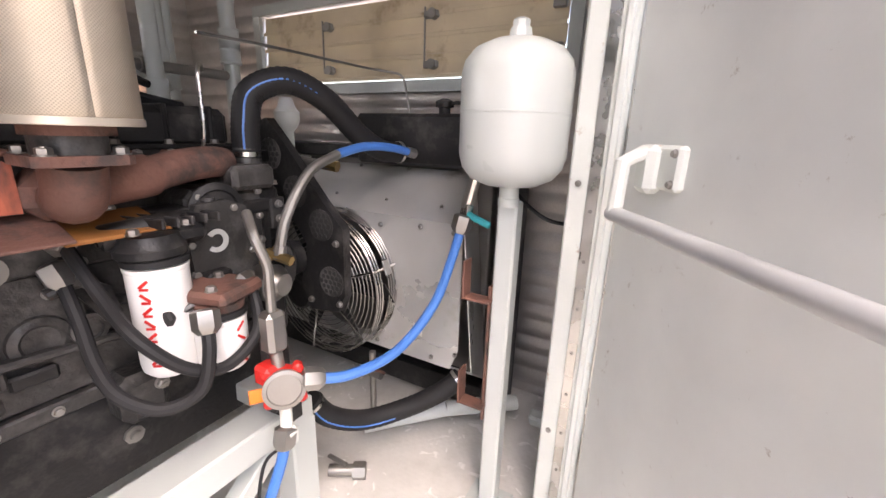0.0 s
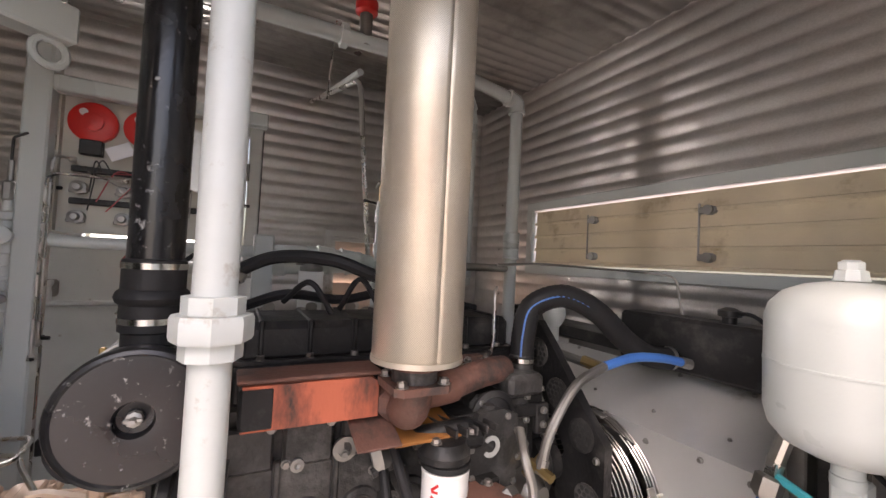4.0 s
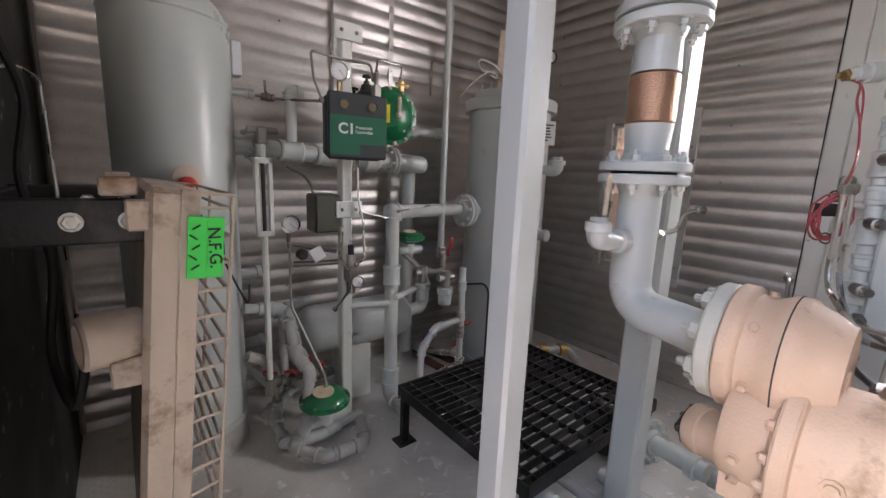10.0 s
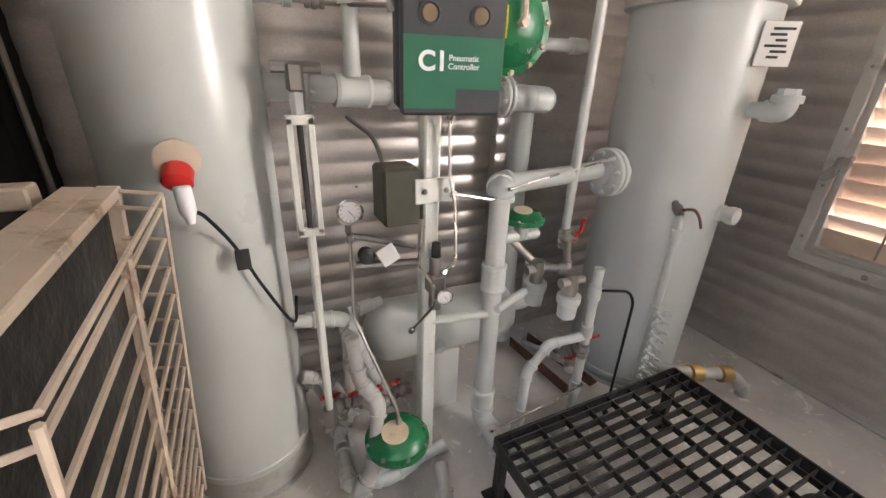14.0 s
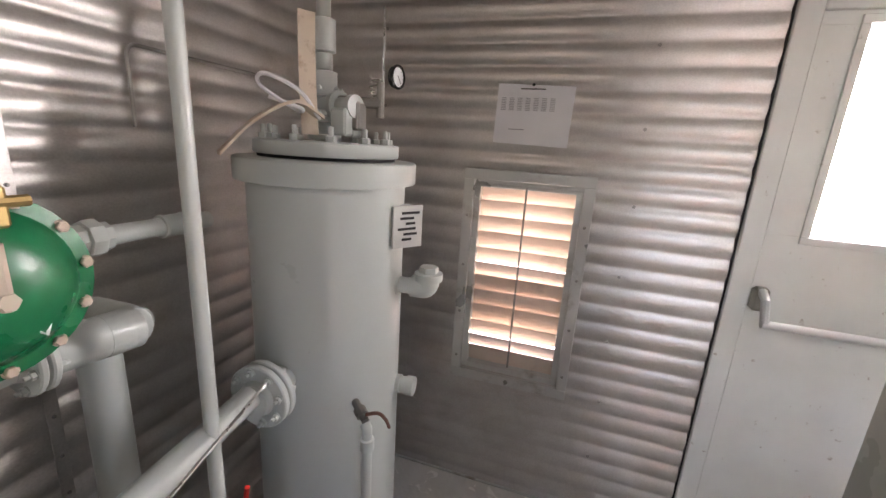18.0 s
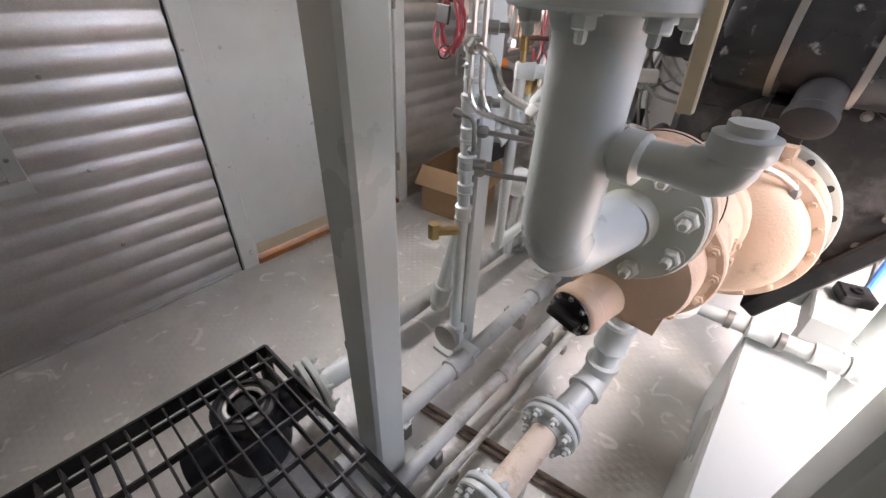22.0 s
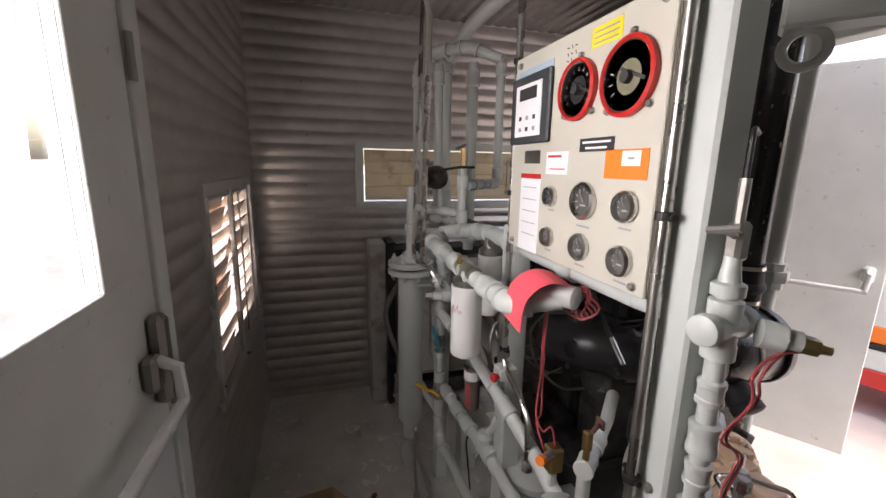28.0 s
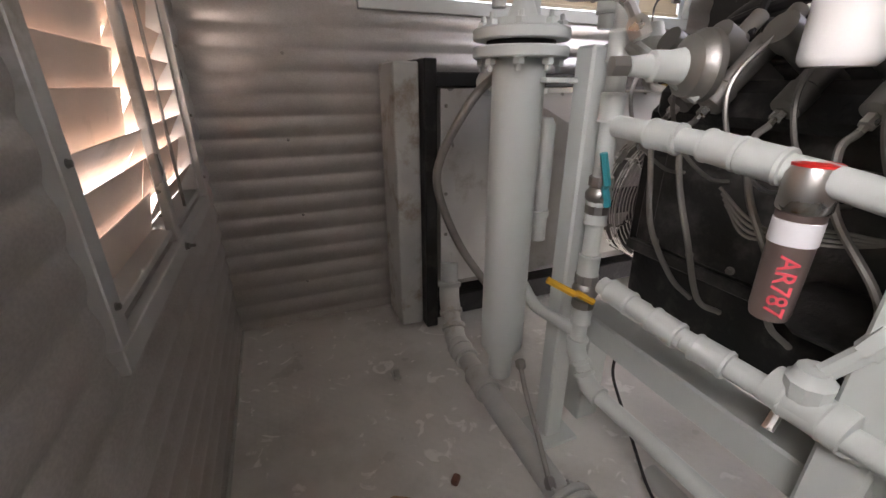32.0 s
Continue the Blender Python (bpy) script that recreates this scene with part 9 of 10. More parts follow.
for k in range(8):
    hw.box(on(-0.268 - 0.014 * (k % 3), 1.826 - 0.013 * (k // 3), 0.0004), (0.0006, 0.009, 0.0022), 0.0002, Matrix.Rotation(1.1 if k % 2 else 0.2, 3, "X"))
part("handwriting", hw, INK, pn, "faded handwriting in black marker")
for y, z in ((-0.054, 1.835), (-0.055, 1.382), (-0.522, 1.380), (-0.525, 1.835)):
    bolt(0.007, STEEL, pn, on(y, z), OUT, 0.006)
# back of the panel, seen from the doorway
for y, z in ((-0.318, 1.735), (-0.463, 1.733)):
    c_ = part("gauge_back", Shape().lathe((PX + 0.008, y + PY, z), (1, 0, 0), [(0.062, 0), (0.066, 0.004), (0.066, 0.022), (0.06, 0.026), (0.03, 0.027), (0.03, 0.034), (0.024, 0.036), (0, 0.036)], 32), RED, pn, "red cast gauge back")
    part("sticker", Shape().lathe((PX + 0.034, y + PY - 0.025, z + 0.03), (1, 0, 0), [(0.012, 0), (0.012, 0.001), (0, 0.0012)], 16), PAPER, c_)
    part("terminal_block", Shape().box((PX + 0.025, y + PY, z - 0.085), (0.03, 0.06, 0.05), 0.003), BLACK, c_)
for y, z in ((-0.243, 1.515), (-0.368, 1.515), (-0.488, 1.515), (-0.241, 1.420), (-0.367, 1.420), (-0.489, 1.418)):
    c_ = part("gauge_clamp", Shape().lathe((PX + 0.008, y + PY, z), (1, 0, 0), [(0.022, 0), (0.022, 0.03), (0.014, 0.032), (0.01, 0.045), (0, 0.046)], 16).box((PX + 0.03, y + PY, z - 0.012), (0.012, 0.05, 0.014), 0.004), STEEL, pn, "steel gauge clamp")
for z in (1.47, 1.575):
    part("wire_duct", Shape().box((PX + 0.022, -0.33 + PY, z), (0.025, 0.36, 0.02), 0.003), BLACK, pn, "black slotted wire duct")
random.seed(4)
for k in range(9):
    y0_, y1_ = random.uniform(-0.55, -0.15), random.uniform(-0.55, -0.15)
    part("wire", Shape().tube(curve([(PX + 0.03, y0_, 1.57), (PX + 0.06, (y0_ + y1_) / 2, 1.60 - 0.03 * (k % 3)), (PX + 0.05, y1_, 1.44 + 0.03 * (k % 4))]), 0.0022, 5), (INK, PINKWIRE, STEEL)[k % 3], pn)
part("cover_plate", Shape().slab([(-0.16, -0.02), (0.04, -0.10), (0.10, -0.02), (0.10, 0.10), (-0.02, 0.13)], (1, 0, 0), 0.003, (PX + 0.10, -0.22, 1.62), (0, 1, 0)), BARE, pn, "bent galvanised cover plate")
part("cover_stay", Shape().box((PX + 0.05, -0.17, 1.60), (0.10, 0.02, 0.02), 0.002), BARE, pn)
part("paper_tag", Shape().box((PX + 0.07, -0.43, 1.64), (0.003, 0.07, 0.045), 0.001, Matrix.Rotation(0.5, 3, "X")), PAPER, pn, "white wiring tag")
tubing("panel_tube", [(PX + 0.05, -0.55, 1.60), (PX + 0.09, -0.585, 1.60), (PX + 0.09, -0.59, 1.55), (PX + 0.09, -0.59, 1.02)], 0.005, SILVER, "thin bright tube beside the panel post", rad=0.02)
tubing("panel_tube", [(PX + 0.05, -0.41, 1.55), (PX + 0.10, -0.57, 1.545), (PX + 0.11, -0.592, 1.53), (PX + 0.11, -0.595, 0.98)], 0.005, SILVER, "thin bright tube beside the panel post", rad=0.02)
cdt = thing("conduit", (-1.76, -0.607, 0.3), "bright steel conduit up the panel post with clamps", "conduit")
part("tube", Shape().cyl((-1.757, -0.612, 0.3), (-1.757, -0.612, TOP), 0.010, 14), SILVER, cdt)
part("tube", Shape().cyl((-1.757, -0.066, 1.0), (-1.757, -0.066, TOP), 0.010, 14), SILVER, cdt)
for y in (-0.612, -0.066):
    for z in (1.02, 1.50, 1.85):
        part("clamp", Shape().lathe((-1.757, y, z), (0, 0, 1), [(0.011, 0), (0.015, 0.001), (0.015, 0.014), (0.011, 0.015)], 14).cyl((-1.757, y - 0.02, z + 0.007), (-1.745, y + 0.03, z + 0.007), 0.006, 8), BLACK, cdt)
tubing("sense_tube", [(-1.757, -0.066, 1.02), (-1.76, -0.075, 0.98), (-1.765, -0.21, 0.93), (-1.765, -0.25, 0.90), (-1.765, -0.26, 0.76)], 0.008, SILVER, "bright bent tube below the panel", rad=0.04)

# standpipe beside the panel post
rx, ry = -1.693, -0.684
rs = thing("gas_standpipe", (rx, ry, 0.05), "grey standpipe made of stacked threaded fittings", "pipe")
part("pipe", Shape().cyl((rx, ry, 0.12), (rx, ry, 1.40), 0.0155, 18), GREY, rs)
for k, (z, h, r0_) in enumerate(((0.55, 0.05, 0.034), (0.63, 0.035, 0.031), (0.69, 0.05, 0.035), (0.77, 0.04, 0.031), (0.83, 0.055, 0.036), (0.91, 0.04, 0.031), (0.97, 0.06, 0.036), (1.06, 0.045, 0.031), (1.12, 0.06, 0.036), (1.21, 0.045, 0.031), (1.29, 0.10, 0.036))):
    r = r0_ * 0.68
    part("coupling", Shape().lathe((rx, ry, z), (0, 0, 1), [(r * 0.75, 0), (r, 0.003), (r, h * 0.25), (r * 0.92, h * 0.3), (r * 0.92, h * 0.7), (r, h * 0.75), (r, h - 0.003), (r * 0.75, h)], 20), GREY, rs)
part("top_tee", Shape().lathe((rx - 0.055, ry - 0.01, 1.345), (1, 0.15, 0), [(0.016, 0), (0.024, 0.004), (0.026, 0.016), (0.022, 0.024), (0.022, 0.085), (0.026, 0.09), (0.026, 0.112), (0.016, 0.115)], 18), GREY, rs)
part("side_plug", Shape().lathe((rx + 0.03, ry - 0.035, 1.345), (0.75, -0.65, -0.1), [(0.022, 0), (0.022, 0.03), (0.016, 0.032), (0.016, 0.05), (0.012, 0.052), (0.012, 0.065)], 12), GREY, rs)
part("sensor", Shape().lathe((rx + 0.065, ry - 0.07, 1.338), (0.75, -0.65, -0.1), [(0.013, 0), (0.013, 0.02), (0.008, 0.022), (0.007, 0.035)], 6), BRASS, rs, "brass sensor with red leads")
part("cap", Shape().lathe((rx, ry, 1.395), (0, 0, 1), [(0.024, 0), (0.024, 0.018), (0.016, 0.022), (0.012, 0.05), (0.012, 0.06)], 14), GREY, rs)
nv = part("needle_valve", Shape().box((rx + 0.004, ry, 1.478), (0.026, 0.026, 0.06), 0.006).cyl((rx, ry, 1.44), (rx, ry, 1.57), 0.008, 8), STEEL, rs, "steel needle valve")
part("tee_handle", Shape().cyl((rx, ry, 1.485), (rx - 0.05, ry - 0.02, 1.50), 0.006, 8).cyl((rx - 0.05, ry - 0.045, 1.505), (rx - 0.05, ry + 0.005, 1.495), 0.006, 8), STEEL, nv)
part("gauge_tube", Shape().tube(rounded([(rx, ry, 1.56), (rx, ry, 1.64), (rx + 0.09, ry + 0.06, 1.64)], 0.02), 0.004, 8), BLACK, rs)
for k, z in enumerate((0.70, 0.85, 1.0, 1.14)):
    part("side_port", Shape().lathe((rx + 0.02, ry, z + 0.02), (0.8, 0.5, 0), [(0.014, 0), (0.014, 0.03), (0.01, 0.032), (0.01, 0.05)], 10), STEEL, rs)
part("base_elbow", Shape().tube(rounded([(rx, ry, 0.16), (rx, ry, 0.07), (rx + 0.09, ry, 0.07)], 0.04), 0.03, 14), GREY, rs)
part("low_valve", Shape().lathe((rx, ry - 0.06, 0.13), (0, 1, 0), [(0.02, 0), (0.045, 0.01), (0.045, 0.03), (0.028, 0.04), (0.028, 0.09)], 20), STEEL, rs)
part("drain_cock", Shape().cyl((rx, ry, 0.52), (rx - 0.05, ry - 0.06, 0.52), 0.014, 10).cyl((rx - 0.05, ry - 0.06, 0.50), (rx - 0.05, ry - 0.06, 0.545), 0.017, 6), BRASS, rs)
# red wire coil
wc = thing("wire_coil", (rx - 0.02, ry - 0.06, 0.90), "coil of red wire hung on the standpipe with black tape", "wire")
random.seed(7)
wc0 = Vector((-1.708, -0.755, 1.025))
wu, wv, wd = axes((-0.45, -0.85, 0.1))
for k in range(7):
    rr, off = 0.044 + 0.004 * random.random() + 0.002 * k, random.uniform(-0.010, 0.010)
    part("turn", Shape().tube([wc0 + wd * (off + 0.004 * math.sin(i + k)) + (wu * math.cos(i * 0.2618) + wv * math.sin(i * 0.2618)) * (rr + 0.002 * math.sin(2 * i + k)) for i in range(24)], 0.0027, 6, closed=True), PINKWIRE, wc)
part("tape_flag", Shape().box(wc0 + wd * 0.016 - wv * 0.016, (0.07, 0.005, 0.032), 0.002, Matrix((wu, wd, wv)).transposed()), INK, wc, "black tape flag")
for a in (1.5, 4.6):
    part("cable_tie", Shape().tube([wc0 + (wu * math.cos(a) + wv * math.sin(a)) * (0.052 + 0.013 * math.cos(i * 0.5236)) + wd * 0.014 * math.sin(i * 0.5236) for i in range(12)], 0.002, 5, closed=True), INK, wc)
for e in (0.0, 0.010):
    part("lead", Shape().tube(curve([wc0 + Vector((0, e, 0.05)), (rx - 0.025 + e, ry - 0.06, 1.10), (rx + 0.02 + e, ry - 0.045, 1.14), (rx - 0.02 - e, ry - 0.05, 1.19), (rx + 0.02 + e, ry - 0.05, 1.24), (rx + 0.005, ry - 0.055 - e, 1.29), (rx + 0.04 + e, ry - 0.06, 1.32), (rx + 0.085, ry - 0.085 + e * 0.5, 1.332)]), 0.0024, 6), PINKWIRE, wc)

# pipe under the panel with oily rag tape
up = pipes("fuel_gas_pipe", [(rx, ry, 1.345), (-1.70, -0.52, 1.335), (-1.70, 0.14, 1.335), (-1.685, 0.34, 1.33)], 0.021, GREY, "grey pipe running under the panel", coupling=((1, 0.35), (1, 0.85)))
rag = thing("tape_wrap", (-1.74, -0.28, 1.25), "oily grey tape wrap round a pipe tee", "tape")
part("wrap", Shape().tube(curve([(-1.81, -0.27, 1.30), (-1.795, -0.31, 1.30), (-1.775, -0.36, 1.30), (-1.755, -0.40, 1.30)]), 0.026, 14), GREY_DIRTY, rag)
fb = thing("warning_ribbon", (-1.82, -0.245, 1.22), "bright pink warning ribbon hanging from the pipe", "ribbon")
fs_ = Shape()
q_ = curve([(-1.77, -0.36, 1.335), (-1.81, -0.352, 1.342), (-1.845, -0.342, 1.325), (-1.868, -0.336, 1.29), (-1.872, -0.33, 1.225)], 6)
vv = [p + Vector((e, 0.042 * k, 0.006 * k)) for p in q_ for k, e in ((-1, 0), (1, 0), (1, 0.0015), (-1, 0.0015))]
n4 = len(q_)
fs_.add(vv, [(4 * i + k, 4 * i + (k + 1) % 4, 4 * i + 4 + (k + 1) % 4, 4 * i + 4 + k) for i in range(n4 - 1) for k in range(4)] + [(3, 2, 1, 0), (4 * n4 - 4, 4 * n4 - 3, 4 * n4 - 2, 4 * n4 - 1)])
part("ribbon", fs_, TAGPINK, fb)
# fuel filters in the aisle
tr = pipes("fuel_train_pipe", [(-1.80, 0.46, 1.29), (-1.87, 0.42, 1.285), (-1.865, -0.03, 1.262), (-1.862, -0.30, 1.26), (-1.77, -0.37, 1.29)], 0.024, GREY, "grey fuel pipe with elbows and unions", coupling=((1, 0.35), (1, 0.75), (1, 0.98), (2, 0.55)))
tr2 = pipes("fuel_train_pipe", [(-1.80, 0.50, 1.305), (-1.72, 0.36, 1.33), (-1.70, 0.18, 1.345), (-1.69, 0.02, 1.34)], 0.024, GREY, "second grey fuel pipe behind the filters", coupling=((0, 0.5), (1, 0.6)))
def gas_filter(x, y, z, mark):
    t = thing("gas_filter", (x, y, z - 0.115), "white spin-on gas filter hanging from a pipe head", "filter")
    r, h = 0.047, 0.225
    part("canister", Shape().lathe((x, y, z - h / 2), (0, 0, 1), [(0.01, 0), (r * 0.85, 0.001), (r * 0.97, 0.008), (r, 0.016), (r, h - 0.012), (r * 1.02, h - 0.01), (r * 1.02, h - 0.001), (r * 0.8, h)], 32), FILTERWHITE, t)
    part("head", Shape().lathe((x, y, z + h / 2), (0, 0, 1), [(r * 0.9, 0), (r * 0.95, 0.004), (r * 0.95, 0.018), (r * 0.6, 0.03), (r * 0.5, 0.06)], 20).cyl((x, y - 0.06, z + h / 2 + 0.045), (x, y + 0.06, z + h / 2 + 0.045), 0.022, 12), STEEL, t)
    part("bleed_screw", Shape().lathe((x - 0.015, y + 0.03, z + h / 2 + 0.06), (0, 0, 1), [(0.01, 0), (0.01, 0.01), (0.006, 0.012), (0.005, 0.03)], 8), BRASS, t)
    if mark:
        s = Shape()
        u_, w_ = Vector((0.55, -0.83, 0)), Vector((0, 0, 1))
        o = Vector((x, y, z + 0.045)) + Vector((-0.83, -0.55, 0)) * (r + 0.0012)
        for a, b in (((-0.018, -0.012), (-0.014, 0.014)), ((-0.014, 0.014), (-0.006, -0.008)), ((-0.006, -0.008), (0.002, 0.014)), ((0.002, 0.014), (0.006, -0.012)), ((0.008, -0.01), (0.014, 0.0)), ((0.014, 0.0), (0.018, -0.01))):
            s.tube([o + u_ * a[0] + w_ * a[1], o + u_ * b[0] + w_ * b[1]], 0.0012, 4)
        part("handwriting", s, FADEDRED, t, "red marker scrawl")
    return t


gas_filter(-1.87, -0.02, 1.115, True)
gas_filter(-1.70, 0.20, 1.155, False)
ar = thing("inline_filter", (-1.78, 0.145, 0.69), "rust-brown inline filter canister with red marker writing", "filter")
part("bowl", Shape().lathe((-1.775, 0.145, 0.69), (-0.02, 0.0, 1), [(0.012, 0), (0.024, 0.006), (0.027, 0.02), (0.029, 0.17)], 24), mat("rosy_bare_metal", (0.34, 0.26, 0.24), 0.4, metal=0.7, vary=0.25, bump=0.1), ar)
part("paper_band", Shape().lathe((-1.778, 0.145, 0.815), (-0.02, 0, 1), [(0.0285, 0), (0.0297, 0.001), (0.0297, 0.034), (0.0285, 0.035)], 24), PAPER, ar, "white paper band")
part("head", Shape().lathe((-1.779, 0.145, 0.862), (-0.02, 0, 1), [(0.03, 0), (0.032, 0.004), (0.032, 0.05), (0.028, 0.06), (0.02, 0.062)], 24), SILVER, ar)
part("cap_ring", Shape().lathe((-1.78, 0.145, 0.922), (-0.02, 0, 1), [(0.028, 0), (0.028, 0.004), (0.016, 0.006)], 24), RED, ar, "red cap ring")
words("AR787", 0.034, (-1.775 - 0.0255, 0.145 - 0.0155, 0.755), (0, 0, -1), (0.52, -0.85, 0), TAGPINK, "handwriting", ar)
pipes("gas_rail", [(-1.80, 0.48, 0.945), (-1.785, 0.30, 0.93), (-1.78, 0.145, 0.91), (-1.775, -0.04, 0.88), (-1.745, -0.26, 0.80), (-1.735, -0.50, 0.715)], 0.021, GREY, "grey gas rail with unions past the filter", coupling=((0, 0.6), (1, 0.2), (1, 0.6), (3, 0.35)))
pipes("gas_rail", [(-1.79, 0.46, 0.60), (-1.77, 0.26, 0.575), (-1.745, 0.10, 0.56), (-1.735, -0.20, 0.55)], 0.021, GREY, "lower grey gas rail with tee fittings", coupling=((0, 0.25), (0, 0.8), (1, 0.3), (2, 0.1)))
te = thing("relief_tee", (-1.745, 0.06, 0.50), "grey tee with a bleed screw and capped top", "pipe fitting")
part("tee", Shape().lathe((-1.742, 0.13, 0.572), (0.05, -1, -0.1), [(0.02, 0), (0.034, 0.004), (0.034, 0.03), (0.031, 0.034), (0.031, 0.08), (0.034, 0.084), (0.034, 0.11), (0.02, 0.114)], 18), GREY, te)
part("cap", Shape().lathe((-1.74, 0.08, 0.585), (-0.1, 0, 1), [(0.03, 0), (0.032, 0.03), (0.026, 0.035), (0.022, 0.05), (0, 0.052)], 10), GREY, te)
part("bleed_screw", Shape().cyl((-1.745, 0.10, 0.555), (-1.775, 0.095, 0.515), 0.009, 8), SILVER, te)
part("top_elbow", Shape().cyl((-1.735, 0.075, 0.625), (-1.72, 0.04, 0.69), 0.014, 8).cyl((-1.722, 0.045, 0.68), (-1.715, 0.03, 0.72), 0.018, 6), GREY, te)
ro = thing("gas_regulator", (-1.60, 0.30, 0.48), "round grey gas regulator body", "regulator")
part("case", Shape().lathe((-1.63, -0.02, 0.50), (0.3, 0.1, 1), [(0.04, -0.06), (0.085, -0.02), (0.095, -0.01), (0.095, 0.01), (0.07, 0.03), (0.04, 0.04), (0.03, 0.07)], 28), GREY, ro)
part("inlet", Shape().cyl((-1.63, -0.02, 0.48), (-1.74, 0.02, 0.55), 0.024, 12), GREY, ro)
# vertical valve train by the separator
vt = pipes("valve_train", [(-1.80, 0.50, 1.305), (-1.80, 0.50, 0.40), (-1.80, 0.44, 0.33), (-1.755, -0.40, 0.30)], 0.019, GREY, "grey valve train dropping to the skid", coupling=((0, 0.12), (0, 0.24), (0, 0.36), (0, 0.60), (0, 0.74), (0, 0.88), (2, 0.5)))
ball_valve(vt, (-1.80, 0.50, 0.80), (0, 0, 1), 0.017, STEEL, mat("teal_handle", (0.02, 0.26, 0.30), 0.4, vary=0.06, bump=0.0), (-0.25, 0.1, 1), "teal plastic lever")
ball_valve(vt, (-1.80, 0.50, 0.57), (0, 0, 1), 0.018, STEEL, HANDLEYELLOW, (-0.75, 0.45, 0.45), "yellow plastic lever")
ap = thing("pilot_regulator", (-1.76, 0.40, 0.98), "round grey pilot regulator with adjusting screw", "regulator")
part("diaphragm_case", Shape().lathe((-1.74, 0.38, 1.05), (1, -0.35, 0), [(0.03, -0.03), (0.05, -0.02), (0.055, -0.004), (0.06, 0), (0.06, 0.012), (0.045, 0.02), (0.03, 0.03)], 24), STEEL, ap)
part("bonnet", Shape().lathe((-1.77, 0.39, 1.05), (-1, 0.35, 0), [(0.03, 0), (0.026, 0.02), (0.026, 0.05), (0.02, 0.055), (0.016, 0.09)], 14), GREY, ap)
part("screw", Shape().lathe((-1.855, 0.42, 1.05), (-1, 0.35, 0), [(0.012, 0), (0.018, 0.002), (0.018, 0.03), (0.012, 0.032)], 6), STEEL, ap)
part("pipe", Shape().cyl((-1.80, 0.48, 1.09), (-1.74, 0.36, 1.0), 0.014, 10), GREY, ap)
tubing("sense_tube", [(-1.84, 0.42, 1.10), (-1.86, 0.44, 1.16), (-1.90, 0.55, 1.17), (-1.90, 0.60, 1.2), (-1.86, 0.60, TOP - 0.12)], 0.0095, SILVER, "bright bent tube rising to the roof", rad=0.04)
# separator
se = thing("gas_separator", (-1.89, 0.71, 0.05), "slim grey vertical separator with a bolted flange", "separator")
zx, zy = -1.89, 0.71
part("shell", Shape().lathe((zx, zy, 0.0), (0, 0, 1), [(0.034, 0.20), (0.036, 0.27), (0.060, 0.31), (0.0605, 0.34), (0.0605, 1.07)], 36), GREY, se)
flange(se, (zx, zy, 1.105), (0, 0, 1), 0.107, 0.024, GREY, 8, br=0.013, gap=0.012)
part("top_nozzle", Shape().lathe((zx, zy, 1.14), (0, 0, 1), [(0.04, 0), (0.03, 0.03), (0.022, 0.05), (0.022, 0.14), (0.028, 0.142), (0.028, 0.17), (0.02, 0.172), (0.02, 0.34)], 18), GREY, se)
part("side_elbow", Shape().tube(rounded([(zx + 0.05, zy - 0.01, 0.50), (zx + 0.075, zy - 0.04, 0.44), (-1.80, 0.51, 0.45)], 0.03), 0.017, 12), GREY, se)
part("support_plate", Shape().box((-1.81, 0.655, 1.03), (0.12, 0.05, 0.012), 0.002), GREY, se)
fh = thing("braided_hose", (-1.80, 1.0, 0.35), "braided steel hose looping from the flange to the skid", "hose")
part("hose", Shape().tube(curve([(-1.80, 0.95, 1.06), (-1.87, 0.99, 0.98), (-1.95, 1.03, 0.82), (-1.96, 1.04, 0.70), (-1.90, 1.0, 0.52), (-1.82, 0.93, 0.38), (-1.79, 0.90, 0.33)]), 0.014, 12), STEEL, fh)
part("end_fitting", Shape().cyl((-1.80, 0.915, 0.345), (-1.77, 0.88, 0.31), 0.018, 6), SILVER, fh)
part("end_fitting", Shape().cyl((-1.81, 0.955, 1.06), (-1.70, 0.95, 1.07), 0.018, 8), SILVER, fh)
solo("filter_bottle", Shape().lathe((-1.74, 0.80, 0.58), (0, 0, 1), [(0.01, 0), (0.03, 0.01), (0.03, 0.08), (0.034, 0.082), (0.034, 0.1), (0.03, 0.102), (0.03, 0.34), (0.02, 0.36)], 18), GREY, "slim grey filter bottle behind the separator", "filter")
# floor line along the aisle
al = pipes("suction_line", [(-1.83, 1.24, 0.34), (-1.85, 1.20, 0.20), (-1.88, 1.06, 0.085), (-1.90, 0.70, 0.085), (-1.91, -0.95, 0.085)], 0.034, GREY_DIRTY, "dusty grey pipe along the aisle floor", coupling=((2, 0.2), (2, 0.7)))
flange(al, (-1.905, 0.33, 0.085), (0, 1, 0), 0.07, 0.016, GREY_DIRTY, 8, br=0.009)
flange(al, (-1.905, 0.02, 0.085), (0, 1, 0), 0.07, 0.016, GREY_DIRTY, 8, br=0.009)
for a in range(6):
    part("tie_rod", Shape().cyl((-1.905 + 0.055 * math.cos(a * 1.047), 0.31, 0.085 + 0.055 * math.sin(a * 1.047)), (-1.905 + 0.055 * math.cos(a * 1.047), 0.12, 0.085 + 0.055 * math.sin(a * 1.047)), 0.008, 8), STEEL, al)
part("tee_branch", Shape().cyl((-1.905, 0.20, 0.085), (-1.80, 0.20, 0.085), 0.03, 14), GREY_DIRTY, al)
tubing("drain_tube", [(-1.88, 0.62, 0.30), (-1.90, 0.56, 0.26), (-1.92, 0.46, 0.20), (-1.93, 0.38, 0.12)], 0.007, STEEL, "short bent drain tube by the separator", rad=0.03)
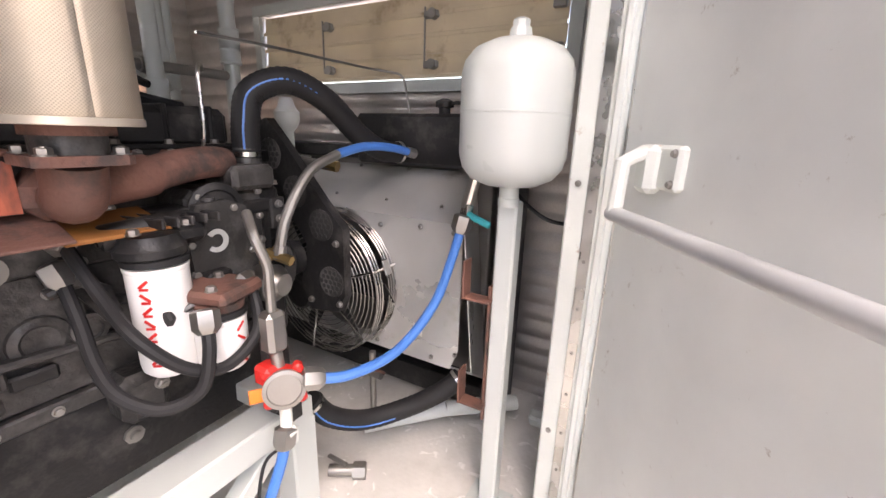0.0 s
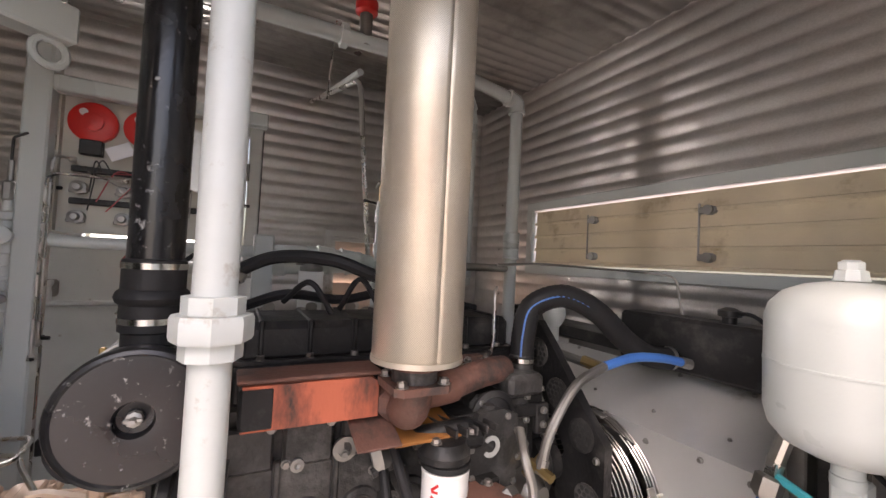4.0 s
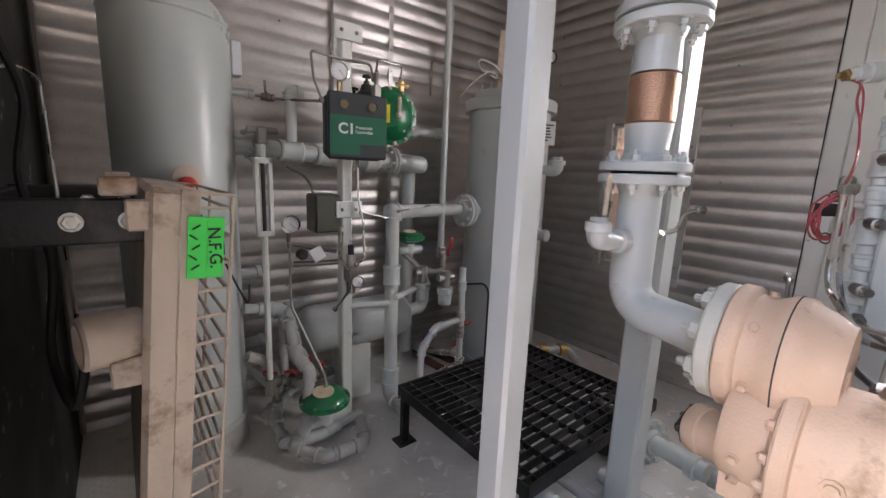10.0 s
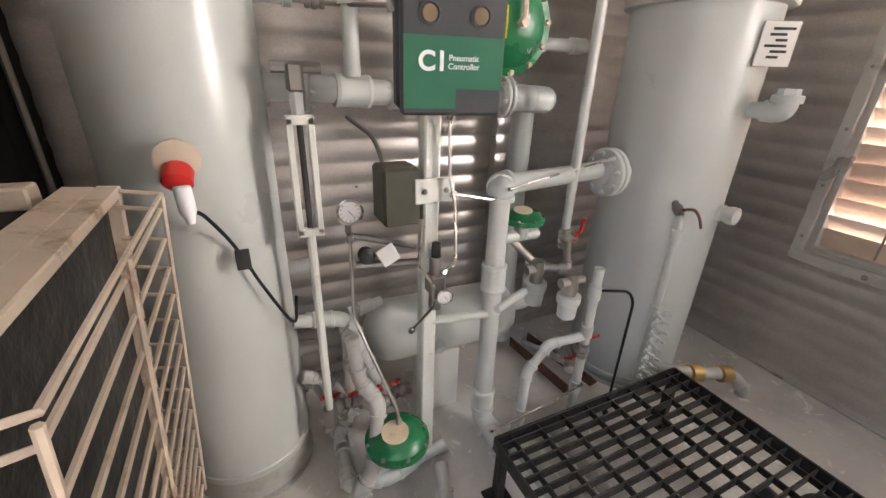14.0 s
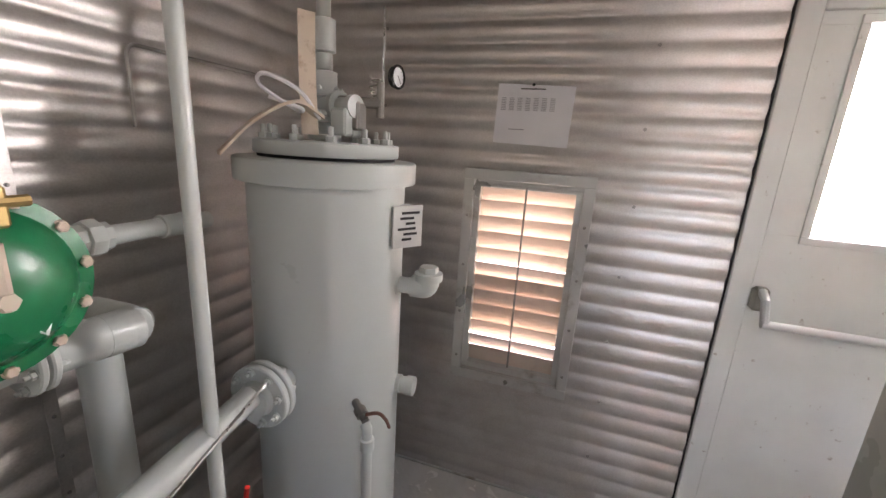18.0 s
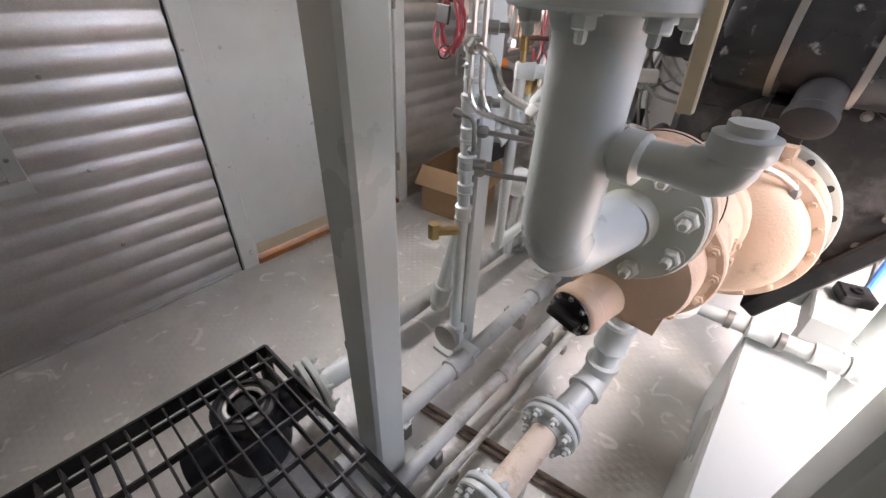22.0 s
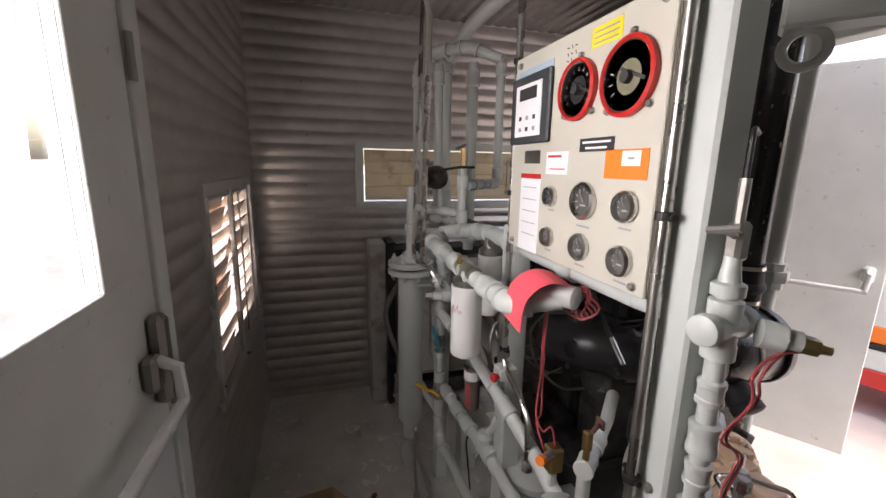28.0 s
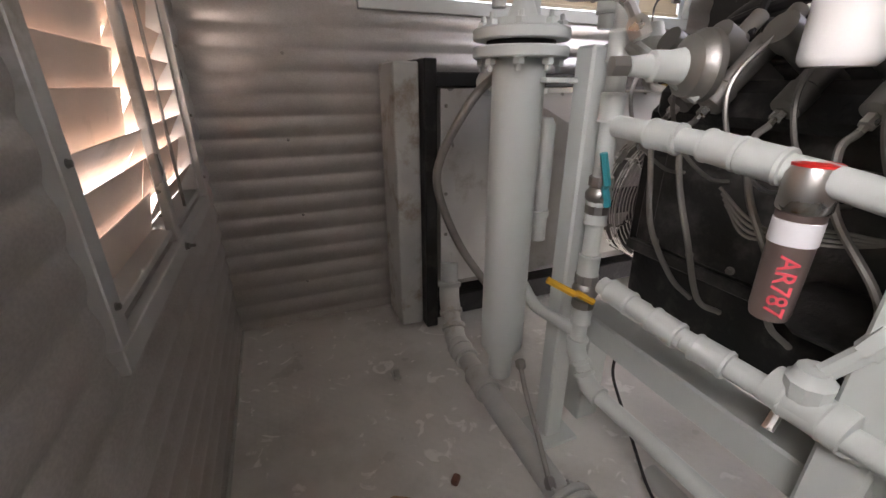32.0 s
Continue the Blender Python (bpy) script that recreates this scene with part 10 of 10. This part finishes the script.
tubing("drain_tube", [(-1.60, 0.55, 0.32), (-1.66, 0.50, 0.28), (-1.70, 0.30, 0.10), (-1.72, 0.18, 0.06)], 0.004, RUBBER, "thin black cable on the skid", rad=0.03, nuts=False)
rb = thing("pressure_transmitter", (-1.81, -0.46, 0.68), "red pressure transmitter box with an orange label", "transmitter")
part("case", Shape().box((-1.815, -0.47, 0.755), (0.08, 0.07, 0.10), 0.006), RED, rb)
part("label", Shape().box((-1.815, -0.47, 0.807), (0.055, 0.05, 0.003), 0.001), ORANGELABEL, rb, "orange and cream label")
part("label_lower", Shape().box((-1.815, -0.508, 0.765), (0.05, 0.003, 0.035), 0.001), CREAM, rb)
part("bracket", Shape().box((-1.80, -0.45, 0.69), (0.10, 0.10, 0.008), 0.002).box((-1.745, -0.53, 0.69), (0.05, 0.12, 0.05), 0.003), BLACK, rb)
part("plug", Shape().cyl((-1.82, -0.51, 0.72), (-1.83, -0.55, 0.71), 0.012, 8), STEEL, rb)
dn = pipes("drop_pipe", [(-1.775, -0.42, 0.80), (-1.78, -0.48, 0.70), (-1.83, -0.62, 0.10)], 0.026, GREY, "sloping grey pipe down to the floor", coupling=((0, 0.2), (1, 0.3), (1, 0.9)))
sv = thing("solenoid_valve", (-1.745, -0.34, 0.80), "small brass solenoid valve with orange cap", "valve")
part("body", Shape().box((-1.745, -0.35, 0.86), (0.04, 0.04, 0.07), 0.006), BRASS, sv)
part("nose", Shape().cyl((-1.755, -0.36, 0.885), (-1.80, -0.39, 0.90), 0.010, 8), STEEL, sv)
part("cap", Shape().cyl((-1.80, -0.39, 0.90), (-1.815, -0.40, 0.905), 0.012, 8), ORANGELABEL, sv, "orange cap")
part("nipple", Shape().cyl((-1.745, -0.35, 0.78), (-1.745, -0.35, 0.83), 0.012, 8), GREY, sv)
ps = thing("pilot_valve", (-1.85, -0.10, 0.40), "grey round pilot valve with small tubes", "valve")
part("body", Shape().lathe((-1.83, -0.16, 0.45), (-1, -0.2, 0), [(0.05, -0.03), (0.058, 0), (0.058, 0.02), (0.03, 0.03), (0.026, 0.06), (0.012, 0.065)], 22), GREY, ps)
part("sticker", Shape().lathe((-1.853, -0.165, 0.46), (-1, -0.2, 0), [(0.02, 0.0), (0.02, 0.004), (0, 0.0045)], 16), PAPER, ps)
part("pipe", Shape().cyl((-1.82, -0.16, 0.45), (-1.74, -0.16, 0.54), 0.018, 12).cyl((-1.83, -0.16, 0.42), (-1.85, -0.14, 0.10), 0.016, 12), GREY, ps)
for pts in (((-1.77, -0.32, 1.30), (-1.765, -0.295, 1.21), (-1.762, -0.29, 1.06), (-1.76, -0.28, 0.94), (-1.755, -0.31, 0.91), (-1.75, -0.34, 0.94), (-1.74, -0.35, 0.88)), ((-1.765, -0.31, 1.30), (-1.755, -0.288, 1.20), (-1.752, -0.285, 1.04), (-1.752, -0.29, 0.95), (-1.745, -0.26, 0.90), (-1.75, -0.31, 0.86), (-1.74, -0.36, 0.82))):
    solo("red_lead", Shape().tube(curve(pts), 0.0025, 6), PINKWIRE, "pair of thin red leads hanging down", "wire")
wl = thing("wire_coil", (-1.70, -0.28, 1.20), "small coil of red wire tied under the panel", "wire")
for k in range(5):
    part("turn", Shape().tube([Vector((-1.725 + 0.004 * k, -0.365, 1.275)) + Vector((0.012 * math.sin(i + k), 0.036 * math.cos(i * 0.314) * (1 + 0.04 * k), 0.032 * math.sin(i * 0.314) * (1 + 0.04 * k))) for i in range(20)], 0.0026, 6, closed=True), PINKWIRE, wl)
# needle valve tee seen from the doorway
nt = pipes("drain_line", [(-1.72, -0.44, 0.90), (-1.55, -0.30, 0.90), (-1.45, -0.20, 0.90)], 0.018, GREY, "grey drain line with a needle valve", coupling=((0, 0.05), (0, 0.45)))
part("riser", Shape().cyl((-1.72, -0.44, 0.90), (-1.72, -0.44, 0.35), 0.016, 12), GREY, nt)
part("needle_valve", Shape().box((-1.72, -0.44, 0.97), (0.02, 0.02, 0.05), 0.004).cyl((-1.72, -0.44, 0.90), (-1.72, -0.44, 0.99), 0.008, 8), BRASS, nt)
part("tee_handle", Shape().cyl((-1.71, -0.435, 0.98), (-1.67, -0.41, 0.98), 0.006, 8).box((-1.66, -0.405, 0.98), (0.008, 0.03, 0.025), 0.003), RUST, nt)
# roof-level pipes at the north end
for x, y, r, z0_ in ((-1.80, 0.98, 0.020, 1.22), (-1.71, 0.90, 0.022, 1.30), (-1.57, 0.80, 0.026, 1.16), (-1.47, 0.70, 0.019, 1.50)):
    pipes("drop_pipe", [(x, y, z0_), (x, y, 2.06)], r, GREY, "grey vertical pipe hanging from the roof header", coupling=((0, 0.08), (0, 0.92)))
pipes("roof_manifold", [(-1.80, 0.98, 2.06), (-1.71, 0.90, 2.12), (-1.60, 0.78, 2.12), (-1.47, 0.70, 2.06)], 0.024, GREY, "grey manifold joining the hanging pipes")
pipes("roof_manifold", [(-1.47, 0.70, 1.50), (-1.60, 0.62, 1.50), (-1.70, 0.48, 1.50)], 0.019, GREY, "short grey manifold with a tee", coupling=((0, 0.3), (1, 0.3)))
pipes("roof_manifold", [(-1.80, 0.98, 1.26), (-1.80, 0.74, 1.33), (-1.70, 0.50, 1.36)], 0.018, GREY, "grey pipe joining the drop pipes", coupling=((1, 0.6),))
pipes("test_riser", [(-1.72, 0.48, 1.32), (-1.72, 0.48, 1.58)], 0.018, GREY, "short riser with a test cock", coupling=((0, 0.2), (0, 0.75)))
tc = thing("test_cock", (-1.72, 0.48, 1.58), "small brass test cock with a lever", "valve")
part("body", Shape().cyl((-1.72, 0.48, 1.58), (-1.72, 0.48, 1.65), 0.010, 8), BRASS, tc)
part("lever", Shape().box((-1.735, 0.47, 1.655), (0.05, 0.012, 0.012), 0.003, Matrix.Rotation(-0.4, 3, "Y")), STEEL, tc)
dvv = thing("shutdown_valve", (-1.84, 0.56, 1.44), "dark round shutdown valve operator", "valve")
part("operator", Shape().lathe((-1.82, 0.55, 1.53), (1, 0.3, 0), [(0.02, -0.05), (0.042, -0.03), (0.05, 0), (0.05, 0.02), (0.04, 0.04), (0.02, 0.05)], 20), BLOCK, dvv)
part("body", Shape().cyl((-1.80, 0.56, 1.40), (-1.80, 0.56, 1.52), 0.018, 10).cyl((-1.89, 0.60, 1.40), (-1.70, 0.50, 1.38), 0.016, 10), GREY, dvv)
part("lever", Shape().tube([(-1.80, 0.54, 1.56), (-1.74, 0.46, 1.575), (-1.70, 0.40, 1.575)], 0.006, 6), BLACK, dvv)
tubing("roof_tube", [(W + 0.03, 0.30, 2.30), (-2.05, 0.36, 2.18), (-1.90, 0.40, 2.17), (-1.885, 0.41, 2.10), (-1.885, 0.50, 1.18)], 0.012, SILVER, "bright conduit from the wall along the roof and down", rad=0.04, nuts=False)
pipes("roof_pipe", [(W + 0.03, 0.36, 2.34), (-1.96, 0.42, 2.24)], 0.016, GREY, "grey pipe from the wall under the roof")
rr_ = thing("roof_valve", (-1.61, 0.30, 2.20), "red-capped valve on the roof header", "valve")
part("body", Shape().cyl((-1.61, 0.34, 2.18), (-1.61, 0.34, 2.34), 0.026, 14), STEEL, rr_)
part("cap", Shape().lathe((-1.61, 0.34, 2.31), (0, 0, 1), [(0.03, 0), (0.045, 0.01), (0.045, 0.05), (0.03, 0.08)], 18), RED, rr_, "red painted cap")
part("hex_union", Shape().lathe((-1.61, 0.24, 2.20), (0, 1, 0), [(0.03, 0), (0.046, 0.002), (0.046, 0.03), (0.03, 0.032)], 6), GREY, rr_)
tubing("hanging_wire", [(-1.42, -0.15, TOP - 0.01), (-1.42, -0.15, 1.95), (-1.43, -0.12, 1.88)], 0.004, STEEL, "thin hanging wire from the roof", rad=0.02, nuts=False)
tubing("hanging_rod", [(-2.0, 0.30, TOP - 0.02), (-2.3, 0.33, 2.2)], 0.005, SILVER, "thin bright brace rod under the roof", rad=0.02, nuts=False)

# ---- loose things on the floor and walls ----
bx = thing("cardboard_box", (-2.40, 0.19, 0), "open cardboard box with loose green parts inside", "box")
B = Matrix.Translation((-2.40, 0.19, 0.0)) @ Matrix.Rotation(radians(9), 4, "Z")
def bq(c, s, r=None):
    return Shape().box(B @ Vector(c), s, 0.001, B.to_3x3() @ (r or Matrix.Identity(3)))
w2, d2, h2_ = 0.14, 0.165, 0.27
part("base", bq((0, 0, 0.004), (2 * w2, 2 * d2, 0.006)), CARD, bx)
for sx_, sy_ in ((1, 0), (-1, 0), (0, 1), (0, -1)):
    part("side", bq((sx_ * w2, sy_ * d2, h2_ / 2), (0.004 if sx_ else 2 * w2, 0.004 if sy_ else 2 * d2, h2_)), CARD, bx)
    tilt = Matrix.Rotation(radians(52) * (sx_ if sx_ else 0), 3, "Y") @ Matrix.Rotation(radians(-48) * (sy_ if sy_ else 0), 3, "X")
    off = tilt @ Vector((sx_ * 0.055, sy_ * 0.055, 0))
    part("flap", Shape().box(B @ (Vector((sx_ * w2, sy_ * d2, h2_)) + off), (0.11 if sx_ else 2 * w2, 0.11 if sy_ else 2 * d2, 0.003), 0.0008, B.to_3x3() @ tilt), CARD, bx)
random.seed(11)
for k in range(7):
    p = B @ Vector((random.uniform(-0.07, 0.07), random.uniform(-0.08, 0.08), 0.035 + 0.02 * (k % 3)))
    solo("spare_part", Shape().box(p, (0.06, 0.045, 0.035), 0.006, Matrix.Rotation(k * 0.9, 3, "Z") @ Matrix.Rotation(k * 0.4, 3, "X")), GREEN if k % 2 else BLOCK, "small loose part lying in the box", "part", group="parts in the box")
for p, a in (((-2.08, -0.77, 0.012), 0.3), ((-2.05, -0.74, 0.012), 1.1), ((-2.03, -0.80, 0.008), 2.0)):
    solo("rubber_scrap", Shape().box(p, (0.035, 0.025, 0.022), 0.006, Matrix.Rotation(a, 3, "Z")), BLACK, "dark crumpled scrap on the floor", "scrap", group="floor scraps")
solo("floor_lug", Shape().box((-2.13, 1.04, 0.02), (0.022, 0.014, 0.04), 0.004).box((-2.13, 1.05, 0.006), (0.03, 0.05, 0.008), 0.002), GREY_DIRTY, "small steel lug standing on the floor", "lug")
solo("floor_lug", Shape().box((-2.10, 0.56, 0.012), (0.03, 0.02, 0.02), 0.004, Matrix.Rotation(0.8, 3, "Z")), RUST, "small rusty lug lying on the floor", "lug")
pap = thing("wall_notice", (W + 0.012, -1.70, 1.58), "printed table notice taped to the wall", "notice")
part("sheet", Shape().box((W + 0.0135, -1.692, 1.682), (0.001, 0.28, 0.215), 0.0003, Matrix.Rotation(radians(-1.5), 3, "X")), PAPER, pap)
for k in range(7):
    s = Shape()
    for j in range(8):
        s.box((W + 0.0148, -1.805 + 0.03 * k, 1.742 - 0.006 * j), (0.0006, 0.018, 0.0025), 0.0002)
    part("print_column", s, INKGREY, pap)
part("print_line", Shape().box((W + 0.0148, -1.70, 1.775), (0.0006, 0.09, 0.004), 0.0002), INK, pap)
part("print_line", Shape().box((W + 0.0148, -1.75, 1.63), (0.0006, 0.06, 0.003), 0.0002), INKGREY, pap)
part("tack", Shape().lathe((W + 0.014, -1.70, 1.79), (1, 0, 0), [(0.006, 0), (0.004, 0.004), (0, 0.005)], 10), INK, pap)
# rows of sheet-metal screws on the walls
random.seed(3)
for k in range(7):
    bolt(0.005, STEEL, wall_west, (W + 0.012, -1.30 + 0.006 * math.sin(k * 2), 0.30 + 0.27 * k), (1, 0, 0))
    bolt(0.005, STEEL, wall_west, (W + 0.012, -2.30, 0.25 + 0.29 * k), (1, 0, 0))
    bolt(0.005, STEEL, wall_north, (-2.38 + 0.02 * (k % 2), N - 0.012, 0.2 + 0.31 * k), (0, -1, 0))
    bolt(0.005, STEEL, wall_south, (-1.0 + 0.01 * (k % 2), S + 0.012, 0.2 + 0.31 * k), (0, 1, 0))

# ---- seen through the doorway ----
tl = thing("equipment_trailer", (1.9, 1.6, YARD), "white equipment trailer with black and orange stripes", "trailer")
T = Matrix.Translation((1.62, 0.95, YARD)) @ Matrix.Rotation(radians(20), 4, "Z")
def tb(c, s, b=0.01): return Shape().box(T @ Vector(c), s, b, T.to_3x3())
part("body", tb((0.6, 0, 1.55), (1.2, 3.4, 1.66)), WHITE, tl)
part("orange_stripe", tb((0.595, 0, 0.66), (1.21, 3.41, 0.13)), ORANGELABEL, tl, "orange painted stripe")
part("black_stripe", tb((0.595, 0, 0.565), (1.212, 3.412, 0.05)), BLACK, tl, "black painted stripe")
part("skirt", tb((0.59, 0, 0.46), (1.20, 3.40, 0.16)), WHITE, tl)
part("red_stripe", tb((0.592, 0, 0.31), (1.214, 3.414, 0.14)), RED, tl, "red painted stripe")
for y in (-1.1, 1.1):
    part("wheel", Shape().lathe(T @ Vector((0.02, y, 0.30)), T.to_3x3() @ Vector((1, 0, 0)), [(0.12, 0), (0.28, 0.01), (0.30, 0.04), (0.30, 0.16), (0.28, 0.19), (0.1, 0.2)], 28), RUBBER, tl)

sc_ = thing("hanging_probe", (-1.6, -0.39, 1.11), "black sensor cord with a bright crimped tip", "probe")
part("cord", Shape().tube(curve([(-1.66, -0.16, 1.30), (-1.62, -0.19, 1.315), (-1.60, -0.23, 1.28), (-1.60, -0.29, 1.21), (-1.60, -0.34, 1.165)]), 0.008, 8), RUBBER, sc_)
part("tip", Shape().tube([(-1.60, -0.335, 1.17), (-1.60, -0.39, 1.118)], 0.0065, 8), SILVER, sc_, "bright metal tip")
